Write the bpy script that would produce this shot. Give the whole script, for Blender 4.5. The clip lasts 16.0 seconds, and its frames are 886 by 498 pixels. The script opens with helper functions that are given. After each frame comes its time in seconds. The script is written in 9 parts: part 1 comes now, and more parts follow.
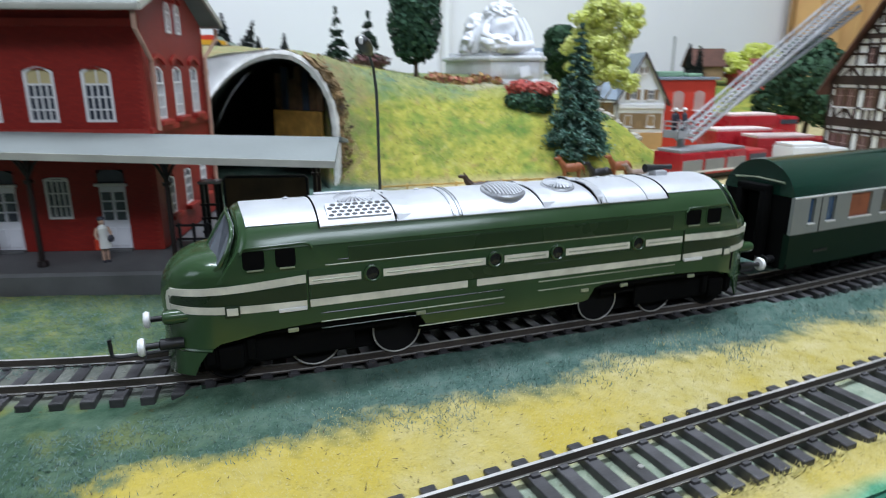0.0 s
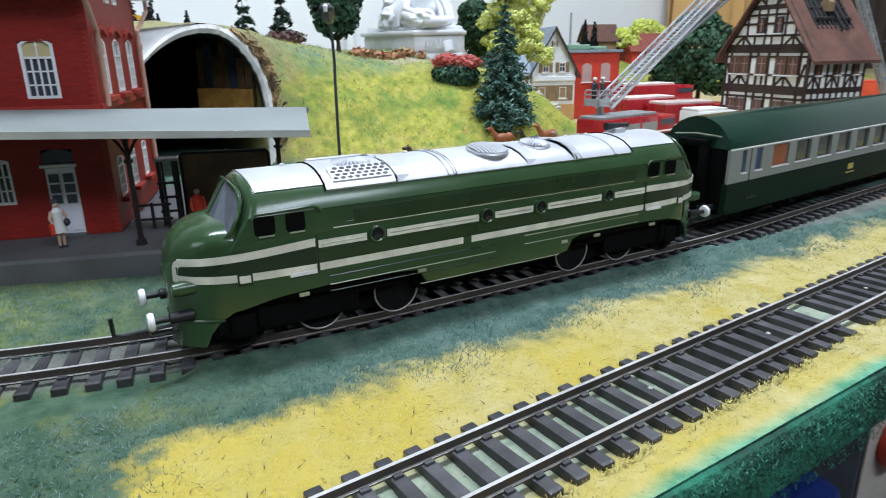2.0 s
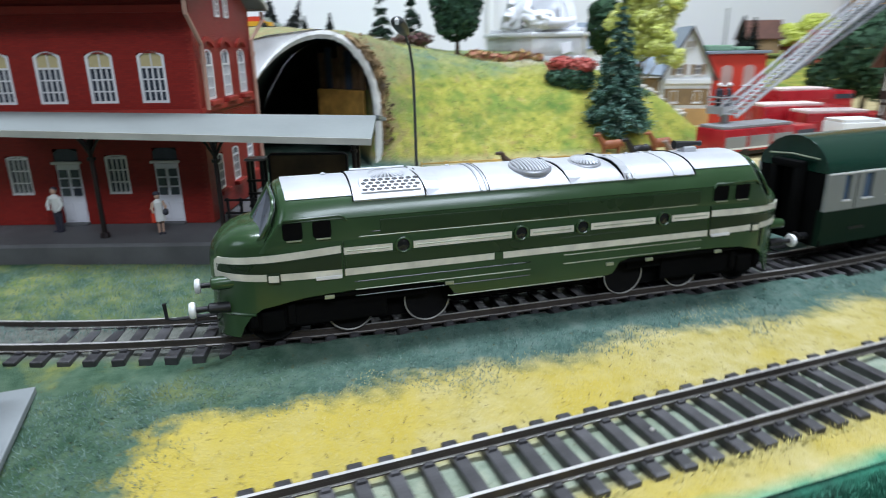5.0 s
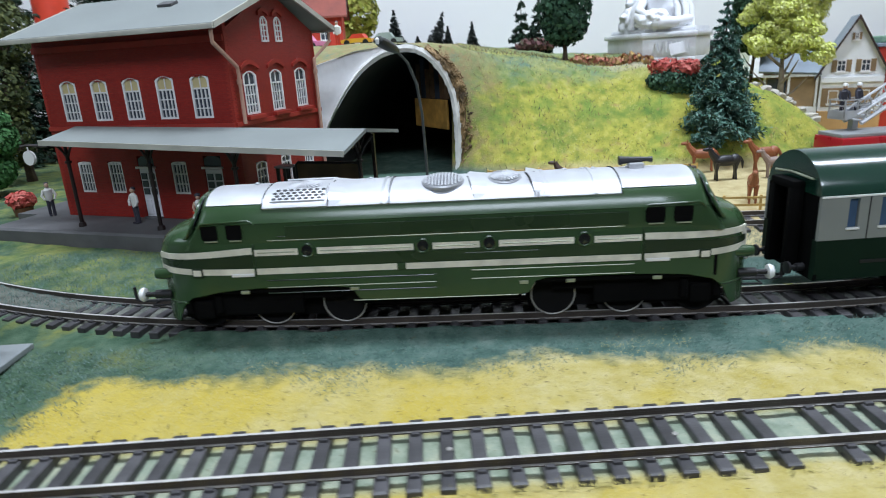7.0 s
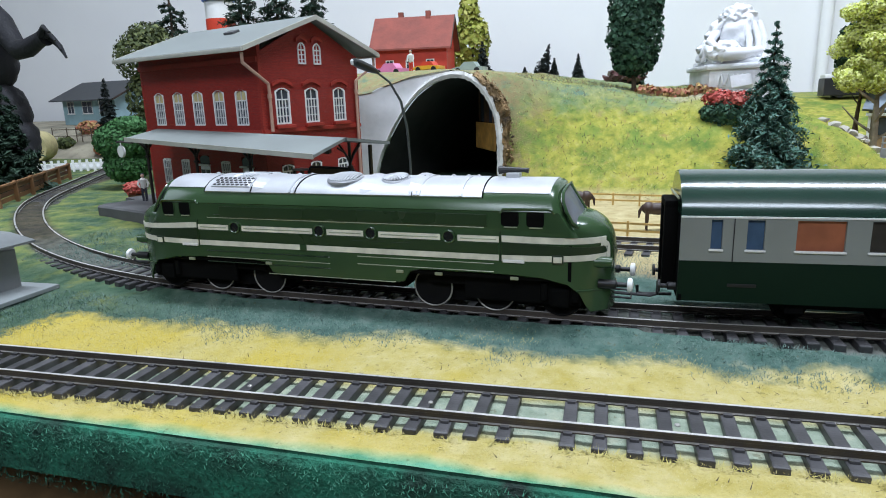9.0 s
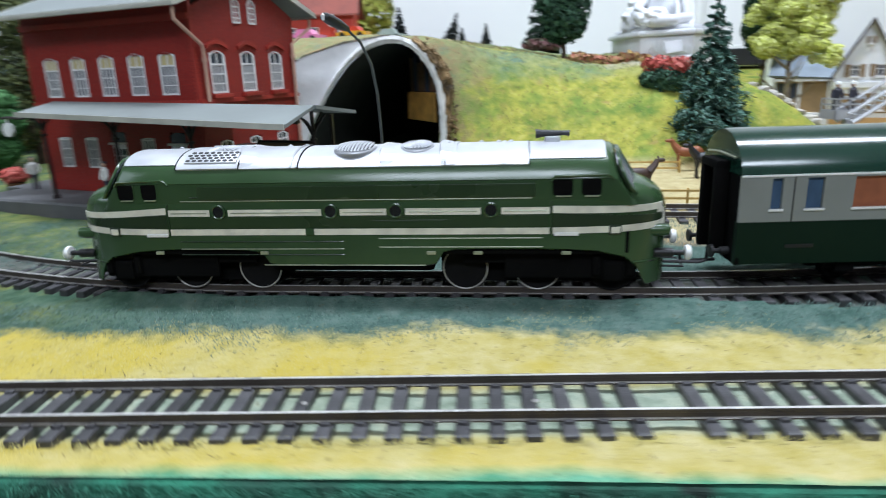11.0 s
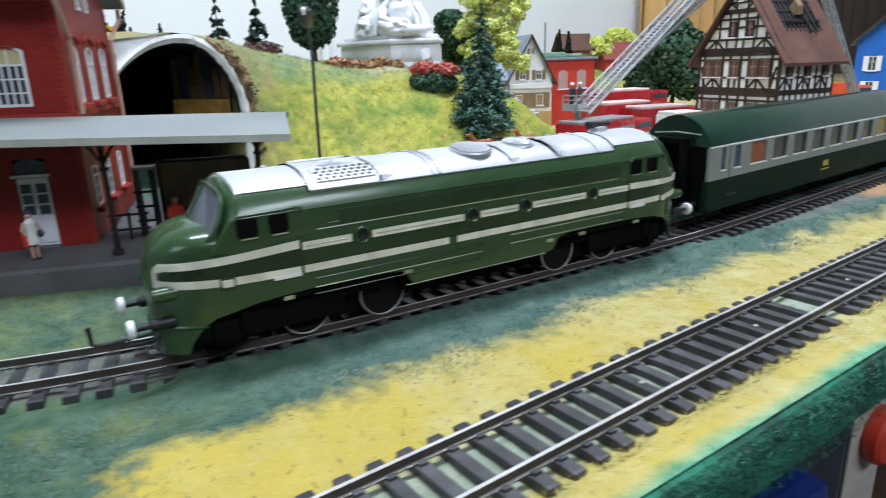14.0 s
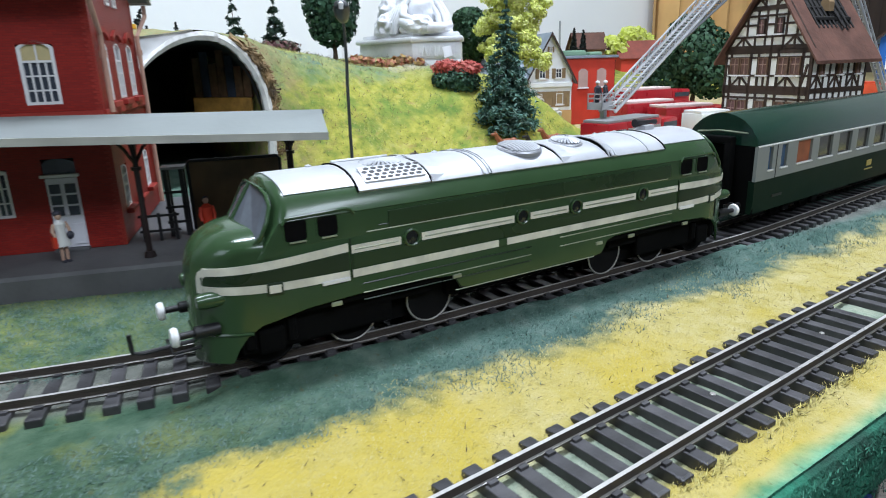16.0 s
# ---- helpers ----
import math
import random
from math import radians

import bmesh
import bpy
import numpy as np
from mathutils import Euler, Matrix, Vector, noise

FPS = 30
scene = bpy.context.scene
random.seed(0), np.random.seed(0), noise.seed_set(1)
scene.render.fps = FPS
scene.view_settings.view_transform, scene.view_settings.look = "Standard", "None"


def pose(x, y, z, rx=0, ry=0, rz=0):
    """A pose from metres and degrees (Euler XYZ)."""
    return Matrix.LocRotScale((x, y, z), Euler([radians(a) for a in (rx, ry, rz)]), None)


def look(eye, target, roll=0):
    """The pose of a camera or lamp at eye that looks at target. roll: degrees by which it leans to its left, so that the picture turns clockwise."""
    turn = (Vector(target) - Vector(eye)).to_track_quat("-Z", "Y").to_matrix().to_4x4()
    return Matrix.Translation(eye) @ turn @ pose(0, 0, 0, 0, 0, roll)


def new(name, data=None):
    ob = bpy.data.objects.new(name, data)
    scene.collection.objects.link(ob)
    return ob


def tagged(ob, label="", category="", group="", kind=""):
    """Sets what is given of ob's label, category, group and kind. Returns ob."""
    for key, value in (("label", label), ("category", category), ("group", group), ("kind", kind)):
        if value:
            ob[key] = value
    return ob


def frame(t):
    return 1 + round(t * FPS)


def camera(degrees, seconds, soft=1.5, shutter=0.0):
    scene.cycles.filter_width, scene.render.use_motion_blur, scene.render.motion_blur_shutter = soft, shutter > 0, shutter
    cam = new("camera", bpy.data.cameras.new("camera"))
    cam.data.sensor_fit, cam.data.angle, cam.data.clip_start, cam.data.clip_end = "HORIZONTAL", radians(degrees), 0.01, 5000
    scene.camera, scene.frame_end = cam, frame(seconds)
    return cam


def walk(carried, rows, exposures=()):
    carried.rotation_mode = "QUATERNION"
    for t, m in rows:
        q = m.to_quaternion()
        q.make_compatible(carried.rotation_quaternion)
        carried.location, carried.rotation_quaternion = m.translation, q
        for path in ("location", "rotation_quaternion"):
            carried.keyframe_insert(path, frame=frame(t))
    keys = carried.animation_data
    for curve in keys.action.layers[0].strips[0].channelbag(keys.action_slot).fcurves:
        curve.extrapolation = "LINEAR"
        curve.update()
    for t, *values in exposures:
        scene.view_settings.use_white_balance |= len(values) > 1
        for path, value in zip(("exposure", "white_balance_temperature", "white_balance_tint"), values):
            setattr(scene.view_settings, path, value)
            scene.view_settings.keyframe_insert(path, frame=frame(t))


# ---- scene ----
cam = camera(69.8, 16.0, soft=1.0, shutter=1.0)
METRES, EYE, TILT, LEAN, TURN = 0.646, 0.095, 0.0, 0.0, -20.6
ROWS = [
    (0.0, 0.0, 0.0, 0.0, 0.0, -15.82, -0.0),
    (0.5, -0.0231, 0.0082, -0.0019, -5.28, -17.36, -0.12),
    (1.0, -0.0223, -0.004, -0.0044, -7.87, -18.06, 0.88),
    (1.5, -0.0419, -0.012, -0.0086, -7.73, -17.66, 0.83),
    (2.0, -0.0472, -0.01, -0.0077, -9.59, -17.47, 0.81),
    (2.5, -0.0579, -0.0211, -0.015, -10.78, -16.72, 0.86),
    (3.0, -0.0769, -0.0188, -0.0146, -12.79, -16.24, 0.51),
    (3.5, -0.0776, -0.0197, -0.0118, -14.17, -16.09, 0.98),
    (4.0, -0.0594, -0.036, -0.0092, -10.32, -15.72, 1.29),
    (6.5, 0.1282, 0.025, 0.0159, 21.23, -20.43, 2.23),
    (7.0, 0.1619, 0.0096, 0.0056, 23.08, -17.03, 3.19),
    (7.5, 0.2022, 0.0279, -0.0005, 27.27, -16.38, 2.07),
    (8.0, 0.264, 0.0399, 0.0022, 32.3, -14.47, 2.3),
    (8.5, 0.2929, 0.0468, -0.0091, 36.5, -14.16, 2.01),
    (9.0, 0.3217, 0.0502, -0.0115, 39.3, -13.45, 1.74),
    (11.5, 0.1387, 0.0248, -0.0205, 16.0, -16.7, 1.85),
    (12.0, 0.0432, 0.0107, -0.009, 0.43, -17.26, 2.19),
    (12.5, 0.0172, -0.0007, -0.0044, -7.1, -16.84, 3.25),
    (13.0, -0.0198, -0.014, -0.0094, -10.54, -16.15, 2.16),
    (13.5, -0.0299, -0.0115, -0.0126, -12.58, -16.29, 1.84),
    (14.0, -0.05, -0.0077, -0.0142, -11.74, -16.42, 1.64),
    (14.5, -0.0627, -0.0011, -0.017, -10.94, -16.59, 1.25),
    (15.0, -0.0654, 0.0134, -0.0192, -11.15, -16.9, 1.37),
    (15.5, -0.0615, 0.0172, -0.0179, -11.47, -16.75, 1.86),
    (16.0, -0.0671, 0.0094, -0.016, -11.17, -16.4, 1.72),
]
walk(cam, [(t, pose(0, 0, EYE, TILT, LEAN, TURN) @ pose(METRES * x, METRES * y, METRES * z, 90 + pitch, roll, yaw)) for t, x, y, z, yaw, pitch, roll in ROWS],
     [(0.0, -0.22), (0.5, -0.22), (1.0, -0.16), (2.0, -0.06), (3.0, 0.0), (4.2, 0.0), (6.5, -0.30), (7.0, -0.20), (8.0, -0.10), (9.0, -0.13), (11.5, -0.05), (12.0, -0.17), (12.5, -0.12), (13.0, -0.06), (14.5, -0.03), (16.0, -0.02)])

# ---------------------------------------------------------------- light
scene.view_settings.exposure = 0.0
world = bpy.data.worlds.new("room_air")
world.use_nodes = True
world.node_tree.nodes["Background"].inputs[0].default_value = (0.72, 0.88, 1.0, 1)
world.node_tree.nodes["Background"].inputs[1].default_value = 0.015
scene.world = world


def area_lamp(name, eye, target, sx, sy, watts, colour):
    d = bpy.data.lights.new(name, "AREA")
    d.shape, d.size, d.size_y, d.energy, d.color = "RECTANGLE", sx, sy, watts, colour
    ob = new(name, d)
    ob.matrix_world = look(eye, target)
    return ob


# a long unseen ceiling tube over the layout, and two fill lights
area_lamp("ceiling_lamp_main", (0.24, 0.29, 1.30), (0.24, 0.29, 0.0), 1.30, 0.12, 35.0, (0.75, 0.845, 1.0))
# added fills with no known source: across the aisle, and from the left
area_lamp("fill_light_aisle", (0.25, -1.40, 1.40), (0.10, 0.20, 0.05), 1.4, 0.30, 25.0, (0.75, 0.845, 1.0))
area_lamp("fill_light_left", (-1.30, -0.20, 0.85), (-0.10, 0.30, 0.08), 0.6, 0.5, 3.6, (0.72, 0.84, 1.0))
# ---------------------------------------------------------------- materials
def nodes_of(name):
    m = bpy.data.materials.new(name)
    m.use_nodes = True
    nt = m.node_tree
    return m, nt, nt.nodes["Principled BSDF"]


def add(nt, kind, **kw):
    n = nt.nodes.new(kind)
    for k, v in kw.items():
        if k in n.inputs:
            n.inputs[k].default_value = v
    return n


def coords(nt, world=False):
    if world:
        return nt.nodes.new("ShaderNodeNewGeometry").outputs["Position"]
    return nt.nodes.new("ShaderNodeTexCoord").outputs["Object"]


def noise_of(nt, vec, scale, detail=4.0, rough=0.55):
    n = add(nt, "ShaderNodeTexNoise", Scale=scale, Detail=detail, Roughness=rough)
    nt.links.new(vec, n.inputs["Vector"])
    return n.outputs["Fac"]


def ramp(nt, fac, stops):
    r = nt.nodes.new("ShaderNodeValToRGB")
    el = r.color_ramp.elements
    while len(el) < len(stops):
        el.new(0.5)
    for e, (p, c) in zip(el, stops):
        e.position = p
        e.color = (*c, 1) if len(c) == 3 else c
    nt.links.new(fac, r.inputs["Fac"])
    return r.outputs["Color"]


def mixc(nt, fac, a, b, mode="MIX"):
    m = nt.nodes.new("ShaderNodeMix")
    m.data_type, m.blend_type = "RGBA", mode
    for sock, v in ((m.inputs[0], fac), (m.inputs[6], a), (m.inputs[7], b)):
        if isinstance(v, (int, float)):
            sock.default_value = v
        elif isinstance(v, tuple):
            sock.default_value = (*v, 1)
        else:
            nt.links.new(v, sock)
    return m.outputs[2]


def calc(nt, op, a, b=0.0, c=0.0):
    m = nt.nodes.new("ShaderNodeMath")
    m.operation = op
    for s, v in zip(m.inputs, (a, b, c)):
        if isinstance(v, (int, float)):
            s.default_value = v
        else:
            nt.links.new(v, s)
    return m.outputs[0]


def bump_to(nt, bsdf, height, strength, dist):
    b = add(nt, "ShaderNodeBump", Strength=strength, Distance=dist)
    nt.links.new(height, b.inputs["Height"])
    nt.links.new(b.outputs["Normal"], bsdf.inputs["Normal"])


def paint(name, colour, rough=0.5, metal=0.0, grain=900.0, vary=0.12, bump=0.15, depth=0.0002, patch=60.0, coat=0.0, random=0.0, spec=0.5):
    """A surface with broad stains, fine grain and a slight relief."""
    m, nt, b = nodes_of(name)
    v = coords(nt)
    big = noise_of(nt, v, patch, 3)
    fine = noise_of(nt, v, grain, 4)
    dark = tuple(c * (1 - vary) for c in colour)
    light = tuple(min(1, c * (1 + vary)) for c in colour)
    c = ramp(nt, big, [(0.3, dark), (0.7, light)])
    c = mixc(nt, calc(nt, "MULTIPLY", calc(nt, "SUBTRACT", fine, 0.5), vary * 1.6), c, tuple(x * 0.35 for x in colour))
    if random:
        info = nt.nodes.new("ShaderNodeObjectInfo")
        g = calc(nt, "MULTIPLY_ADD", info.outputs["Random"], random * 2, 1 - random)
        hs = nt.nodes.new("ShaderNodeHueSaturation")
        nt.links.new(c, hs.inputs["Color"])
        nt.links.new(g, hs.inputs["Value"])
        c = hs.outputs["Color"]
    nt.links.new(c, b.inputs["Base Color"])
    r = calc(nt, "MULTIPLY_ADD", big, 0.25, rough - 0.125)
    nt.links.new(r, b.inputs["Roughness"])
    b.inputs["Metallic"].default_value = metal
    b.inputs["Coat Weight"].default_value = coat
    b.inputs["Specular IOR Level"].default_value = spec
    b.inputs["Coat Roughness"].default_value = 0.15
    if bump:
        bump_to(nt, b, fine, bump, depth)
    return m


def leafy(name, colours, rough=0.75):
    """Leaves and needles: each clump takes its own shade."""
    m, nt, b = nodes_of(name)
    g = nt.nodes.new("ShaderNodeNewGeometry")
    n = len(colours)
    c = ramp(nt, g.outputs["Random Per Island"], [(i / max(1, n - 1), k) for i, k in enumerate(colours)])
    f = noise_of(nt, coords(nt), 70, 3)
    c = mixc(nt, calc(nt, "MULTIPLY", f, 0.30), c, tuple(x * 0.6 for x in colours[0]))
    nt.links.new(c, b.inputs["Base Color"])
    b.inputs["Roughness"].default_value = rough
    return m


def glassy(name, colour, rough=0.05):
    m, nt, b = nodes_of(name)
    f = noise_of(nt, coords(nt), 300, 3)
    nt.links.new(ramp(nt, f, [(0.3, tuple(c * 0.8 for c in colour)), (0.7, colour)]), b.inputs["Base Color"])
    nt.links.new(calc(nt, "MULTIPLY_ADD", f, 0.12, rough), b.inputs["Roughness"])
    b.inputs["Specular IOR Level"].default_value = 0.6
    return m


def brick_mat(name, c1, c2, mortar, row=0.0009, width=0.0026, strength=0.6):
    m, nt, b = nodes_of(name)
    uv = nt.nodes.new("ShaderNodeUVMap").outputs["UV"]
    t = add(nt, "ShaderNodeTexBrick", Scale=1.0)
    t.inputs["Color1"].default_value = (*c1, 1)
    t.inputs["Color2"].default_value = (*c2, 1)
    t.inputs["Mortar"].default_value = (*mortar, 1)
    t.inputs["Mortar Size"].default_value = row * 0.09
    t.inputs["Brick Width"].default_value = width
    t.inputs["Row Height"].default_value = row
    nt.links.new(uv, t.inputs["Vector"])
    big = noise_of(nt, coords(nt), 45, 4)
    c = mixc(nt, calc(nt, "MULTIPLY", big, 0.5), t.outputs["Color"], tuple(x * 0.6 for x in c1))
    nt.links.new(c, b.inputs["Base Color"])
    b.inputs["Roughness"].default_value = 0.48
    b.inputs["Specular IOR Level"].default_value = 0.35
    inv = calc(nt, "SUBTRACT", 1.0, t.outputs["Fac"])
    bump_to(nt, b, inv, strength, 0.00018)
    return m


# ---------------------------------------------------------------- mesh helpers
def finish(name, bm, material, smooth=False):
    me = bpy.data.meshes.new(name)
    bmesh.ops.recalc_face_normals(bm, faces=bm.faces[:])
    bm.to_mesh(me)
    bm.free()
    mats = material if isinstance(material, (list, tuple)) else [material]
    for k in mats:
        me.materials.append(k)
    if smooth:
        me.polygons.foreach_set("use_smooth", [True] * len(me.polygons))
        me.set_sharp_from_angle(angle=radians(35))
    return me


def part(name, bm, material, parent, label="", smooth=False, m=None):
    ob = new(name, finish(name, bm, material, smooth))
    ob.parent = parent
    if m is not None:
        ob.matrix_basis = m
    return tagged(ob, label)


def thing(name, label, category, m=None, group="", kind=""):
    ob = new(name)
    ob.empty_display_size = 0.01
    if m is not None:
        ob.matrix_basis = m
    return tagged(ob, label, category, group, kind)


def solid(name, bm, material, label, category, m=None, group="", kind="", smooth=False):
    ob = new(name, finish(name, bm, material, smooth))
    if m is not None:
        ob.matrix_basis = m
    return tagged(ob, label, category, group, kind)


def box(bm, c, s, m=None, bevel=0.0, mi=0):
    """A box of centre c and size s; bevel rounds its edges."""
    r = bmesh.ops.create_cube(bm, size=1.0)
    vs = r["verts"]
    for v in vs:
        v.co = Vector((v.co.x * s[0], v.co.y * s[1], v.co.z * s[2]))
    fs = list({f for v in vs for f in v.link_faces})
    if bevel:
        es = list({e for v in vs for e in v.link_edges})
        out = bmesh.ops.bevel(bm, geom=es, offset=bevel, segments=2, affect="EDGES", profile=0.6, clamp_overlap=True)
        fs = list({f for v in out["verts"] for f in v.link_faces} | {f for f in fs if f.is_valid})
        vs = list({v for f in fs for v in f.verts})
    t = Matrix.Translation(c)
    if m is not None:
        t = m @ t
    for v in vs:
        v.co = t @ v.co
    for f in fs:
        f.material_index = mi
    return fs


def rod(bm, p0, p1, r0, r1=None, seg=10, caps=True, mi=0):
    r1 = r0 if r1 is None else r1
    p0, p1 = Vector(p0), Vector(p1)
    d = p1 - p0
    q = d.to_track_quat("Z", "Y")
    rings = []
    for p, r in ((p0, r0), (p1, r1)):
        rings.append([bm.verts.new(p + q @ Vector((r * math.cos(2 * math.pi * i / seg), r * math.sin(2 * math.pi * i / seg), 0))) for i in range(seg)])
    for i in range(seg):
        j = (i + 1) % seg
        bm.faces.new((rings[0][i], rings[0][j], rings[1][j], rings[1][i])).material_index = mi
    if caps:
        bm.faces.new(rings[0][::-1]).material_index = mi
        bm.faces.new(rings[1]).material_index = mi


def pipe(bm, pts, r, seg=8, mi=0):
    """A round bar along a line of points; r is one radius or one for each point."""
    pts = [Vector(p) for p in pts]
    rs = r if isinstance(r, (list, tuple)) else [r] * len(pts)
    rings = []
    for i, p in enumerate(pts):
        d = pts[min(i + 1, len(pts) - 1)] - pts[max(i - 1, 0)]
        q = d.to_track_quat("Z", "Y")
        rings.append([bm.verts.new(p + q @ Vector((rs[i] * math.cos(2 * math.pi * k / seg), rs[i] * math.sin(2 * math.pi * k / seg), 0))) for k in range(seg)])
    for a, b in zip(rings, rings[1:]):
        best = min(range(seg), key=lambda s: sum((a[k].co - b[(k + s) % seg].co).length for k in range(seg)))
        for k in range(seg):
            j = (k + 1) % seg
            bm.faces.new((a[k], a[j], b[(j + best) % seg], b[(k + best) % seg])).material_index = mi
    bm.faces.new(rings[0][::-1]).material_index = mi
    bm.faces.new(rings[-1]).material_index = mi


def lathe(bm, prof, seg=24, m=None, mi=0):
    """Turns a profile of (radius, height) round z."""
    m = m or Matrix()
    rings = []
    for r, z in prof:
        if r < 1e-7:
            rings.append([bm.verts.new(m @ Vector((0, 0, z)))])
        else:
            rings.append([bm.verts.new(m @ Vector((r * math.cos(2 * math.pi * i / seg), r * math.sin(2 * math.pi * i / seg), z))) for i in range(seg)])
    for a, b in zip(rings, rings[1:]):
        for i in range(seg):
            j = (i + 1) % seg
            if len(a) == 1 and len(b) == 1:
                continue
            if len(a) == 1:
                bm.faces.new((a[0], b[j], b[i])).material_index = mi
            elif len(b) == 1:
                bm.faces.new((a[i], a[j], b[0])).material_index = mi
            else:
                bm.faces.new((a[i], a[j], b[j], b[i])).material_index = mi
    if len(rings[0]) > 1:
        bm.faces.new(rings[0][::-1]).material_index = mi
    if len(rings[-1]) > 1:
        bm.faces.new(rings[-1]).material_index = mi


def slab(bm, outline, depth, m=None, mi=0):
    """A flat shape: outline in local (a, b), drawn at local y = 0 to depth as (a, y, b)."""
    m = m or Matrix()
    f = [bm.verts.new(m @ Vector((a, 0, b))) for a, b in outline]
    g = [bm.verts.new(m @ Vector((a, depth, b))) for a, b in outline]
    bm.faces.new(f).material_index = mi
    bm.faces.new(g[::-1]).material_index = mi
    n = len(f)
    for i in range(n):
        j = (i + 1) % n
        bm.faces.new((f[i], g[i], g[j], f[j])).material_index = mi


def loft(bm, rings, close=False, caps=True, mi=0):
    vs = [[bm.verts.new(p) for p in r] for r in rings]
    n = len(vs[0])
    for a, b in zip(vs, vs[1:]):
        for i in range(n if close else n - 1):
            j = (i + 1) % n
            bm.faces.new((a[i], a[j], b[j], b[i])).material_index = mi
    if caps and close:
        bm.faces.new(vs[0][::-1]).material_index = mi
        bm.faces.new(vs[-1]).material_index = mi
    return vs


def blob(bm, c, s, sub=2, m=None, rough=0.0, freq=30.0, mi=0):
    """A rounded lump of half sizes s, with an uneven skin if rough is given."""
    r = bmesh.ops.create_icosphere(bm, subdivisions=sub, radius=1.0)
    for v in r["verts"]:
        k = 1 + rough * noise.noise(v.co * freq * 0.05 + Vector(c) * 40)
        p = Vector((v.co.x * s[0] * k, v.co.y * s[1] * k, v.co.z * s[2] * k))
        v.co = (m @ p if m is not None else p) + Vector(c)
    for f in {f for v in r["verts"] for f in v.link_faces}:
        f.material_index = mi


def quads_mesh(name, centres, normals, sizes, material, rng, squash=0.7):
    """Many small leaves in one mesh: a bent pair of triangles at each centre."""
    n = len(centres)
    a = rng.normal(size=(n, 3))
    t = np.cross(normals, a)
    t /= np.linalg.norm(t, axis=1)[:, None] + 1e-9
    b = np.cross(normals, t)
    b /= np.linalg.norm(b, axis=1)[:, None] + 1e-9
    s = np.asarray(sizes)[:, None]
    nn = normals / (np.linalg.norm(normals, axis=1)[:, None] + 1e-9)
    p = np.stack([centres - t * s, centres - b * s * squash + nn * s * 0.25, centres + t * s, centres + b * s * squash + nn * s * 0.25], 1).reshape(-1, 3)
    me = bpy.data.meshes.new(name)
    me.vertices.add(len(p))
    me.vertices.foreach_set("co", p.ravel())
    me.loops.add(n * 4)
    me.loops.foreach_set("vertex_index", np.arange(n * 4))
    me.polygons.add(n)
    me.polygons.foreach_set("loop_start", np.arange(n) * 4)
    me.update(calc_edges=True)
    me.materials.append(material)
    return me


def box_uv(ob):
    """Wall coordinates in metres for brick courses: along the wall, and up."""
    me = ob.data
    uv = me.uv_layers.new(name="UVMap")
    for p in me.polygons:
        n = p.normal
        for li in p.loop_indices:
            co = me.vertices[me.loops[li].vertex_index].co
            a = co.x if abs(n.y) > abs(n.x) else co.y
            uv.data[li].uv = (a, co.z if abs(n.z) < 0.9 else co.y)


def smooth_step(a, b, x):
    t = min(1.0, max(0.0, (x - a) / (b - a)))
    return t * t * (3 - 2 * t)


def curve_of(pts, x):
    """Straight pieces between (x, value) pairs."""
    if x <= pts[0][0]:
        return pts[0][1]
    for (a, u), (b, v) in zip(pts, pts[1:]):
        if x <= b:
            return u + (v - u) * (x - a) / (b - a)
    return pts[-1][1]


def wall_panel(bm, length, height, holes, thick, m):
    """A wall from x = 0 to length, its face at y = 0, with rectangular openings (x0, x1, z0, z1)."""
    xs = sorted({0.0, length, *(v for h in holes for v in h[:2])})
    zs = sorted({0.0, height, *(v for h in holes for v in h[2:])})

    def open_at(x, z):
        return any(a < x < b and c < z < d for a, b, c, d in holes) or not (0 < x < length and 0 < z < height)
    vs = {}

    def v(x, y, z):
        k = (round(x, 6), y, round(z, 6))
        if k not in vs:
            vs[k] = bm.verts.new(m @ Vector((x, y, z)))
        return vs[k]
    for a, b in zip(xs, xs[1:]):
        for c, d in zip(zs, zs[1:]):
            if open_at((a + b) / 2, (c + d) / 2):
                continue
            bm.faces.new((v(a, 0, c), v(b, 0, c), v(b, 0, d), v(a, 0, d)))
            bm.faces.new((v(a, thick, c), v(a, thick, d), v(b, thick, d), v(b, thick, c)))
            for (px, pz), (p, q) in ((((a + b) / 2, c - 1e-5), ((a, c), (b, c))), (((a + b) / 2, d + 1e-5), ((a, d), (b, d))), ((a - 1e-5, (c + d) / 2), ((a, c), (a, d))), ((b + 1e-5, (c + d) / 2), ((b, c), (b, d)))):
                if open_at(px, pz):
                    bm.faces.new((v(p[0], 0, p[1]), v(q[0], 0, q[1]), v(q[0], thick, q[1]), v(p[0], thick, p[1])))


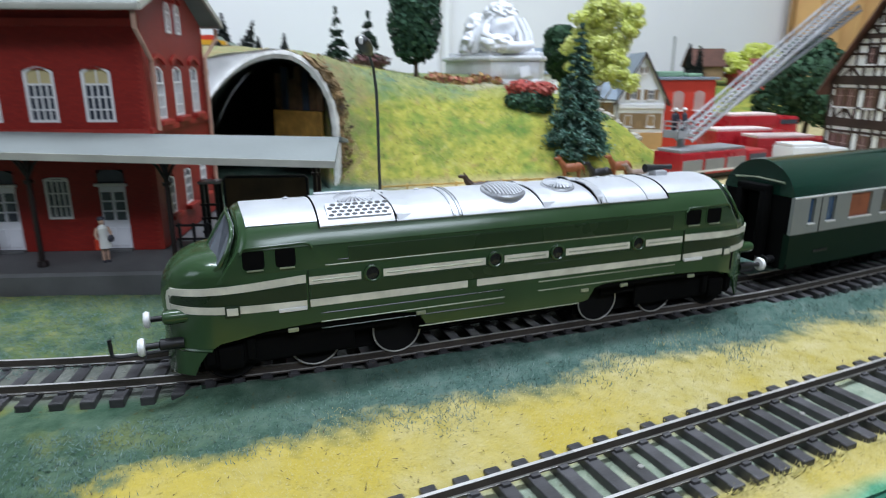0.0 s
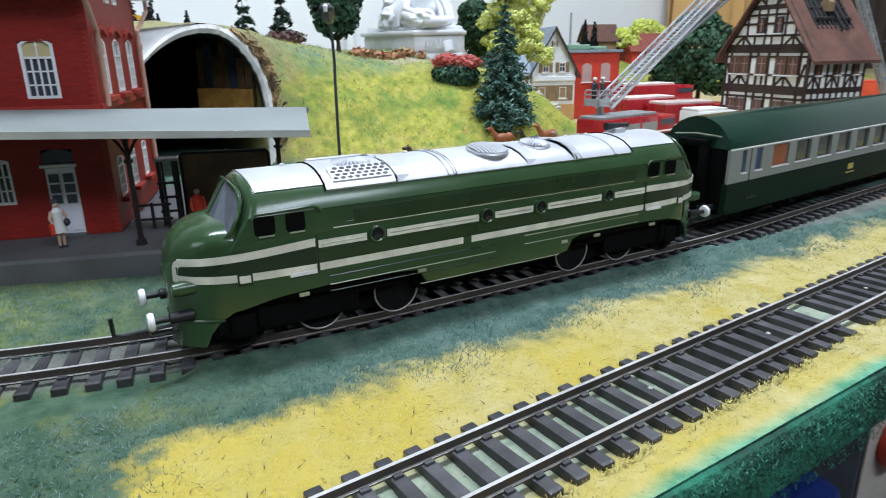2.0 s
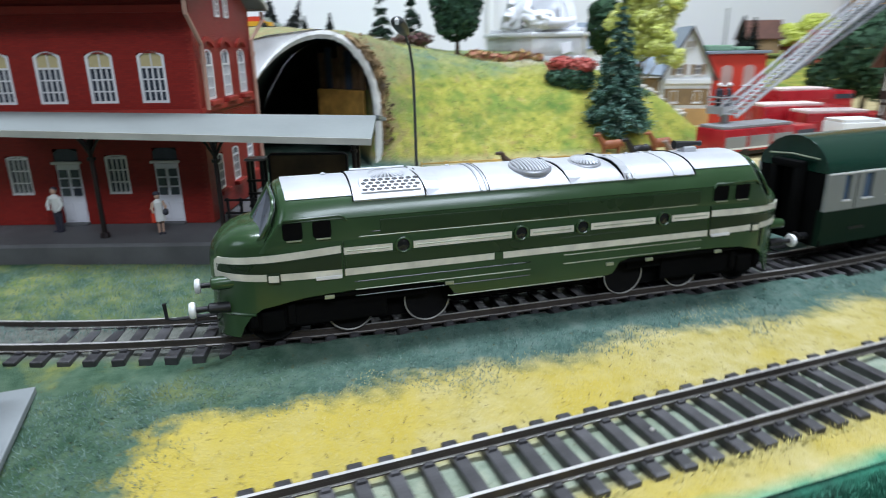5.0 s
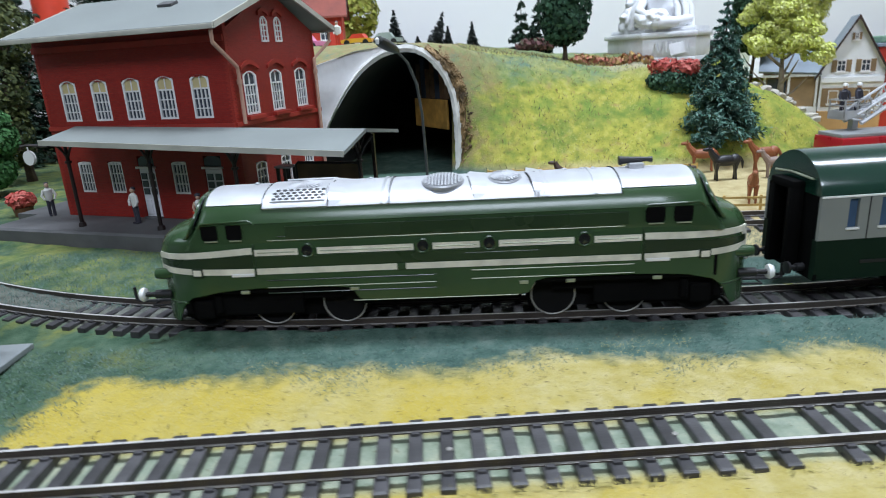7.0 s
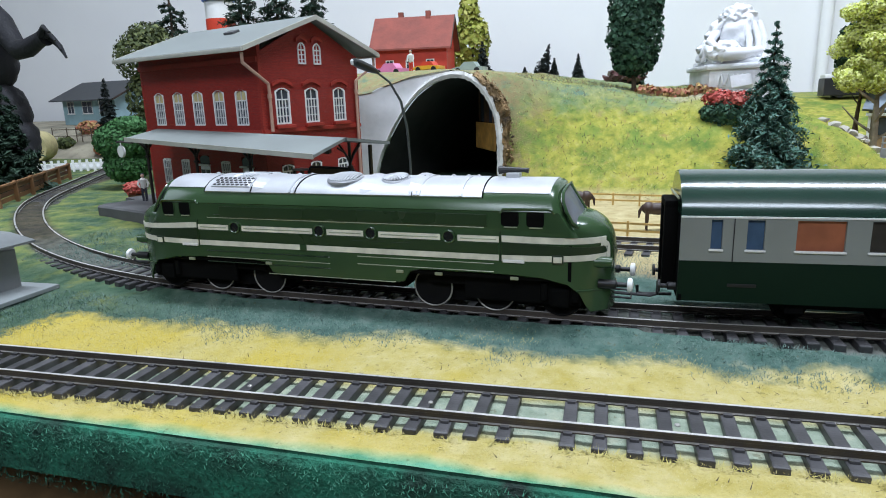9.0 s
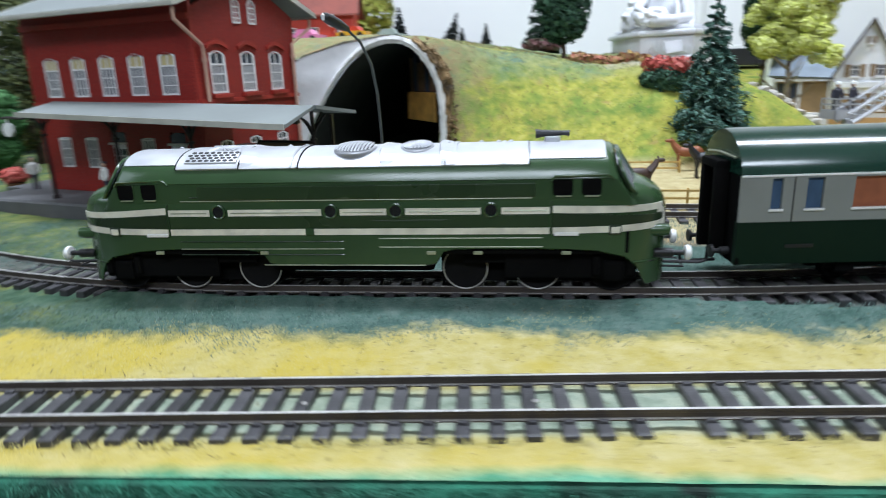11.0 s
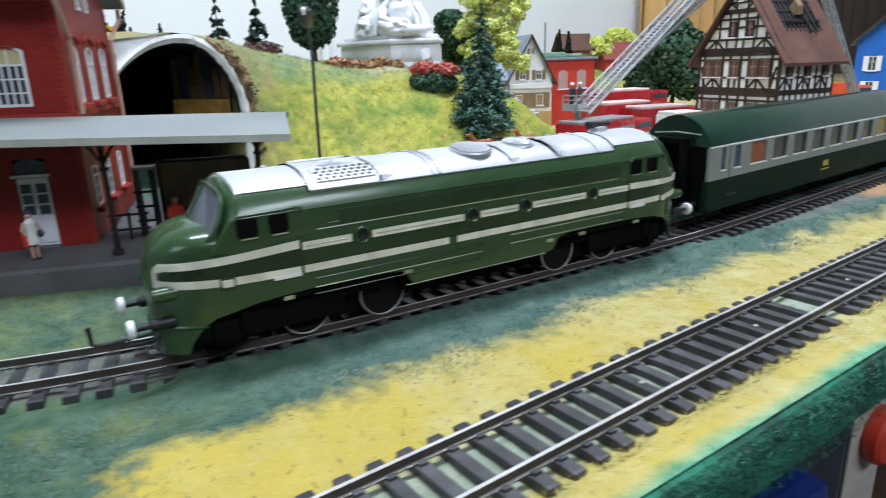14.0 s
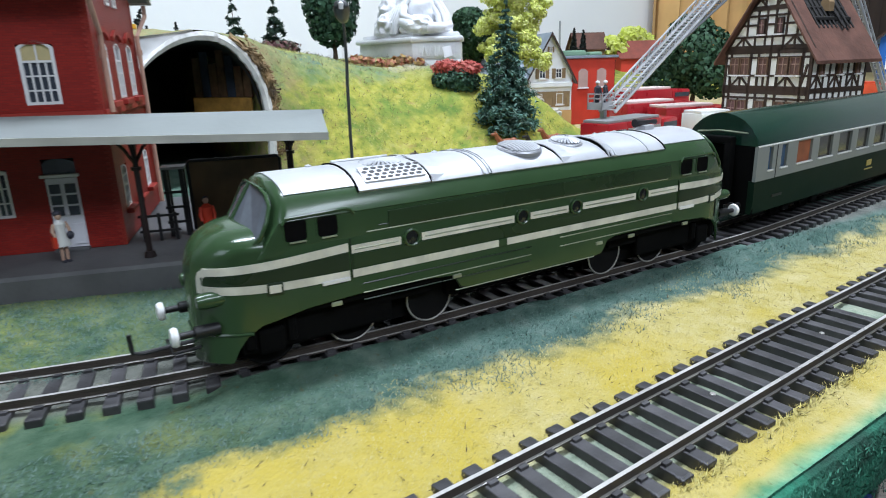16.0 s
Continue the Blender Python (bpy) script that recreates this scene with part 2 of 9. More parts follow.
def blades_mesh(name, P, lean, length, width, material, rng):
    """Short upright hairs, one thin triangle each."""
    n = len(P)
    d = rng.normal(size=(n, 3)) * lean
    d[:, 2] = 1.0
    d /= np.linalg.norm(d, axis=1)[:, None]
    a = rng.uniform(0, 2 * math.pi, n)
    w = np.stack([np.cos(a), np.sin(a), np.zeros(n)], 1) * width
    k = length * rng.uniform(0.5, 1.3, n)[:, None]
    face = np.cross(w, d) @ np.array([0.0, -1.0, 0.4])
    w *= np.where(face < 0, -1.0, 1.0)[:, None]
    p = np.stack([P - w, P + w, P + d * k], 1).reshape(-1, 3)
    me = bpy.data.meshes.new(name)
    me.vertices.add(len(p))
    me.vertices.foreach_set("co", p.ravel())
    me.loops.add(n * 3)
    me.loops.foreach_set("vertex_index", np.arange(n * 3))
    me.polygons.add(n)
    me.polygons.foreach_set("loop_start", np.arange(n) * 3)
    me.update(calc_edges=True)
    up = rng.normal(size=(n, 3)) * 0.15 + np.array([0.0, -0.1, 1.0])
    me.normals_split_custom_set_from_vertices(np.repeat(up / np.linalg.norm(up, axis=1)[:, None], 3, 0).tolist())
    me.materials.append(material)
    return me
# ---------------------------------------------------------------- ground
def ground_z(x, y):
    """Height of the baseboard's scenery before the hill."""
    z = curve_of([(0.05, 0.0015), (0.138, 0.0030), (0.185, 0.0045), (0.255, 0.0110), (0.30, 0.0130), (2.0, 0.0130)], y)
    return z


def edge_y(x):
    return 0.0745 + 0.05 * x


def hill_z(x, y):
    """The grassy hill right of the tunnel mouth and the plateau on top of it."""
    top = curve_of([(-0.6, 0.100), (-0.25, 0.110), (0.04, 0.1115), (0.07, 0.108), (0.10, 0.0998), (0.125, 0.0958), (0.15, 0.0925), (0.18, 0.0868), (0.212, 0.0818), (0.24, 0.0797), (0.27, 0.0782), (0.30, 0.0680), (0.316, 0.0610), (0.335, 0.0500), (0.36, 0.0300), (0.39, 0.0130), (2, 0.0130)], x)
    back = curve_of([(-0.6, 0.100), (0.04, 0.113), (0.12, 0.102), (0.20, 0.0905), (0.27, 0.0880), (0.29, 0.0780), (0.31, 0.0480), (0.34, 0.0200), (0.36, 0.0130), (2, 0.0130)], x)
    foot = curve_of([(0.085, 0.4405), (0.097, 0.4300), (0.14, 0.420), (0.20, 0.412), (0.26, 0.408), (0.34, 0.425)], x)
    brow = curve_of([(0.085, 0.468), (0.12, 0.500), (0.18, 0.530), (0.215, 0.522), (0.24, 0.498), (0.27, 0.488), (0.30, 0.478), (0.34, 0.462)], x)
    base = ground_z(x, y)
    if y <= foot:
        return base
    t = (y - foot) / max(0.01, brow - foot)
    if t < 1:
        s = 0.55 * math.sin(min(1, t) * math.pi / 2) + 0.45 * t * t * (3 - 2 * t)
        return base + (top - base) * s
    k = smooth_step(brow, brow + curve_of([(0.19, 0.12), (0.225, 0.040), (0.31, 0.045)], x), y)
    return top + (back - top) * k


def ground_material():
    m, nt, b = nodes_of("flocked_grass")
    pos = coords(nt, True)
    sep = nt.nodes.new("ShaderNodeSeparateXYZ")
    nt.links.new(pos, sep.inputs[0])
    X, Y, Z = sep.outputs
    n1 = noise_of(nt, pos, 28, 5, 0.6)
    n2 = noise_of(nt, pos, 130, 4, 0.6)
    n3 = noise_of(nt, pos, 900, 3, 0.6)
    n4 = noise_of(nt, pos, 2600, 2, 0.5)
    wob = calc(nt, "ADD", calc(nt, "MULTIPLY", calc(nt, "SUBTRACT", n1, 0.5), 0.045), calc(nt, "MULTIPLY", calc(nt, "SUBTRACT", n2, 0.5), 0.016))
    # the strip of straw-yellow flock between the two tracks
    back = calc(nt, "MULTIPLY_ADD", X, 0.030, 0.1485)
    d1 = calc(nt, "SUBTRACT", calc(nt, "ADD", back, wob), Y)
    left = calc(nt, "MULTIPLY_ADD", Y, 0.30, -0.0725)
    d2 = calc(nt, "SUBTRACT", X, calc(nt, "ADD", left, calc(nt, "MULTIPLY", wob, 1.4)))
    inside = calc(nt, "MINIMUM", d1, d2)
    yellow = ramp(nt, calc(nt, "MULTIPLY_ADD", inside, 75.0, 0.5), [(0.15, (0, 0, 0)), (0.85, (1, 1, 1))])
    teal = ramp(nt, n2, [(0.30, (0.050, 0.102, 0.082)), (0.5, (0.088, 0.150, 0.125)), (0.72, (0.140, 0.195, 0.168))])
    olive = ramp(nt, n1, [(0.42, (0.26, 0.26, 0.06)), (0.6, (0.06, 0.12, 0.045))])
    teal = mixc(nt, ramp(nt, calc(nt, "MULTIPLY_ADD", X, -9.0, 0.6), [(0.0, (0, 0, 0)), (1.0, (0.75, 0.75, 0.75))]), teal, ramp(nt, n2, [(0.3, (0.030, 0.070, 0.032)), (0.7, (0.085, 0.140, 0.075))]))
    leftmask = ramp(nt, calc(nt, "MULTIPLY_ADD", X, -14.0, 0.15), [(0.0, (0, 0, 0)), (1.0, (1, 1, 1))])
    patchy = calc(nt, "MULTIPLY", leftmask, ramp(nt, noise_of(nt, pos, 60, 4), [(0.50, (0, 0, 0)), (0.68, (1, 1, 1))]))
    teal = mixc(nt, calc(nt, "MULTIPLY", patchy, 0.75), teal, olive)
    fore = calc(nt, "MULTIPLY", leftmask, ramp(nt, calc(nt, "MULTIPLY_ADD", Y, 25.0, -4.6), [(0.0, (0, 0, 0)), (1.0, (1, 1, 1))]))
    teal = mixc(nt, calc(nt, "MULTIPLY", fore, ramp(nt, noise_of(nt, pos, 48, 5, 0.65), [(0.40, (0, 0, 0)), (0.60, (0.85, 0.85, 0.85))])), teal, ramp(nt, n2, [(0.35, (0.13, 0.19, 0.06)), (0.65, (0.27, 0.28, 0.09))]))
    straw = ramp(nt, n2, [(0.28, (0.41, 0.335, 0.085)), (0.5, (0.48, 0.405, 0.155)), (0.75, (0.55, 0.48, 0.25))])
    straw = mixc(nt, ramp(nt, calc(nt, "MULTIPLY_ADD", X, 1.6, calc(nt, "SUBTRACT", n1, 0.12)), [(0.36, (0.8, 0.8, 0.8)), (0.60, (0, 0, 0))]), straw, (0.50, 0.385, 0.06))
    c = mixc(nt, yellow, teal, straw)
    # mint paint showing between the sleepers of the front siding
    off = calc(nt, "ABSOLUTE", calc(nt, "SUBTRACT", Y, calc(nt, "MULTIPLY_ADD", X, 0.0775, 0.0997)))
    bed = ramp(nt, calc(nt, "MULTIPLY_ADD", calc(nt, "ADD", off, calc(nt, "MULTIPLY", wob, 0.15)), -180.0, 2.45), [(0.0, (0, 0, 0)), (1.0, (1, 1, 1))])
    mint = ramp(nt, n2, [(0.3, (0.15, 0.22, 0.185)), (0.5, (0.25, 0.325, 0.28)), (0.7, (0.36, 0.40, 0.32))])
    c = mixc(nt, calc(nt, "MULTIPLY", bed, 0.85), c, mint)
    # mint overspray along the board's edge
    rim = calc(nt, "SUBTRACT", Y, calc(nt, "MULTIPLY_ADD", X, 0.05, 0.0745))
    spray = ramp(nt, calc(nt, "MULTIPLY_ADD", calc(nt, "ADD", rim, calc(nt, "MULTIPLY", wob, 0.25)), -190.0, 0.85), [(0.0, (0, 0, 0)), (0.9, (0.95, 0.95, 0.95))])
    c = mixc(nt, spray, c, ramp(nt, n2, [(0.35, (0.06, 0.26, 0.15)), (0.65, (0.16, 0.42, 0.28))]))
    # grey bed under the running line
    ax, ay = calc(nt, "MINIMUM", calc(nt, "SUBTRACT", X, 0.055), 0.0), calc(nt, "SUBTRACT", Y, 0.6246)
    rad = calc(nt, "SQRT", calc(nt, "ADD", calc(nt, "MULTIPLY", ax, ax), calc(nt, "MULTIPLY", ay, ay)))
    dist = calc(nt, "ABSOLUTE", calc(nt, "SUBTRACT", rad, 0.437))
    line = ramp(nt, calc(nt, "MULTIPLY_ADD", calc(nt, "ADD", dist, calc(nt, "MULTIPLY", wob, 0.12)), -200.0, 2.7), [(0.0, (0, 0, 0)), (1.0, (0.9, 0.9, 0.9))])
    stone = ramp(nt, n2, [(0.3, (0.085, 0.088, 0.080)), (0.7, (0.20, 0.20, 0.18))])
    rusty = ramp(nt, n2, [(0.3, (0.030, 0.026, 0.024)), (0.7, (0.095, 0.075, 0.062))])
    stone = mixc(nt, ramp(nt, calc(nt, "MULTIPLY_ADD", calc(nt, "ADD", X, wob), -22.0, -2.6), [(0.0, (0, 0, 0)), (1.0, (1, 1, 1))]), stone, rusty)
    c = mixc(nt, line, c, stone)
    # a bare brown patch beside the coach
    dx = calc(nt, "SUBTRACT", X, 0.405)
    dy = calc(nt, "SUBTRACT", Y, 0.184)
    rr = calc(nt, "ADD", calc(nt, "MULTIPLY", calc(nt, "MULTIPLY", dx, dx), 0.12), calc(nt, "MULTIPLY", dy, dy))
    brown = ramp(nt, calc(nt, "MULTIPLY_ADD", calc(nt, "ADD", rr, calc(nt, "MULTIPLY", wob, 0.006)), -4500.0, 1.0), [(0.0, (0, 0, 0)), (0.8, (0.8, 0.8, 0.8))])
    c = mixc(nt, brown, c, (0.46, 0.27, 0.13))
    ex, ey = calc(nt, "SUBTRACT", X, 0.213), calc(nt, "SUBTRACT", Y, 0.247)
    er = calc(nt, "ADD", calc(nt, "MULTIPLY", calc(nt, "MULTIPLY", ex, ex), 0.25), calc(nt, "MULTIPLY", ey, ey))
    bare = ramp(nt, calc(nt, "MULTIPLY_ADD", calc(nt, "ADD", er, calc(nt, "MULTIPLY", wob, 0.010)), -5200.0, 1.3), [(0.0, (0, 0, 0)), (0.8, (0.85, 0.85, 0.85))])
    c = mixc(nt, bare, c, ramp(nt, n2, [(0.35, (0.22, 0.13, 0.08)), (0.65, (0.42, 0.28, 0.18))]))
    # sand of the paddock and the forecourt behind the running line
    sand = ramp(nt, n2, [(0.3, (0.42, 0.33, 0.16)), (0.7, (0.58, 0.50, 0.28))])
    far = calc(nt, "MULTIPLY", ramp(nt, calc(nt, "MULTIPLY_ADD", calc(nt, "SUBTRACT", Y, 0.232), 40.0, 0.0), [(0.0, (0, 0, 0)), (0.6, (1, 1, 1))]),
               ramp(nt, calc(nt, "MULTIPLY_ADD", calc(nt, "SUBTRACT", X, 0.10), 16.0, 0.0), [(0.0, (0, 0, 0)), (0.8, (1, 1, 1))]))
    c = mixc(nt, far, c, sand)
    # the grassy hill: yellow-green tufts, olive and bluish stains
    hillc = ramp(nt, n2, [(0.25, (0.12, 0.18, 0.04)), (0.40, (0.30, 0.32, 0.06)), (0.58, (0.45, 0.42, 0.085)), (0.8, (0.54, 0.48, 0.17))])
    hillc = mixc(nt, ramp(nt, n1, [(0.50, (0, 0, 0)), (0.62, (0.75, 0.75, 0.75))]), hillc, (0.17, 0.28, 0.06))
    earth = calc(nt, "MULTIPLY", ramp(nt, noise_of(nt, pos, 75, 5, 0.65), [(0.52, (0, 0, 0)), (0.66, (0.8, 0.8, 0.8))]), ramp(nt, calc(nt, "MULTIPLY_ADD", X, -14.0, 2.3), [(0.0, (0.25, 0.25, 0.25)), (1.0, (1, 1, 1))]))
    hillc = mixc(nt, earth, hillc, (0.24, 0.19, 0.075))
    moss = ramp(nt, noise_of(nt, pos, 34, 6, 0.68), [(0.50, (0, 0, 0)), (0.66, (0.75, 0.75, 0.75))])
    hillc = mixc(nt, moss, hillc, (0.105, 0.20, 0.045))
    bald = ramp(nt, noise_of(nt, pos, 95, 4, 0.6), [(0.60, (0, 0, 0)), (0.70, (0.75, 0.75, 0.75))])
    hillc = mixc(nt, bald, hillc, (0.36, 0.25, 0.10))
    verge = calc(nt, "MULTIPLY", ramp(nt, calc(nt, "MULTIPLY_ADD", calc(nt, "ADD", X, calc(nt, "MULTIPLY", wob, 0.9)), -32.0, 3.9), [(0.0, (0, 0, 0)), (1.0, (1, 1, 1))]), ramp(nt, noise_of(nt, pos, 150, 4, 0.65), [(0.40, (0.15, 0.15, 0.15)), (0.58, (0.9, 0.9, 0.9))]))
    topm = ramp(nt, calc(nt, "MULTIPLY_ADD", calc(nt, "ADD", Z, calc(nt, "MULTIPLY", wob, 0.6)), 50.0, -3.4), [(0.0, (0, 0, 0)), (1.0, (0.8, 0.8, 0.8))])
    hillc = mixc(nt, topm, hillc, ramp(nt, n2, [(0.35, (0.17, 0.23, 0.12)), (0.65, (0.30, 0.34, 0.19))]))
    blue = calc(nt, "MULTIPLY", topm, ramp(nt, noise_of(nt, pos, 60, 4, 0.6), [(0.50, (0, 0, 0)), (0.62, (1, 1, 1))]))
    hillc = mixc(nt, blue, hillc, (0.13, 0.22, 0.17))
    hillc = mixc(nt, verge, hillc, (0.33, 0.25, 0.13))
    px, py = calc(nt, "SUBTRACT", X, 0.232), calc(nt, "SUBTRACT", Y, 0.522)
    pr = calc(nt, "ADD", calc(nt, "MULTIPLY", calc(nt, "MULTIPLY", px, px), 0.32), calc(nt, "MULTIPLY", py, py))
    path = ramp(nt, calc(nt, "MULTIPLY_ADD", calc(nt, "ADD", pr, calc(nt, "MULTIPLY", wob, 0.012)), -2200.0, 1.3), [(0.0, (0, 0, 0)), (0.9, (0.8, 0.8, 0.8))])
    hillc = mixc(nt, path, hillc, ramp(nt, n2, [(0.35, (0.36, 0.31, 0.20)), (0.65, (0.55, 0.50, 0.38))]))
    ishill = ramp(nt, calc(nt, "MULTIPLY_ADD", Z, 160.0, -2.4), [(0.0, (0, 0, 0)), (1.0, (1, 1, 1))])
    c = mixc(nt, ishill, c, hillc)
    specks = ramp(nt, noise_of(nt, pos, 420, 2), [(0.66, (0, 0, 0)), (0.72, (1, 1, 1))])
    c = mixc(nt, calc(nt, "MULTIPLY", specks, 0.45), c, (0.10, 0.085, 0.03))
    c = mixc(nt, calc(nt, "MULTIPLY", n3, 0.30), c, mixc(nt, 1.0, c, (0.5, 0.5, 0.45), "MULTIPLY"))
    nt.links.new(c, b.inputs["Base Color"])
    b.inputs["Roughness"].default_value = 0.95
    b.inputs["Specular IOR Level"].default_value = 0.15
    h = calc(nt, "ADD", calc(nt, "MULTIPLY", n3, 1.0), calc(nt, "MULTIPLY", n4, 0.5))
    bump_to(nt, b, h, 0.7, 0.0009)
    return m


GRASS = ground_material()


def spaced(a, b, fine_a, fine_b, fine, coarse):
    out, x = [], a
    while x < b:
        out.append(x)
        d = 0 if fine_a <= x <= fine_b else min(abs(x - fine_a), abs(x - fine_b))
        x += min(coarse, fine + d * 0.12)
    return out + [b]


def shoulder_z(x, y):
    """Turf heaped up against the near sleeper ends of the running line."""
    side = 0.437 - math.hypot(min(0.0, x - 0.055), y - 0.6246) + 0.105 * max(0.0, x - 0.20)
    if x <= -0.04 or not -0.030 < side < 0:
        return 0.0
    return 0.0074 * smooth_step(-0.030, -0.005, x) * smooth_step(-0.0300, -0.0150, side) * smooth_step(-0.0112, -0.0128, side)


def build_ground():
    bm = bmesh.new()
    xs = spaced(-1.5, 2.2, -0.25, 0.45, 0.004, 0.06)
    ys = spaced(0.0, 1.10, 0.0, 0.42, 0.0030, 0.05)
    grid = []
    for x in xs:
        col = []
        for y in ys:
            yy = edge_y(x) + y
            z = ground_z(x, yy)
            if yy > 0.41 and x > 0.0845:
                z = hill_z(x, yy)
            n = noise.noise(Vector((x * 45, yy * 45, 0.3))) * 0.0007 + noise.noise(Vector((x * 160, yy * 160, 1.3))) * 0.0004
            amp = 1.0 if z < 0.016 else 3.2
            z = max(z, shoulder_z(x, yy))
            off = abs(yy - 0.0997 - 0.0775 * x)
            z -= 0.0013 * smooth_step(0.0152, 0.0132, off)
            if yy - edge_y(x) < 0.002:
                amp = 0.3
            col.append(bm.verts.new((x, yy, z + n * amp)))
        grid.append(col)
    for a, b in zip(grid, grid[1:]):
        for i in range(len(ys) - 1):
            bm.faces.new((a[i], b[i], b[i + 1], a[i + 1]))
    ob = solid("ground", bm, GRASS, "flocked green and straw-yellow scenery of the model layout", "ground", kind="structure", smooth=True)
    return ob


build_ground()

GREEN_FACE = paint("green_fascia", (0.010, 0.095, 0.055), 0.85, grain=420, vary=0.85, bump=1.0, depth=0.002, patch=70)
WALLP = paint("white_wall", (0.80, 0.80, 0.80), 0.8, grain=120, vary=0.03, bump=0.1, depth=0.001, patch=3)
# darker colour for the unseen west and south walls, to cut bounced light
WALLD = paint("bounce_cut_wall", (0.22, 0.21, 0.20), 0.85, grain=120, vary=0.06, bump=0.1, depth=0.001, patch=3)
CEIL = paint("ceiling_white", (0.78, 0.78, 0.76), 0.9, grain=80, vary=0.03, bump=0.1, depth=0.001, patch=3)
FLOORP = paint("floor_brown", (0.05, 0.042, 0.035), 0.5, grain=60, vary=0.25, bump=0.2, depth=0.001, patch=4)

# painted fascia along the front edge of the layout board
bm = bmesh.new()
n = 160
xs = [-1.5 + 3.7 * i / n for i in range(n + 1)]
prof = [(0.0012, 0.0016), (-0.0012, 0.0010), (-0.0024, -0.0010), (-0.0026, -0.0145), (0.001, -0.0160), (0.02, -0.0160)]
loft(bm, [[(x, edge_y(x) + py + noise.noise(Vector((x * 60, py * 300, 0))) * 0.0006, pz + (noise.noise(Vector((x * 40, 3, pz * 90))) * 0.0007 if pz < 0.001 else 0)) for py, pz in prof] for x in xs])
solid("board_fascia", bm, GREEN_FACE, "rough green painted front edge of the layout board", "board edge", kind="structure", smooth=True)
# room
def wall(name, a, b, z0, z1, thick, mat):
    bm = bmesh.new()
    d = Vector((b[0] - a[0], b[1] - a[1], 0))
    L = d.length
    box(bm, (L / 2, thick / 2, (z0 + z1) / 2), (L, thick, z1 - z0), Matrix.Translation((a[0], a[1], 0)) @ Matrix.Rotation(math.atan2(d.y, d.x), 4, "Z"))
    return solid(name, bm, mat, "plain plastered room wall", "wall", kind="structure")


wall("wall_north", (-1.7, 1.18), (2.6, 1.18), -0.85, 1.6, 0.1, WALLP)
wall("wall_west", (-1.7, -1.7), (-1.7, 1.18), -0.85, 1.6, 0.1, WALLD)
wall("wall_east", (2.6, 1.18), (2.6, -1.7), -0.85, 1.6, 0.1, WALLP)
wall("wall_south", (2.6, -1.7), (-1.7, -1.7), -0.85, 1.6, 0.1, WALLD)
bm = bmesh.new()
box(bm, (0.45, -0.25, 1.65), (4.5, 3.1, 0.1))
solid("ceiling", bm, CEIL, "plain white ceiling of the room", "ceiling", kind="structure")
bm = bmesh.new()
box(bm, (0.45, -0.25, -0.9), (4.5, 3.1, 0.1))
solid("floor", bm, FLOORP, "dull brown floor of the room", "floor", kind="structure")
# ---------------------------------------------------------------- flock fibres
def flock(name, label, category, colours, n, seed, region, size, upright=0.8):
    """Loose short fibres lying on the scenery; region(x, y) gives the chance of a fibre at a place, or 0."""
    rng = np.random.default_rng(seed)
    (x0, x1), (y0, y1), dens, height = region
    P = []
    while len(P) < n:
        x, y = rng.uniform(x0, x1), rng.uniform(y0, y1)
        if rng.random() < dens(x, y):
            P.append((x, y, height(x, y)))
    P = np.array(P)
    P[:, 2] -= size * 0.1
    me = blades_mesh(name, P, upright, size, size * 0.10, leafy(name + "_fibre", colours, 0.9), rng)
    return tagged(new(name, me), label, category, kind="stuff")


def straw_in(x, y):
    w = 0.022 * noise.noise(Vector((x * 28, y * 28, 0))) + 0.008 * noise.noise(Vector((x * 130, y * 130, 2)))
    if y < edge_y(x) + 0.006 or abs(y - 0.0997 - 0.0775 * x) < 0.0135:
        return 0.0
    d = min(0.1485 + 0.030 * x + w - y, x - (0.30 * y - 0.0725 + 1.4 * w))
    return min(1.0, max(0.0, d * 90 + 0.4))


def teal_in(x, y):
    if y < edge_y(x) + 0.006 or abs(y - 0.1876) < 0.017 or abs(y - 0.0997 - 0.0775 * x) < 0.0135:
        return 0.0
    return 1.0 - straw_in(x, y)


def low_z(x, y):
    return max(ground_z(x, y), shoulder_z(x, y)) + 0.0002


def hill_in(x, y):
    return 1.0 if hill_z(x, y) > ground_z(x, y) + 0.001 else 0.0


flock("straw_flock", "loose straw-yellow flock fibres on the layout", "grass", [(0.40, 0.325, 0.085), (0.46, 0.385, 0.13), (0.50, 0.43, 0.18), (0.53, 0.46, 0.24)], 32000, 5,
      ((-0.07, 0.34), (0.075, 0.185), straw_in, low_z), 0.0008)
flock("teal_flock", "loose teal green flock fibres on the layout", "grass", [(0.022, 0.052, 0.042), (0.060, 0.115, 0.095), (0.10, 0.165, 0.140), (0.16, 0.225, 0.195)], 60000, 6,
      ((-0.13, 0.36), (0.075, 0.27), teal_in, low_z), 0.0015)
flock("dark_specks", "dark crumbs scattered on the flock", "crumbs", [(0.05, 0.035, 0.015), (0.10, 0.07, 0.03)], 420, 7,
      ((-0.07, 0.34), (0.075, 0.175), straw_in, lambda x, y: low_z(x, y) + 0.0005), 0.0018, 3.0)
flock("hill_tufts", "yellow-green grass tufts on the hill", "grass", [(0.12, 0.20, 0.045), (0.34, 0.38, 0.08), (0.48, 0.46, 0.12), (0.54, 0.50, 0.20), (0.30, 0.26, 0.08)], 26000, 8,
      ((0.088, 0.36), (0.405, 0.60), hill_in, lambda x, y: hill_z(x, y)), 0.0018, 0.9)

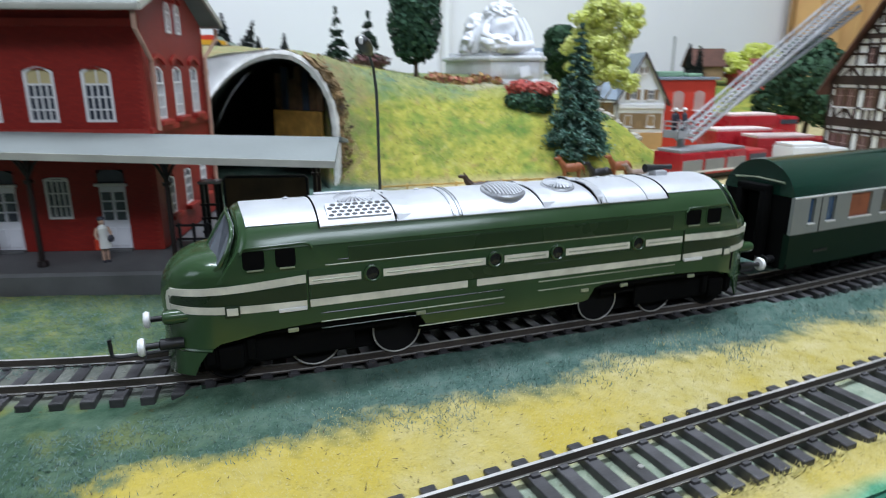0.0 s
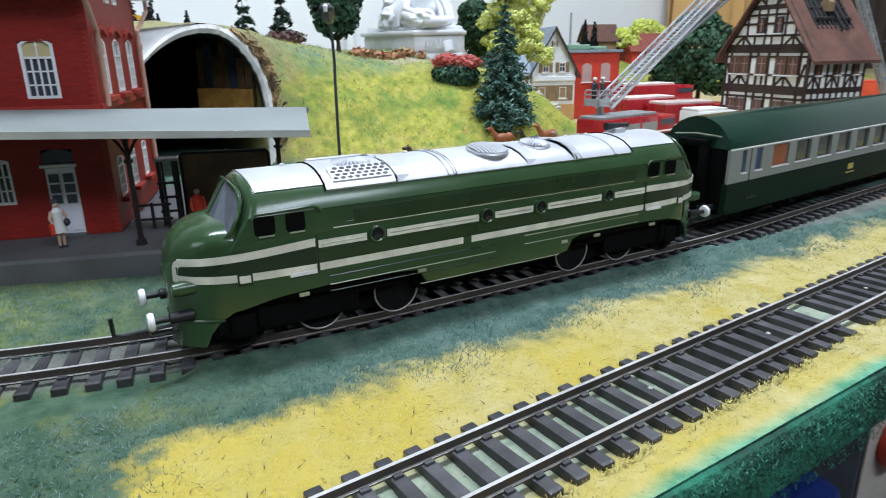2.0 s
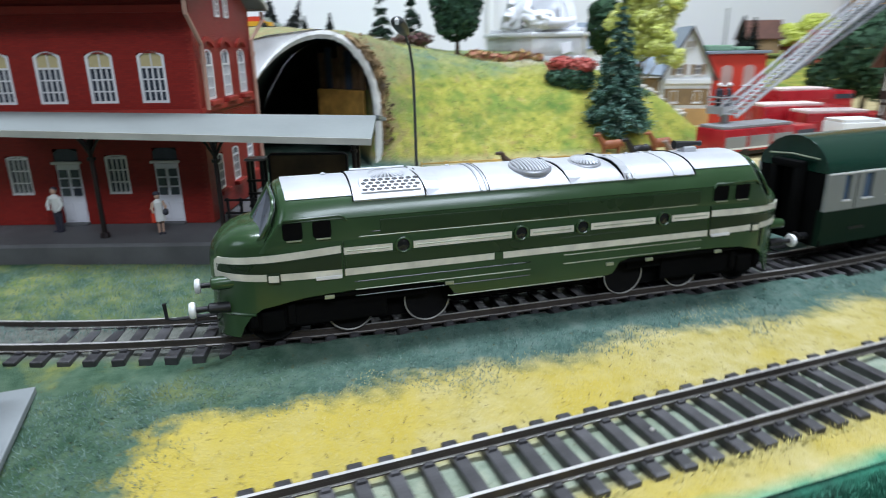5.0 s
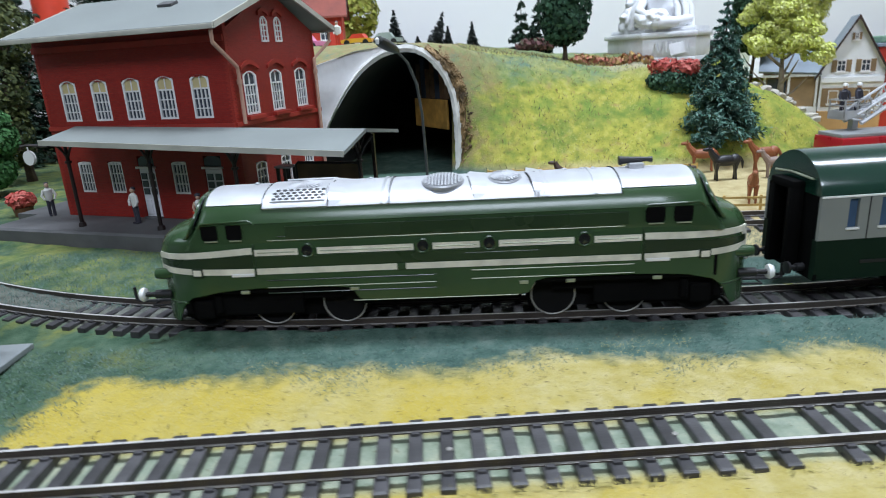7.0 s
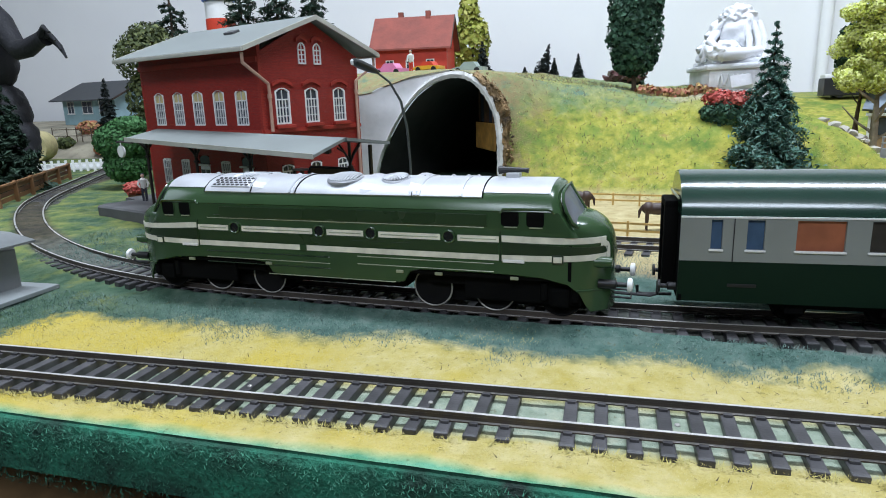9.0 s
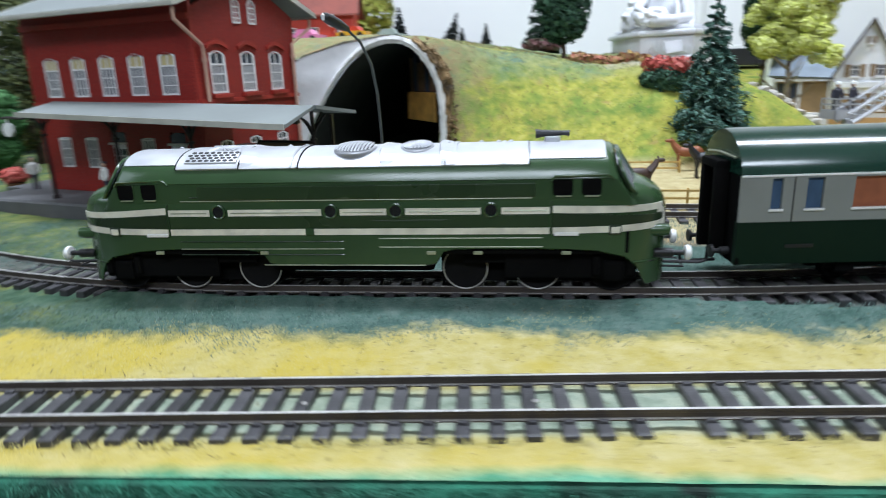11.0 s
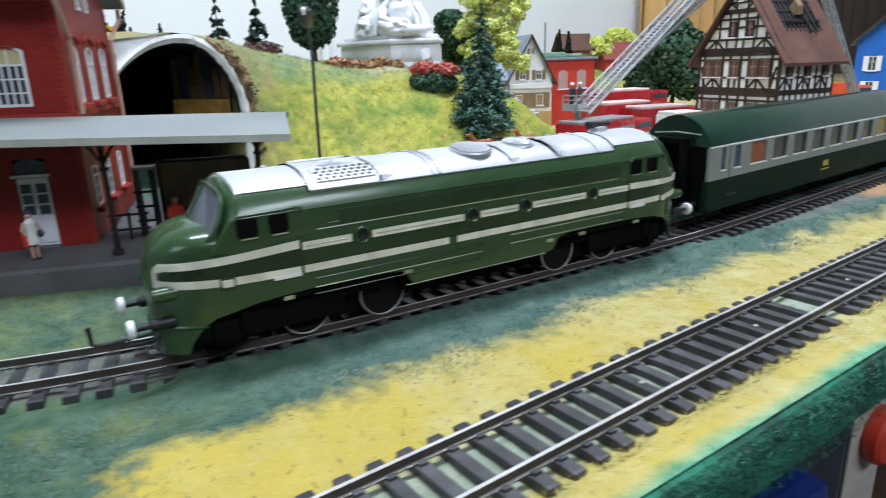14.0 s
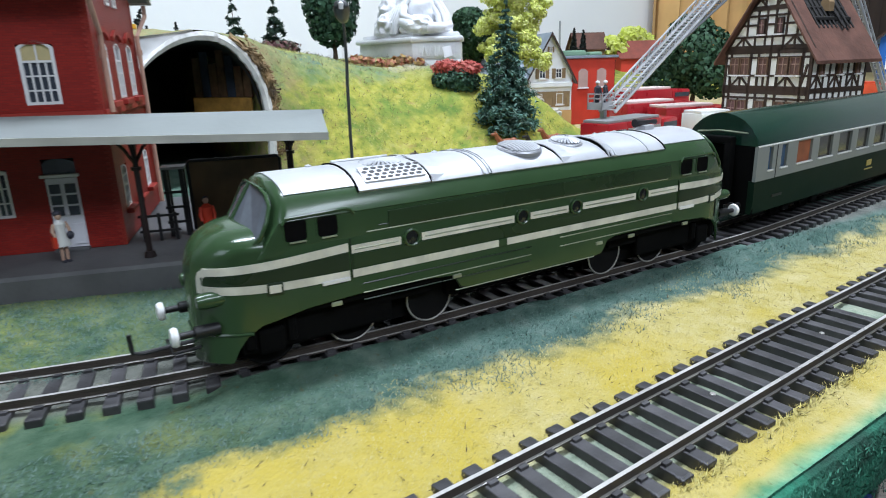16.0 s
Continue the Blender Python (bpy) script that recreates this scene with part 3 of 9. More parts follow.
flock("hill_specks", "dark tufts and crumbs scattered on the hill", "crumbs", [(0.03, 0.06, 0.02), (0.10, 0.075, 0.025), (0.17, 0.08, 0.03), (0.02, 0.035, 0.012)], 2600, 12,
      ((0.088, 0.34), (0.410, 0.58), hill_in, lambda x, y: hill_z(x, y) + 0.0010), 0.0034, 1.2)


flock("sleeper_tufts", "straw-yellow fibres grown over the near sleeper ends", "grass", [(0.44, 0.37, 0.10), (0.50, 0.44, 0.16), (0.32, 0.28, 0.09)], 1500, 14,
      ((-0.06, 0.32), (0.075, 0.115), lambda x, y: 1.0 if -0.0175 < y - 0.0997 - 0.0775 * x < -0.0145 and noise.noise(Vector((x * 70, 0.0, 5.0))) > -0.1 else 0.0, low_z), 0.0019, 0.9)


def fascia_turf():
    rng = np.random.default_rng(9)
    n = 16000
    x = rng.uniform(-0.30, 0.42, n)
    z = 0.0012 - 0.0200 * rng.random(n)
    P = np.stack([x, 0.0745 + 0.05 * x - 0.0028 - 0.0006 * rng.random(n), z], 1)
    me = blades_mesh("edge_turf", P, 0.9, 0.0014, 0.00018, leafy("edge_turf_fibre", [(0.006, 0.055, 0.031), (0.013, 0.105, 0.060), (0.025, 0.150, 0.088), (0.05, 0.20, 0.13)], 0.9), rng)
    tagged(new("edge_turf", me), "rough dark green flock on the front edge of the board", "grass", kind="stuff")


fascia_turf()
# ---------------------------------------------------------------- tracks
RAILM = paint("rail_steel", (0.075, 0.062, 0.052), 0.5, 0.4, grain=700, vary=0.25, bump=0.1, depth=0.0001)
RAILTOP = paint("rail_head_bright", (0.62, 0.60, 0.57), 0.30, 0.45, grain=900, vary=0.15, bump=0.05, depth=0.0001)
RAILFOOT = paint("rail_foot_grey", (0.42, 0.40, 0.37), 0.4, 0.5, grain=700, vary=0.25, bump=0.1, depth=0.0001)
TIE = paint("sleeper_plastic", (0.052, 0.050, 0.052), 0.45, grain=900, vary=0.4, bump=0.4, depth=0.0002, patch=150, random=0.25)


def sleeper_mesh():
    """One plastic sleeper with its rail chairs."""
    bm = bmesh.new()
    box(bm, (0, 0, 0.0006), (0.0036, 0.0296, 0.0030), bevel=0.0004)
    for s in (-1, 1):
        box(bm, (0, s * 0.0142, 0.0005), (0.0039, 0.0022, 0.0030), bevel=0.0004)
    for s in (-1, 1):
        for d in (-1, 1):
            box(bm, (0, s * 0.0087 + d * 0.0013, 0.0024), (0.0022, 0.0012, 0.0008))
    return finish("sleeper", bm, TIE)


SLEEPER = sleeper_mesh()
RAIL_PROF = [(-0.0008, 0.0), (-0.0008, 0.0004), (-0.00025, 0.0006), (-0.00025, 0.0017), (-0.00048, 0.0019), (-0.00048, 0.0027), (0.00048, 0.0027), (0.00048, 0.0019), (0.00025, 0.0017), (0.00025, 0.0006), (0.0008, 0.0004), (0.0008, 0.0)]


def track(name, label, path, z, pitch, skip=(), group="", cap=300, start=0.0):
    """path: function of a length s giving (x, y, heading), and its total length. z: underside of the sleepers, as a function of x and y."""
    at, length = path
    top = thing(name, label, "track", group=group)
    for side, nm in ((1, "rail"), (-1, "rail")):
        bm = bmesh.new()
        k = max(2, int(length / 0.008))
        rings = []
        for i in range(k + 1):
            x, y, h = at(length * i / k)
            nx, ny = -math.sin(h), math.cos(h)
            zz = z(x, y) + 0.0025
            rings.append([(x + nx * (side * 0.0087 + a), y + ny * (side * 0.0087 + a), zz + b) for a, b in RAIL_PROF])
        vs = loft(bm, rings, close=True)
        tops = {v for r in vs for v in (r[5], r[6])}
        feet = [{v for r in vs for v in (r[1], r[2])}, {v for r in vs for v in (r[9], r[10])}]
        for f in bm.faces:
            if len(f.verts) == 4 and all(v in tops for v in f.verts):
                f.material_index = 1
            elif len(f.verts) == 4 and any(all(v in w for v in f.verts) for w in feet):
                f.material_index = 2
        part(nm, bm, [RAILM, RAILTOP, RAILFOOT], top)
    s = pitch / 2 + start
    rng = random.Random(len(name))
    many = 0
    while s < length:
        x, y, h = at(s)
        if not any(a < s < b for a, b in skip):
            m = Matrix.Translation((x, y, z(x, y) + 0.0003)) @ Matrix.Rotation(h + rng.uniform(-0.02, 0.02), 4, "Z")
            if many < cap:
                ob = new("sleeper", SLEEPER)
                ob.parent, ob.matrix_basis = top, m
            many += 1
        s += pitch
    return top


def line_path(p, q):
    d = Vector((q[0] - p[0], q[1] - p[1]))
    L, h = d.length, math.atan2(d.y, d.x)
    return (lambda s: (p[0] + d.x * s / L, p[1] + d.y * s / L, h)), L


def joined(start, heading, pieces):
    """Track made of (length, radius) pieces; radius 0 is straight, plus turns left."""
    segs, x, y, h, total = [], start[0], start[1], heading, 0.0
    for L, R in pieces:
        segs.append((total, x, y, h, R))
        if R == 0:
            x, y = x + L * math.cos(h), y + L * math.sin(h)
        else:
            h2 = h + L / R
            x, y = x + R * (math.sin(h2) - math.sin(h)), y - R * (math.cos(h2) - math.cos(h))
            h = h2
        total += L

    def at(s):
        k = max(i for i, g in enumerate(segs) if g[0] <= s + 1e-9)
        s0, a, b, h0, R = segs[k]
        d = s - s0
        if R == 0:
            return a + d * math.cos(h0), b + d * math.sin(h0), h0
        h1 = h0 + d / R
        return a + R * (math.sin(h1) - math.sin(h0)), b - R * (math.cos(h1) - math.cos(h0)), h1
    return at, total


MAIN_Z = 0.0043


def main_z(x, y):
    return MAIN_Z + smooth_step(0.20, 0.34, y) * 0.0065 * (x < 0.02)


# the running line: from the far left curve to the right edge, under the locomotive and the coach
track("main_track", "dark model railway track with grey plastic sleepers under the train",
      joined((0.055, 0.1876), math.pi, [(0.437 * radians(56), -0.437), (0.32, 0)]), main_z, 0.0078, group="layout tracks")
track("main_track", "dark model railway track with grey plastic sleepers under the train",
      joined((0.055, 0.1876), 0.0, [(0.125, 0), (0.60 * radians(5.5), 0.60), (0.85, 0)]), main_z, 0.0078, group="layout tracks")
# the empty siding along the front edge; one sleeper is missing
FP = line_path((-0.40, 0.0997 - 0.40 * 0.0775), (1.25, 0.0997 + 1.25 * 0.0775))
track("front_track", "empty front siding with bright rails and a gap in its sleepers", FP, lambda x, y: 0.0012, 0.00804, skip=((0.5765, 0.5835),), start=0.0049, group="layout tracks")
screw = bmesh.new()
lathe(screw, [(0.00075, 0.0), (0.00075, 0.0003), (0.0005, 0.0005), (0.0002, 0.0005), (0.0, 0.0002)], 12)
for k, x in enumerate((0.0905, 0.1475, 0.2131)):
    sc = screw.copy()
    solid("track_screw", sc, RAILFOOT, "small bright screw through a sleeper of the siding", "screw", pose(x, 0.0997 + 0.0775 * x, 0.0036), group="track screws")
screw.free()
# a line behind, in front of the paddock
track("rear_track", "model track behind the train beside the paddock fence", line_path((-0.02, 0.287), (0.75, 0.250)), lambda x, y: 0.0105, 0.0078, group="layout tracks")
# ---------------------------------------------------------------- locomotive
LOCO_GREEN = paint("loco_olive_green", (0.032, 0.069, 0.0275), 0.22, grain=1400, vary=0.10, bump=0.06, depth=0.0001, patch=35, coat=0.25, spec=0.4)
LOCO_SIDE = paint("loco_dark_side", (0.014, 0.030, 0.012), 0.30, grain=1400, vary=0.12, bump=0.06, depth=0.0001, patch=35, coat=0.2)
CREAM = paint("cream_stripe", (0.68, 0.66, 0.56), 0.45, grain=1500, vary=0.18, bump=0.1, depth=0.0001, patch=160)
SILVER = paint("silver_roof", (0.52, 0.53, 0.55), 0.42, 0.40, grain=900, vary=0.10, bump=0.12, depth=0.00012, patch=70)
SILVER_DK = paint("silver_grille", (0.42, 0.43, 0.45), 0.42, 0.6, grain=900, vary=0.15, bump=0.1, depth=0.0001)
SILVER_DP = paint("silver_well_shade", (0.16, 0.165, 0.18), 0.5, 0.6, grain=900, vary=0.15, bump=0.1, depth=0.0001)
BLACK = paint("black_plastic", (0.007, 0.007, 0.008), 0.5, grain=1200, vary=0.3, bump=0.15, depth=0.0001)
CHASSIS = paint("chassis_black", (0.004, 0.004, 0.004), 0.85, grain=1000, vary=0.3, bump=0.2, depth=0.0002, spec=0.05)
WHEELM = paint("wheel_black", (0.006, 0.006, 0.006), 0.8, grain=900, vary=0.2, spec=0.1)
TYRE = paint("bright_tyre", (0.30, 0.29, 0.26), 0.4, 0.15, grain=900, vary=0.2, bump=0.05)
WHITE_P = paint("white_paint", (0.78, 0.78, 0.76), 0.4, grain=900, vary=0.06, bump=0.05)
PANE = glassy("cab_pane_grey", (0.115, 0.13, 0.15), 0.12)
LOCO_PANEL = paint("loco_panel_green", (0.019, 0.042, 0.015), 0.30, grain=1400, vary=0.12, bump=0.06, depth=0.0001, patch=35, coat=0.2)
DARKPANE = glassy("dark_pane", (0.012, 0.014, 0.014), 0.05)
TRIM = paint("pale_trim", (0.33, 0.36, 0.25), 0.35, 0.3, grain=1500, vary=0.3, bump=0.1)
HW = 0.0170
MID = -0.0020   # middle of the body; the noses reach 0.1035 either way


def plan_w(x):
    a = max(0.0, (abs(x - MID) - 0.0740) / 0.0297)
    return HW * max(0.0, 1 - a ** 2.7) ** 0.48


def plan_x(w):
    """How far from the middle the nose is w wide."""
    return 0.0740 + 0.0297 * max(0.0, 1 - (w / HW) ** (1 / 0.48)) ** (1 / 2.7)


def hood_t(x):
    a = max(0.0, (abs(x - MID) - 0.0850) / 0.0187)
    return 0.0235 + 0.0142 * max(0.0, 1 - a ** 2.8) ** (1 / 2.4)


def skirt_b(x):
    """Lower edge of the skirt: aprons at the ends, openings over the bogies, deeper between them."""
    pts = [(-0.1055, 0.0022), (-0.0985, 0.0026), (-0.0970, 0.0062), (-0.0945, 0.0098), (-0.0910, 0.0122), (-0.0800, 0.0146), (-0.0640, 0.0156), (-0.0440, 0.0155), (-0.0345, 0.0145),
           (-0.0320, 0.0105), (-0.0300, 0.0100), (0.0230, 0.0100), (0.0255, 0.0105), (0.0280, 0.0145), (0.0320, 0.0155), (0.0640, 0.0156), (0.0780, 0.0148), (0.0865, 0.0126), (0.0905, 0.0092), (0.0925, 0.0050), (0.0942, 0.0024), (0.1015, 0.0022)]
    return curve_of(pts, x)


def section_pts():
    """Half cross-section of the upper body, from the window line to the roof's middle."""
    return [(0.0166, 0.0300), (0.0168, 0.0312), (0.0170, 0.0322), (0.0170, 0.0385), (0.0173, 0.0388), (0.0171, 0.0393), (0.0163, 0.0412), (0.0152, 0.0430), (0.0138, 0.0446), (0.0110, 0.0463), (0.0075, 0.0475), (0.0036, 0.0481), (0.0, 0.0483)]


def screen_x(y, z):
    """Plane of the raked windscreen, bowed back at the sides."""
    return 0.0848 + (0.0475 - z) * 0.62 - 18 * y * y


def band(bm, x0, x1, z0, z1, side, out=0.00025, drop=0.0, lift=0.0):
    """A painted strip that follows the hull's plan; towards the noses its upper edge drops and its lower edge lifts."""
    k = max(2, int(abs(x1 - x0) / 0.0012))
    rings = []
    for i in range(k + 1):
        x = x0 + (x1 - x0) * i / k
        w = plan_w(x)
        g = (plan_w(x + 0.0002) - plan_w(x - 0.0002)) / 0.0004
        n = Vector((-g, 1)).normalized()
        f = min(1.0, max(0.0, (abs(x - MID) - 0.0655) / 0.0345))
        za, zb = z0 + lift * f, z1 - drop * f
        rings.append([(x + n.x * o, side * (w + n.y * o), z) for o, z in ((-0.0005, za), (out, za), (out, zb), (-0.0005, zb))])
    loft(bm, rings, close=True)


def build_loco():
    top = thing("diesel_locomotive", "olive green model diesel locomotive with cream stripes and silver roof", "locomotive", pose(0.0905, 0.1876, 0.0095))
    # lower hull with rounded bulldog noses
    bm = bmesh.new()
    xs = sorted({round(MID + sg * v, 5) for sg in (-1, 1) for v in [0.0, 0.012, 0.040, 0.052, 0.060, 0.0700, 0.0740, 0.0770, 0.0800, 0.0825, 0.0850, 0.0870, 0.0890, 0.0910, 0.0930, 0.0950, 0.0968, 0.0984, 0.0998, 0.1010, 0.1019, 0.1026, 0.1031, 0.1034, 0.1036]}
                | {-0.0985, -0.0978, -0.0970, -0.0958, -0.0945, -0.0928, -0.0910, -0.0440, -0.0345, -0.0332, -0.0320, -0.0300, 0.0230, 0.0255, 0.0268, 0.0280, 0.0300, 0.0320, 0.0865, 0.0885, 0.0905, 0.0915, 0.0925, 0.0934, 0.0942})
    rings = []
    for x in xs:
        w, t, b = plan_w(x), hood_t(x), skirt_b(x)
        zm = min(0.0318, t - 0.006)
        half = [(w - 0.0007, b - 0.0000), (w, b + 0.0005), (w, b + (zm - b) * 0.35), (w, b + (zm - b) * 0.7), (w, zm)]
        for k in range(1, 8):
            u = k / 8 * math.pi / 2
            half.append((w * math.cos(u) ** 0.80, zm + (t - zm) * math.sin(u)))
        ring = [(x, -y, z) for y, z in half] + [(x, 0, t)] + [(x, y, z) for y, z in half[::-1]]
        rings.append(ring)
    vs = loft(bm, rings)
    bm.faces.new(vs[0][::-1])
    bm.faces.new(vs[-1])
    hull = part("hull", bm, LOCO_GREEN, top, "olive green body shell", smooth=True)
    # upper body with raked windscreens
    bm = bmesh.new()
    sp = section_pts()
    full = [(-y, z) for y, z in sp] + [(y, z) for y, z in sp[-2::-1]]

    def end_ring(sg, dx, ky, dz):
        off = 0.0008 if sg < 0 else -0.0006
        return [(sg * (screen_x(y, z) + off + dx), y * ky, z - (dz if z > 0.035 else 0)) for y, z in full]
    rs = [end_ring(-1, 0.0, 0.90, 0.0012), end_ring(-1, -0.0010, 0.965, 0.0004), end_ring(-1, -0.0028, 1.0, 0.0)]
    for x in (-0.066, -0.04, 0.0, 0.04, 0.066):
        rs.append([(x, y, z) for y, z in full])
    rs += [end_ring(1, -0.0028, 1.0, 0.0), end_ring(1, -0.0010, 0.965, 0.0004), end_ring(1, 0.0, 0.90, 0.0012)]
    vs = loft(bm, rs)
    bm.faces.new(vs[0][::-1])
    bm.faces.new(vs[-1])
    part("cabin", bm, LOCO_GREEN, top, "green upper body", smooth=True)
    # silver roof sheets
    def sheet(x0, x1, i0, lift, bow0=0.0, bow1=0.0):
        b2 = bmesh.new()
        idx = [p for p in sp if p[1] >= i0]
        prof = [(-y, z) for y, z in idx] + [(y, z) for y, z in idx[-2::-1]]
        k = 8
        rr = []
        for i in range(k + 1):
            t = i / k

            def xa(y):
                return (x0 + bow0 * y * y) * (1 - t) + (x1 - bow1 * y * y) * t
            outer = [(xa(y), y * (1 + lift / 0.016), z + lift) for y, z in prof]
            inner = [(xa(y), y * 0.97, z - 0.0006) for y, z in prof[::-1]]
            rr.append(outer + inner)
        loft(b2, rr, close=True)
        return b2
    part("roof_sheet", sheet(-0.0625, 0.0560, 0.0425, 0.0003), SILVER, top, "silver roof", smooth=True)
    part("roof_sheet", sheet(-0.0826, -0.0627, 0.0440, 0.0002, 4.0), SILVER, top, "silver roof", smooth=True)
    part("roof_sheet", sheet(0.0562, 0.0806, 0.0440, 0.0002, 0.0, 4.0), SILVER, top, "silver roof", smooth=True)
    hatch = part("roof_hatch", sheet(-0.0623, -0.0405, 0.0425, 0.0005), SILVER, top, "raised silver hatch", smooth=True)
    for x0 in (0.0300, 0.0315, 0.0475):
        part("roof_rib", sheet(x0, x0 + 0.0010, 0.0425, 0.0006), SILVER, top, smooth=True)
    for x0 in (-0.0205, -0.0225):
        part("roof_rib", sheet(x0, x0 + 0.0007, 0.0425, 0.0006), SILVER_DK, top, smooth=True)
    for x0 in (-0.0626, -0.0404, -0.0198, 0.0292, 0.0560):
        part("roof_seam", sheet(x0, x0 + 0.0003, 0.0425, 0.00062), CHASSIS, top, "dark seam between roof sheets")
    # perforated grid of dark holes on both shoulders of the hatch
    for sg in (-1, 1):
        gm = bmesh.new()
        a, b = Vector((-0.0505, sg * 0.0143, 0.0450)), Vector((-0.0505, sg * 0.0088, 0.0482))
        up = (b - a)
        nrm = Vector((0, sg * 0.50, 0.87)).normalized()
        fr = bmesh.new()
        c = (a + b) / 2
        mtx = Matrix.Translation(c + nrm * 0.00015) @ Matrix((Vector((1, 0, 0)), up.normalized(), nrm)).transposed().to_4x4()
        box(fr, (0, 0, 0), (0.0185, 0.0062, 0.0007), mtx, bevel=0.0002)
        pl = part("grille_plate", fr, SILVER, hatch, smooth=True)
        for r in range(4):
            for k in range(8):
                u = -0.0080 + 0.0022 * k + (0.0010 if r % 2 else 0)
                v = -0.0021 + 0.0014 * r
                p = mtx @ Vector((u, v, 0.00036))
                lathe(gm, [(0.00060, 0), (0.00060, 0.00008), (0.0, 0.00008)], 8, Matrix.Translation(p) @ mtx.to_3x3().to_4x4() @ Matrix.Diagonal((1.5, 1.0, 1, 1)))
        part("grille_opening", gm, BLACK, pl, "dark punched holes")
    # fans: the middle one under parallel slats in a deep drum, the others under radial guards
    for x, r, t, deep in ((-0.0500, 0.0064, 0.0474, 0.0030), (-0.0020, 0.0068, 0.0480, 0.0060), (0.0190, 0.0054, 0.0478, 0.0040)):
        lean = 9 if deep > 0.003 else 3
        seat = Matrix.Translation((x, -0.0062 if deep > 0.005 else -0.0034 - 0.0012 * (deep > 0.003), t)) @ Matrix.Rotation(radians(lean), 4, "X")
        bm = bmesh.new()
        lathe(bm, [(r - 0.0001, -deep), (r + 0.0001, -0.0008), (r + 0.0004, -0.0006), (r + 0.0004, 0.0003), (r + 0.0001, 0.0007), (r - 0.0006, 0.0008), (r - 0.0007, 0.0002)], 36, seat)
        fan = part("roof_fan", bm, SILVER_DK, top, "round silver roof fan in a drum", smooth=True)
        # shallow disc; the shade down in the fan is put into its dark silver
        bm = bmesh.new()
        lathe(bm, [(r - 0.0006, 0.0002), (0.0, 0.0004)], 24, seat)
        part("fan_well", bm, SILVER_DP, fan)
        if deep > 0.005:
            for k in range(11):
                u = -0.0055 + 0.0011 * k
                half = math.sqrt(r * r - u * u) * 0.94
                bm = bmesh.new()
                pipe(bm, [seat @ Vector((u, half * v, 0.0008 + 0.0010 * (1 - v * v) * (1 - (u / r) ** 2))) for v in (-1.0, -0.6, 0.0, 0.6, 1.0)], 0.00040, 6)
                part("guard_slat", bm, SILVER, fan)
            continue
        for k in range(24):
            m = seat @ Matrix.Rotation(2 * math.pi * k / 24, 4, "Z")
            bm = bmesh.new()
            pipe(bm, [m @ Vector((r * u, 0, 0.0009 + 0.0009 * (1 - u * u))) for u in (0.22, 0.45, 0.7, 0.93)], [0.0003, 0.00035, 0.0004, 0.0004], 5)
            part("guard_bar", bm, SILVER, fan)
        bm = bmesh.new()
        lathe(bm, [(r * 0.25, 0.0012), (r * 0.24, 0.0019), (0.0, 0.0021)], 14, seat)
        part("fan_hub", bm, SILVER, fan)
    # raised scoops beside the fans; black strips paint the shade on their front faces
    sec = [p for p in sp if p[1] >= 0.0430]
    for x, tall, sg in ((0.0062, 0.0008, -1), (0.0062, 0.0008, 1), (0.0262, 0.0013, -1), (0.0262, 0.0013, 1), (-0.0418, 0.0008, -1), (-0.0418, 0.0008, 1)):
        bm, dark = bmesh.new(), bmesh.new()
        rr, dd = [], []
        for i, (y, z) in enumerate(sec):
            u = i / (len(sec) - 1)
            h = tall * math.sin(math.pi * (0.04 + 0.90 * u)) ** 0.8
            o = Vector((0, sg * y, z - 0.030)).normalized()
            c = Vector((x + 0.0024 * (1 - u), sg * y, z))
            rr.append([c - o * 0.0004, c + o * (h + 0.0003), c + Vector((0.0060, 0, 0)) + o * 0.0003, c + Vector((0.0060, 0, 0)) - o * 0.0004])
            dd.append([c - Vector((0.0002, 0, 0)) + o * 0.0002, c + o * h - Vector((0.0002, 0, 0)), c + o * h + Vector((0.0004, 0, 0)), c + Vector((0.0004, 0, 0)) + o * 0.0002])
        loft(bm, rr, close=True)
        scoop = part("roof_scoop", bm, SILVER, top, "raised silver air scoop", smooth=False)
        loft(dark, dd, close=True)
        part("scoop_shade", dark, CHASSIS, scoop, "black strip for the scoop's shaded face")
    # horn bars
    for x in (0.0640,):
        bm = bmesh.new()
        box(bm, (x, 0.001, 0.0492), (0.0050, 0.0050, 0.0020), bevel=0.0005)
        horn = part("horn_mount", bm, SILVER, top, smooth=True)
        bm = bmesh.new()
        pipe(bm, [(x - 0.0056, 0.001, 0.0510), (x - 0.0032, 0.001, 0.0511), (x + 0.0038, 0.001, 0.0511), (x + 0.0056, 0.001, 0.0509)], [0.0016, 0.0012, 0.0008, 0.0011], 10)
        part("horn", bm, BLACK, horn, "black twin horn", smooth=True)
    for x in (-0.028, -0.022, 0.040, 0.046, 0.050, 0.062, -0.069):
        bm = bmesh.new()
        blob(bm, (x, 0.003, 0.0484), (0.0011, 0.0009, 0.0007), 1)
        part("roof_fitting", bm, SILVER, top, smooth=True)
    # windscreens in a thick rounded frame
    outl = [(0.0009, 0.0374), (0.0060, 0.0364), (0.0108, 0.0346), (0.0140, 0.0334), (0.0151, 0.0352), (0.0148, 0.0388), (0.0132, 0.0424), (0.0104, 0.0447), (0.0066, 0.0460), (0.0009, 0.0466)]
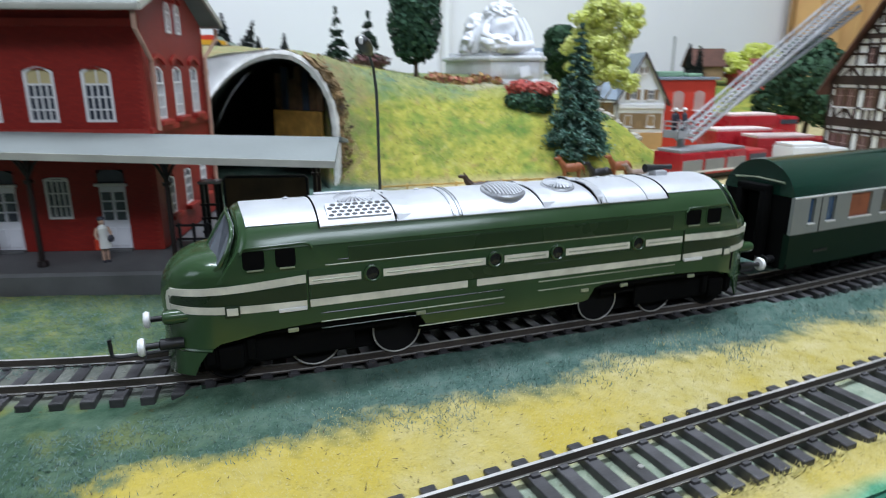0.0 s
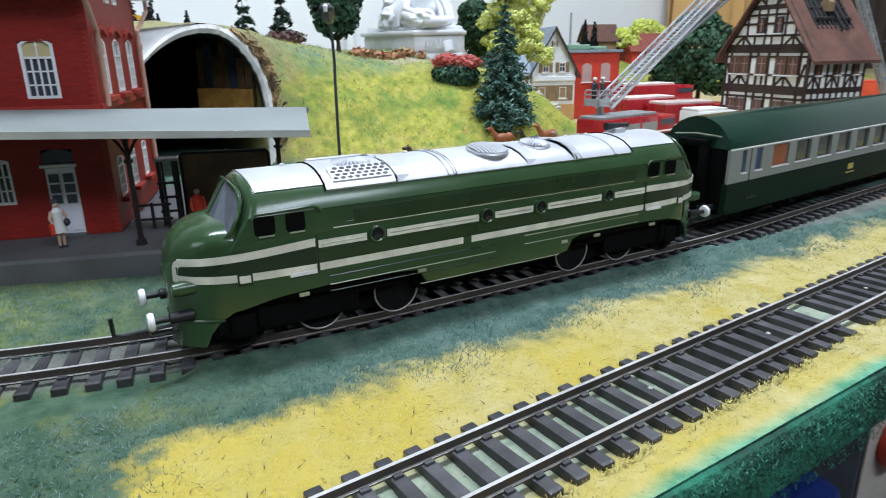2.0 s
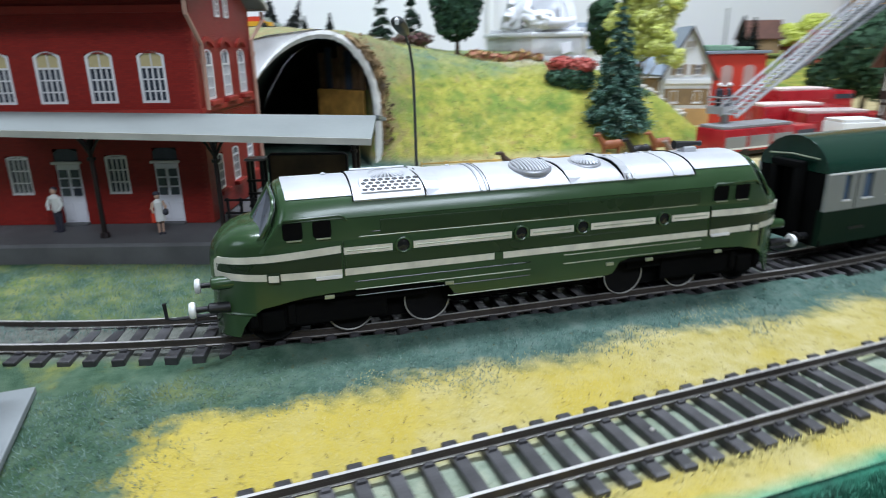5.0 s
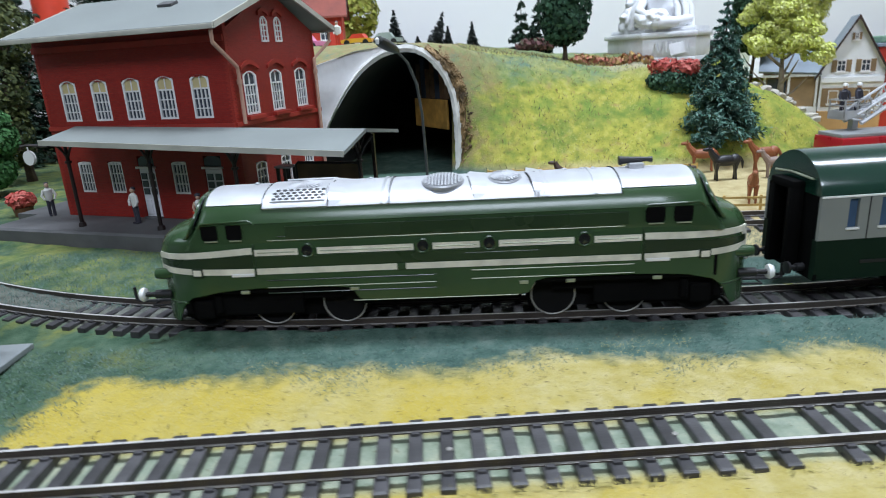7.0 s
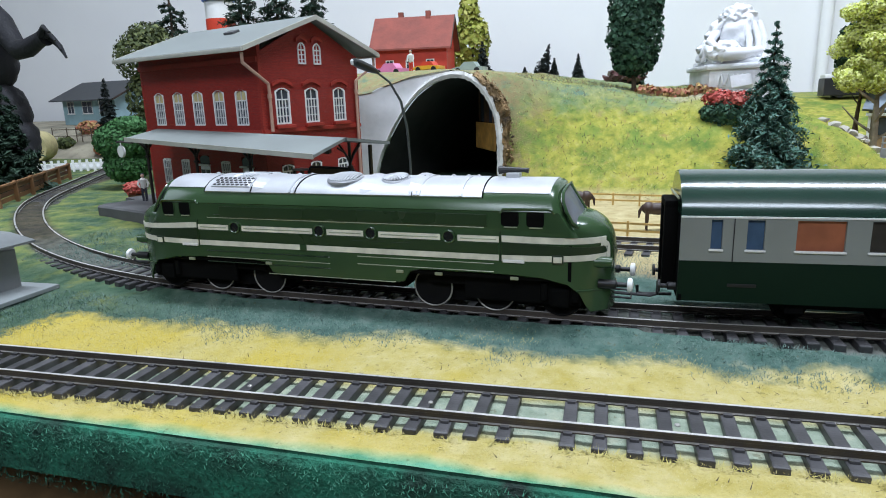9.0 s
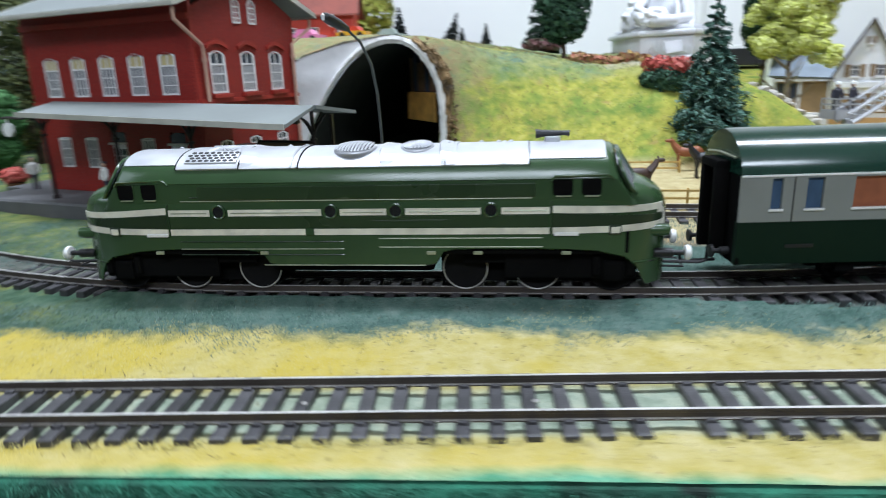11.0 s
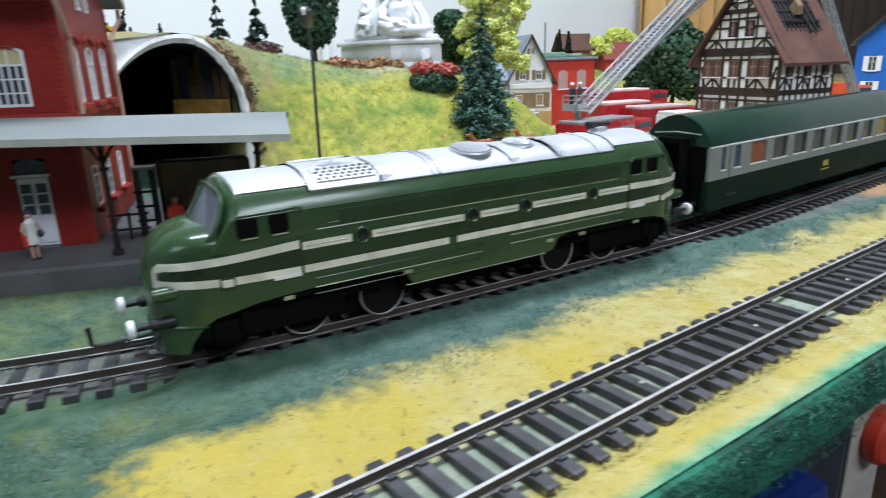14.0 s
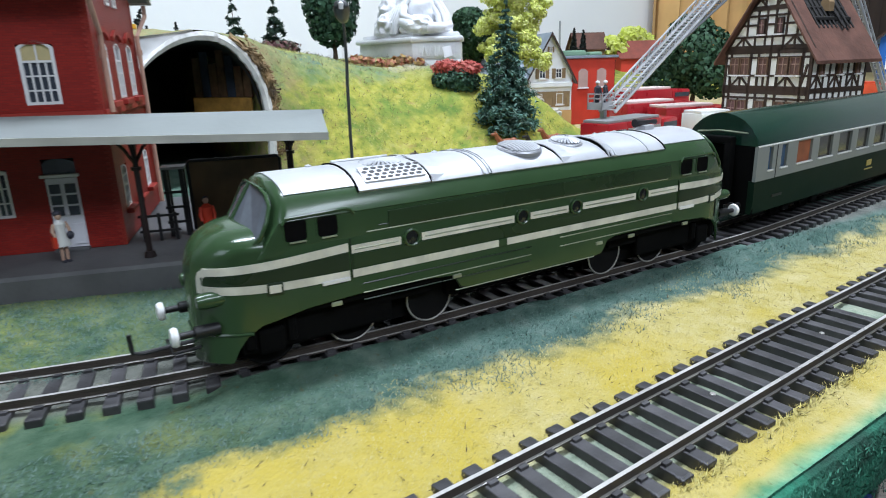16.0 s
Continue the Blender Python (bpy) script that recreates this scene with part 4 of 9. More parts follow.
    for sg in (-1, 1):
        off = 0.0008 if sg < 0 else -0.0006
        for sy in (-1, 1):
            bm = bmesh.new()
            f = [bm.verts.new((sg * (screen_x(y, z) + off + 0.0001), sy * y, z)) for y, z in outl]
            g = [bm.verts.new((sg * (screen_x(y, z) + off - 0.0006), sy * y, z)) for y, z in outl]
            bm.faces.new(f), bm.faces.new(g[::-1])
            for i in range(len(f)):
                j = (i + 1) % len(f)
                bm.faces.new((f[i], g[i], g[j], f[j]))
            ws = part("windscreen", bm, PANE, top, "grey windscreen pane")
            bm = bmesh.new()
            rim = [(sg * (screen_x(y, z) + off + 0.0001), sy * (y + 0.0004 * (1 if y > 0.002 else -1)), z) for y, z in outl]
            pipe(bm, rim + rim[:1], 0.00055, 8)
            part("screen_frame", bm, LOCO_GREEN, ws, smooth=True)
    # side windows, portholes, stripes
    for sy in (-1, 1):
        for x0, x1 in ((-0.0838, -0.0778), (-0.0752, -0.0695), (0.0632, 0.0698), (0.0722, 0.0786)):
            xc, w = (x0 + x1) / 2, x1 - x0
            bm = bmesh.new()
            o, i = [], []
            for k in range(24):
                a = 2 * math.pi * k / 24
                ca, sa = math.cos(a), math.sin(a)
                e = 0.35
                ux, uz = math.copysign(abs(ca) ** e, ca), math.copysign(abs(sa) ** e, sa)
                o.append((ux * (w / 2 + 0.0003), uz * 0.0031))
                i.append((ux * (w / 2 - 0.0001), uz * 0.0028))
            yo = sy * 0.0172
            vo = [bm.verts.new((xc + u, yo, 0.0362 + v)) for u, v in o]
            vi = [bm.verts.new((xc + u, yo, 0.0362 + v)) for u, v in i]
            wo = [bm.verts.new((xc + u, sy * 0.0166, 0.0362 + v)) for u, v in o]
            wi = [bm.verts.new((xc + u, sy * 0.0168, 0.0362 + v)) for u, v in i]
            for k in range(24):
                j = (k + 1) % 24
                bm.faces.new((vo[k], vo[j], vi[j], vi[k])), bm.faces.new((vo[k], wo[k], wo[j], vo[j])), bm.faces.new((vi[k], vi[j], wi[j], wi[k]))
            win = part("cab_window", bm, LOCO_GREEN, top, smooth=False)
            bm = bmesh.new()
            slab(bm, [(xc + u, 0.0362 + v) for u, v in i], 0.0002, Matrix.Translation((0, sy * 0.01705, 0)))
            part("pane", bm, CHASSIS, win, "dark cab window")
            # the glint along the sill is put into this strip's pale colour
            bm = bmesh.new()
            box(bm, (xc + 0.0003, sy * 0.0174, 0.0332), (w * 0.72, 0.0005, 0.0004), bevel=0.0001)
            part("sill", bm, TRIM, win, "pale strip for the glint on the window sill")
        for sg, xa in ((-1, -0.0752), (1, 0.0720)):
            bm = bmesh.new()
            a = [(xa - 0.0090, 0.0380), (xa - 0.0080, 0.0396), (xa + 0.0080, 0.0400), (xa + 0.0094, 0.0394), (xa + 0.0102, 0.0382)]
            pipe(bm, [(x, sy * 0.0175, z) for x, z in a], 0.0004, 6)
            part("window_hood", bm, LOCO_GREEN, top, smooth=True)
        ports = (-0.0482, -0.0092, 0.0128, 0.0439)
        for x in ports:
            m = Matrix.Translation((x, sy * 0.0169, 0.0290)) @ Matrix.Rotation(-sy * math.pi / 2, 4, "X")
            bm = bmesh.new()
            lathe(bm, [(0.0026, 0.0), (0.0026, 0.0008), (0.0022, 0.0010), (0.0019, 0.0008), (0.0019, 0.0002)], 24, m)
            port = part("porthole", bm, LOCO_GREEN, top, "round porthole with green rim", smooth=True)
            bm = bmesh.new()
            lathe(bm, [(0.00195, 0.0004), (0.0, 0.0005)], 20, m)
            part("pane", bm, DARKPANE, port)
        bm = bmesh.new()
        upper = [(-0.1026, -0.0672), (-0.0664, -0.0515), (-0.0449, -0.0124), (-0.0060, 0.0096), (0.0160, 0.0406), (0.0472, 0.0625), (0.0635, 0.0986)]
        for k, (a, b) in enumerate(upper):
            bm = bmesh.new()
            if k == 6:
                band(bm, a, b, 0.0277, 0.0301, sy, drop=0.0005, lift=-0.0002)
            elif k == 0:
                band(bm, a, b, 0.0282, 0.0305, sy, drop=0.0021, lift=-0.0018)
            else:
                band(bm, a, b, 0.0275, 0.0297, sy)
            st = part("upper_stripe", bm, CREAM, top, "cream paint stripe")
            if k not in (0, 6):
                bm = bmesh.new()
                rod(bm, (a + 0.0010, sy * 0.0172, 0.0286), (b - 0.0010, sy * 0.0172, 0.0286), 0.00022, seg=6)
                part("stripe_ridge", bm, TRIM, st)
        for a, b in ((-0.1026, -0.0672), (-0.0664, 0.0625), (0.0635, 0.0986)):
            bm = bmesh.new()
            band(bm, a, b, 0.0209, 0.0230, sy, drop=-0.0007, lift=0.0007)
            part("lower_stripe", bm, CREAM, top, "cream paint stripe")
        bm = bmesh.new()
        box(bm, (-0.0168, sy * 0.0172, 0.0220), (0.0030, 0.0006, 0.0024), bevel=0.0002)
        part("side_plate", bm, LOCO_GREEN, top)
        # small white step plates under the cab doors and the builder's plates
        for x in (-0.0712, 0.0678):
            bm = bmesh.new()
            box(bm, (x, sy * 0.0174, 0.0209), (0.0078, 0.0008, 0.0010), bevel=0.0002)
            part("door_step", bm, WHITE_P, top, "white door step")
        for x in (-0.0872, 0.0832):
            bm = bmesh.new()
            w = plan_w(x)
            turn = Matrix.Translation((x, sy * (w + 0.0003), 0.0221)) @ Matrix.Rotation(-sy * math.atan((plan_w(x + 0.0005) - plan_w(x - 0.0005)) / -0.001), 4, "Z")
            box(bm, (0, 0, 0), (0.0040, 0.0007, 0.0032), turn, bevel=0.0003)
            pl = part("side_plate", bm, LOCO_SIDE, top, "dark-framed works plate")
            bm = bmesh.new()
            box(bm, (0, sy * 0.0002, 0), (0.0030, 0.0007, 0.0021), turn, bevel=0.0002)
            part("plate_mark", bm, CREAM, pl)
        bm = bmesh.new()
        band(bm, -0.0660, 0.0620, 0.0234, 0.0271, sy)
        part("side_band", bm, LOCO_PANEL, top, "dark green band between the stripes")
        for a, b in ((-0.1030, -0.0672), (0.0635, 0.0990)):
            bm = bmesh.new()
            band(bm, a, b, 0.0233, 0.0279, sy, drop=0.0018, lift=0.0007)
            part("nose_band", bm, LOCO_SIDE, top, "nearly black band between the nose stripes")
        # panel stands proud; the shade of its recess is put into the colour
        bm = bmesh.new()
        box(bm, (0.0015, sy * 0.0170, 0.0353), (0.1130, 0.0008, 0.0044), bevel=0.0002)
        part("side_panel", bm, LOCO_PANEL, top, "panel below the roof, recess shade in its darker green")
        # thin raised lines along the side
        lines = [(-0.0615, 0.0570, 0.0327, TRIM), (-0.058, 0.052, 0.0340, LOCO_SIDE), (-0.0635, -0.0055, 0.0160, TRIM), (-0.0635, -0.0055, 0.0140, LOCO_SIDE), (-0.0635, -0.0055, 0.0186, LOCO_SIDE), (0.0065, 0.0605, 0.0196, TRIM), (0.0065, 0.0605, 0.0166, TRIM), (0.004, 0.030, 0.0258, LOCO_SIDE), (-0.034, 0.022, 0.0103, TRIM)]
        for a, b, z, mt in lines:
            bm = bmesh.new()
            pipe(bm, [(a, sy * 0.0169, z), (a + 0.0008, sy * 0.01712, z), (b - 0.0008, sy * 0.01712, z), (b, sy * 0.0169, z)], 0.00018, 6)
            part("raised_line", bm, mt, top)
        for x in (-0.0665, 0.0630):
            bm = bmesh.new()
            box(bm, (x, sy * 0.0170, 0.0262), (0.0003, 0.0007, 0.0108))
            part("door_gap", bm, LOCO_SIDE, top)
        for x in (-0.0715, -0.0335, 0.0240, 0.0680, 0.0395):
            bm = bmesh.new()
            box(bm, (x, sy * 0.0171, 0.0146), (0.0030, 0.0007, 0.0012), bevel=0.0003)
            part("skirt_latch", bm, TRIM, top)
    # nose details
    for sg in (-1, 1):
        xn = MID + sg * 0.1035
        for sy in (-1, 1):
            bm = bmesh.new()
            path = [Vector(p) for p in ((0.0104, 0.0274), (0.0094, 0.0273), (0.0086, 0.0268), (0.0081, 0.0256), (0.0079, 0.0240), (0.0078, 0.0218))]
            rr = []
            for k, p in enumerate(path):
                d = (path[min(k + 1, 5)] - path[max(k - 1, 0)]).normalized()
                h = 0.00102 - 0.00006 * k
                edge = [p + Vector((d.y, -d.x)) * h, p - Vector((d.y, -d.x)) * h]
                outs = [MID + sg * (plan_x(max(0.0, q.x)) + 0.0003) for q in edge]
                rr.append([(outs[0] - sg * 0.0010, sy * edge[0].x, edge[0].y), (outs[0], sy * edge[0].x, edge[0].y), (outs[1], sy * edge[1].x, edge[1].y), (outs[1] - sg * 0.0010, sy * edge[1].x, edge[1].y)])
            loft(bm, rr, close=True)
            part("nose_stripe", bm, CREAM, top, "cream stripe bent down on the nose")
            bm = bmesh.new()
            m = Matrix.Translation((MID + sg * 0.0990, sy * 0.0105, 0.0205)) @ Matrix.Rotation(sg * math.pi / 2, 4, "Y")
            lathe(bm, [(0.0019, -0.003), (0.0021, 0.0020), (0.0018, 0.0040), (0.0013, 0.0043), (0.0, 0.0041)], 18, m)
            part("head_lamp", bm, LOCO_GREEN, top, "green capped head lamp", smooth=True)
            bm = bmesh.new()
            m = Matrix.Translation((MID + sg * 0.1025, sy * 0.0105, 0.0128)) @ Matrix.Rotation(sg * math.pi / 2, 4, "Y")
            lathe(bm, [(0.0016, -0.004), (0.0016, 0.0020), (0.0009, 0.0024), (0.0009, 0.0062)], 14, m)
            buf = part("buffer", bm, BLACK, top, "black buffer with white head", smooth=True)
            bm = bmesh.new()
            lathe(bm, [(0.0009, 0.0058), (0.0023, 0.0060), (0.0026, 0.0068), (0.0022, 0.0076), (0.0, 0.0080)], 20, m)
            part("buffer_head", bm, WHITE_P, buf, "white buffer head", smooth=True)
        bm = bmesh.new()
        pipe(bm, [(xn - sg * 0.008, 0.0, 0.0068), (xn + sg * 0.0125, 0.0, 0.0064), (xn + sg * 0.0148, 0.0, 0.0070), (xn + sg * 0.0150, 0.0, 0.0120)], 0.0006, 8)
        pipe(bm, [(xn - sg * 0.004, -0.005, 0.0066), (xn + sg * 0.006, -0.005, 0.0064), (xn + sg * 0.006, 0.005, 0.0064), (xn - sg * 0.004, 0.005, 0.0066)], 0.0004, 6)
        part("coupler_hook", bm, BLACK, top, "black wire coupling hook", smooth=True)
        # moulded lower lip of the apron
        bm = bmesh.new()
        pipe(bm, [(MID + sg * plan_x(abs(y)) + sg * 0.0001, y, 0.0108) for y in (-0.0150, -0.0135, -0.011, -0.007, -0.003, 0.003, 0.007, 0.011, 0.0135, 0.0150)], 0.0005, 6)
        part("apron_lip", bm, LOCO_GREEN, top, smooth=True)
    # running gear
    bm = bmesh.new()
    box(bm, (0, 0, 0.0205), (0.176, 0.0315, 0.0140), bevel=0.001)
    part("chassis", bm, CHASSIS, top)
    bm = bmesh.new()
    box(bm, (-0.005, 0, 0.0100), (0.058, 0.022, 0.0080), bevel=0.002)
    part("fuel_tank", bm, CHASSIS, top)
    for name, axles in (("bogie", (-0.0885, -0.0645, -0.0390)), ("bogie", (0.0345, 0.0590, 0.0835))):
        mid = sum(axles) / 3
        inner = axles[2] if mid < 0 else axles[0]
        bm = bmesh.new()
        box(bm, (mid, 0, 0.0086), (0.066, 0.0145, 0.0136))
        bg = part(name, bm, CHASSIS, top, "black bogie frame")
        out = -1 if mid < 0 else 1
        for sy in (-1, 1):
            bm = bmesh.new()
            box(bm, (mid, sy * 0.0112, 0.0112), (0.050, 0.0014, 0.0036), bevel=0.0006)
            part("side_beam", bm, CHASSIS, bg)
            bm = bmesh.new()
            box(bm, (mid + out * 0.0105, sy * 0.0118, 0.0098), (0.043, 0.0016, 0.0110), bevel=0.0010)
            part("side_frame", bm, CHASSIS, bg)
            x = axles[0] if mid < 0 else axles[2]
            bm = bmesh.new()
            box(bm, (x, sy * 0.0128, 0.0072), (0.0070, 0.0022, 0.0070), bevel=0.0012)
            part("axle_box", bm, CHASSIS, bg)
            for d in (-0.0055, 0.0055):
                bm = bmesh.new()
                rod(bm, (x + d, sy * 0.0129, 0.0062), (x + d, sy * 0.0129, 0.0125), 0.0014, seg=8)
                part("spring", bm, CHASSIS, bg)
        for x in axles:
            bm = bmesh.new()
            rod(bm, (x, -0.0085, 0.0060), (x, 0.0085, 0.0060), 0.0009, seg=8)
            for sy in (-1, 1):
                m = Matrix.Translation((x, sy * 0.0090, 0.0071)) @ Matrix.Rotation(-sy * math.pi / 2, 4, "X")
                lathe(bm, [(0.0074, -0.0016), (0.0074, 0.0003), (0.0066, 0.0002), (0.0062, 0.0), (0.0030, 0.0), (0.0012, 0.0003), (0.0, 0.0004)], 24, m)
            part("wheel", bm, WHEELM, bg, smooth=True)
            bm = bmesh.new()
            for sy in (-1, 1):
                m = Matrix.Translation((x, sy * 0.0090, 0.0071)) @ Matrix.Rotation(-sy * math.pi / 2, 4, "X")
                pipe(bm, [m @ Vector((0.0076 * math.cos(k * math.pi / 18), 0.0076 * math.sin(k * math.pi / 18), 0.0003)) for k in range(37)], 0.00032, 6)
            t = part("tyre", bm, TYRE if x in (inner, axles[1]) else WHEELM, bg, "bare metal tyre" if x in (inner, axles[1]) else "", smooth=True)
    return top


build_loco()
# ---------------------------------------------------------------- passenger coach
COACH_GREEN = paint("coach_dark_green", (0.0048, 0.017, 0.0090), 0.55, grain=1200, vary=0.12, bump=0.05, depth=0.0001, patch=30, coat=0.0, spec=0.12)
COACH_ROOF = paint("coach_roof_green", (0.008, 0.036, 0.023), 0.20, grain=1200, vary=0.10, bump=0.05, depth=0.0001, patch=30, coat=0.6)
BAND_GREY = paint("coach_grey_band", (0.235, 0.25, 0.235), 0.4, grain=1200, vary=0.08, bump=0.05, depth=0.0001, patch=40)
ORANGE = paint("orange_curtain", (0.34, 0.105, 0.045), 0.7, grain=500, vary=0.3, bump=0.3)
BLUEPANE = glassy("blue_pane", (0.06, 0.11, 0.19), 0.08)
DIMPANE = glassy("dim_pane", (0.045, 0.04, 0.032), 0.06)
TANPANE = paint("tan_blind", (0.42, 0.30, 0.12), 0.6, grain=500, vary=0.2)
GOLD = paint("gold_crest", (0.55, 0.40, 0.10), 0.4, 0.3, grain=900, vary=0.2)


def build_coach():
    L, W = 0.300, 0.0168
    top = thing("passenger_coach", "dark green model passenger coach with grey window band", "railway coach",
                Matrix.Translation((0.2133, 0.1788, 0.0095)) @ Matrix.Rotation(radians(5.2), 4, "Z") @ Matrix.Translation((0, W, 0)))
    # windows in the near and far side: (start, end)
    wins = [(0.0095, 0.0130, 0), (0.0205, 0.0258, 0)]
    x = 0.0352
    for k in range(10):
        wins.append((x, x + 0.0142, 1))
        x += 0.0212
    wins += [(x + 0.001, x + 0.0063, 0), (x + 0.0125, x + 0.016, 0)]
    z0, z1, zb = 0.0222, 0.0372, 0.0078
    bm = bmesh.new()
    rings = []
    prof = [(W, z1), (W - 0.0002, 0.0385), (W - 0.0012, 0.0412), (W - 0.0034, 0.0446), (W - 0.0070, 0.0478), (W - 0.0110, 0.0497), (W - 0.0145, 0.0506), (0.0, 0.0508)]
    full = [(-y, z) for y, z in prof] + [(y, z) for y, z in prof[-2::-1]]
    for i, (x, k) in enumerate(((0.0, 0.985), (0.0008, 1.0), (0.10, 1.0), (0.20, 1.0), (L - 0.0008, 1.0), (L, 0.985))):
        rings.append([(x, y * k, z1 + (z - z1) * k) for y, z in full])
    vs = loft(bm, rings)
    bm.faces.new(vs[0][::-1]), bm.faces.new(vs[-1])
    part("roof", bm, COACH_ROOF, top, "glossy dark green rounded roof", smooth=True)
    for sy in (-1, 1):
        y = sy * (W - 0.0006)
        bm = bmesh.new()
        loft(bm, [[(x, sy * (W - 0.0001), z0), (x, sy * W, z0 - 0.002), (x, sy * W, 0.0125), (x, sy * (W - 0.0008), zb), (x, sy * (W - 0.0028), zb), (x, sy * (W - 0.0028), z0)] for x in (0.0, L)], close=True)
        part("lower_side", bm, COACH_GREEN, top, "dark green lower side", smooth=True)
        # grey band with openings cut round each window
        bm = bmesh.new()
        wz0, wz1 = 0.0262, 0.0362
        wall_panel(bm, L, z1 - z0, [(a, b, wz0 - z0, wz1 - z0) for a, b, _ in wins], 0.0014, Matrix.Translation((0, y - 0.0007, z0)))
        band_ob = part("window_band", bm, BAND_GREY, top, "light grey window band")
        for i, (a, b, wide) in enumerate(wins):
            bm = bmesh.new()
            box(bm, ((a + b) / 2, sy * (W - 0.0012), (wz0 + wz1) / 2), (b - a, 0.0004, wz1 - wz0))
            mt = BLUEPANE if not wide else (ORANGE if i == 2 else (TANPANE if i in (9, 10) else DIMPANE))
            part("pane", bm, mt, band_ob, {0: "narrow bluish window", 1: "wide coach window"}[wide])
            bm = bmesh.new()
            box(bm, ((a + b) / 2, sy * (W + 0.0002), wz0 - 0.0002), (b - a + 0.001, 0.0012, 0.0007), bevel=0.0002)
            part("window_sill", bm, WHITE_P, band_ob, "pale window sill")
        for x in (0.0165, L - 0.0165):
            bm = bmesh.new()
            box(bm, (x, sy * (W + 0.0001), 0.0297), (0.0003, 0.0004, 0.0148))
            part("door_line", bm, BLACK, band_ob)
        bm = bmesh.new()
        box(bm, (L / 2, sy * (W + 0.0001), z1 - 0.0001), (L, 0.0005, 0.0006))
        part("rain_strip", bm, WHITE_P, top, "thin pale rain strip")
        bm = bmesh.new()
        box(bm, (0.118, sy * (W + 0.0001), 0.0172), (0.006, 0.0003, 0.003))
        box(bm, (0.118, sy * (W + 0.0001), 0.0140), (0.010, 0.0003, 0.0006))
        part("crest", bm, GOLD, top, "small gold crest and lettering bars")
        bm = bmesh.new()
        box(bm, (0.020, sy * (W + 0.0001), 0.0140), (0.009, 0.0004, 0.0012), bevel=0.0002)
        part("door_step", bm, BLACK, top)
    # ends with gangway
    for x, sg in ((0.0, -1), (L, 1)):
        bm = bmesh.new()
        outl = [(-W + 0.0004, zb), (W - 0.0004, zb), (W - 0.0004, 0.0385), (W - 0.0036, 0.0444), (W - 0.0112, 0.0494), (0, 0.0505), (-W + 0.0112, 0.0494), (-W + 0.0036, 0.0444), (-W + 0.0004, 0.0385)]
        slab(bm, outl, 0.0012, Matrix.Translation((x + (0.0002 if sg < 0 else -0.0002), 0, 0)) @ Matrix.Rotation(sg * math.pi / 2 if sg > 0 else -math.pi / 2, 4, "Z"))
        part("end_wall", bm, CHASSIS, top, "black coach end")
        bm = bmesh.new()
        for y in (-0.0055, 0.0055):
            box(bm, (x + sg * 0.0022, y, 0.0240), (0.0046, 0.0030, 0.0300), bevel=0.0008)
        box(bm, (x + sg * 0.0022, 0, 0.0395), (0.0046, 0.0140, 0.0030), bevel=0.0008)
        part("gangway", bm, CHASSIS, top, "black rubber gangway", smooth=True)
        bm = bmesh.new()
        pipe(bm, [(x + sg * 0.0006, -0.0120, 0.0425), (x + sg * 0.0012, 0.0, 0.0432), (x + sg * 0.0006, 0.0110, 0.0422)], 0.0004, 6)
        part("end_rail", bm, TRIM, top)
        for sy in (-1, 1):
            bm = bmesh.new()
            m = Matrix.Translation((x, sy * 0.0105, 0.0112)) @ Matrix.Rotation(sg * math.pi / 2, 4, "Y")
            lathe(bm, [(0.0014, 0.0), (0.0014, 0.0026), (0.0008, 0.003), (0.0008, 0.0050), (0.0022, 0.0052), (0.0022, 0.0060), (0.0, 0.0064)], 16, m)
            part("buffer", bm, BLACK, top, smooth=True)
        bm = bmesh.new()
        pipe(bm, [(x, 0, 0.0050), (x + sg * 0.010, 0, 0.0048), (x + sg * 0.0120, 0, 0.0052), (x + sg * 0.0122, 0, 0.0080)], 0.0006, 8)
        part("coupler_hook", bm, BLACK, top)
    bm = bmesh.new()
    box(bm, (L / 2, 0, 0.0105), (L - 0.01, 0.024, 0.005))
    box(bm, (L / 2, 0, 0.0072), (0.07, 0.022, 0.006), bevel=0.001)
    part("underframe", bm, CHASSIS, top)
    for mid in (0.052, L - 0.052):
        bm = bmesh.new()
        for sy in (-1, 1):
            box(bm, (mid, sy * 0.0118, 0.0070), (0.042, 0.0016, 0.0036), bevel=0.0006)
            for d in (-0.0145, 0.0145):
                box(bm, (mid + d, sy * 0.0126, 0.0060), (0.006, 0.002, 0.0046), bevel=0.0005)
        box(bm, (mid, 0, 0.0085), (0.030, 0.020, 0.0040))
        bg = part("bogie", bm, CHASSIS, top)
        for d in (-0.0145, 0.0145):
            bm = bmesh.new()
            rod(bm, (mid + d, -0.0085, 0.0055), (mid + d, 0.0085, 0.0055), 0.0008, seg=8)
            for sy in (-1, 1):
                m = Matrix.Translation((mid + d, sy * 0.0078, 0.0055)) @ Matrix.Rotation(-sy * math.pi / 2, 4, "X")
                lathe(bm, [(0.0061, -0.0013), (0.0061, -0.0008), (0.0055, -0.0006), (0.0054, 0.0010), (0.0030, 0.0005), (0.0, 0.0010)], 24, m)
            part("wheel", bm, WHEELM, bg, smooth=True)
    return top


build_coach()
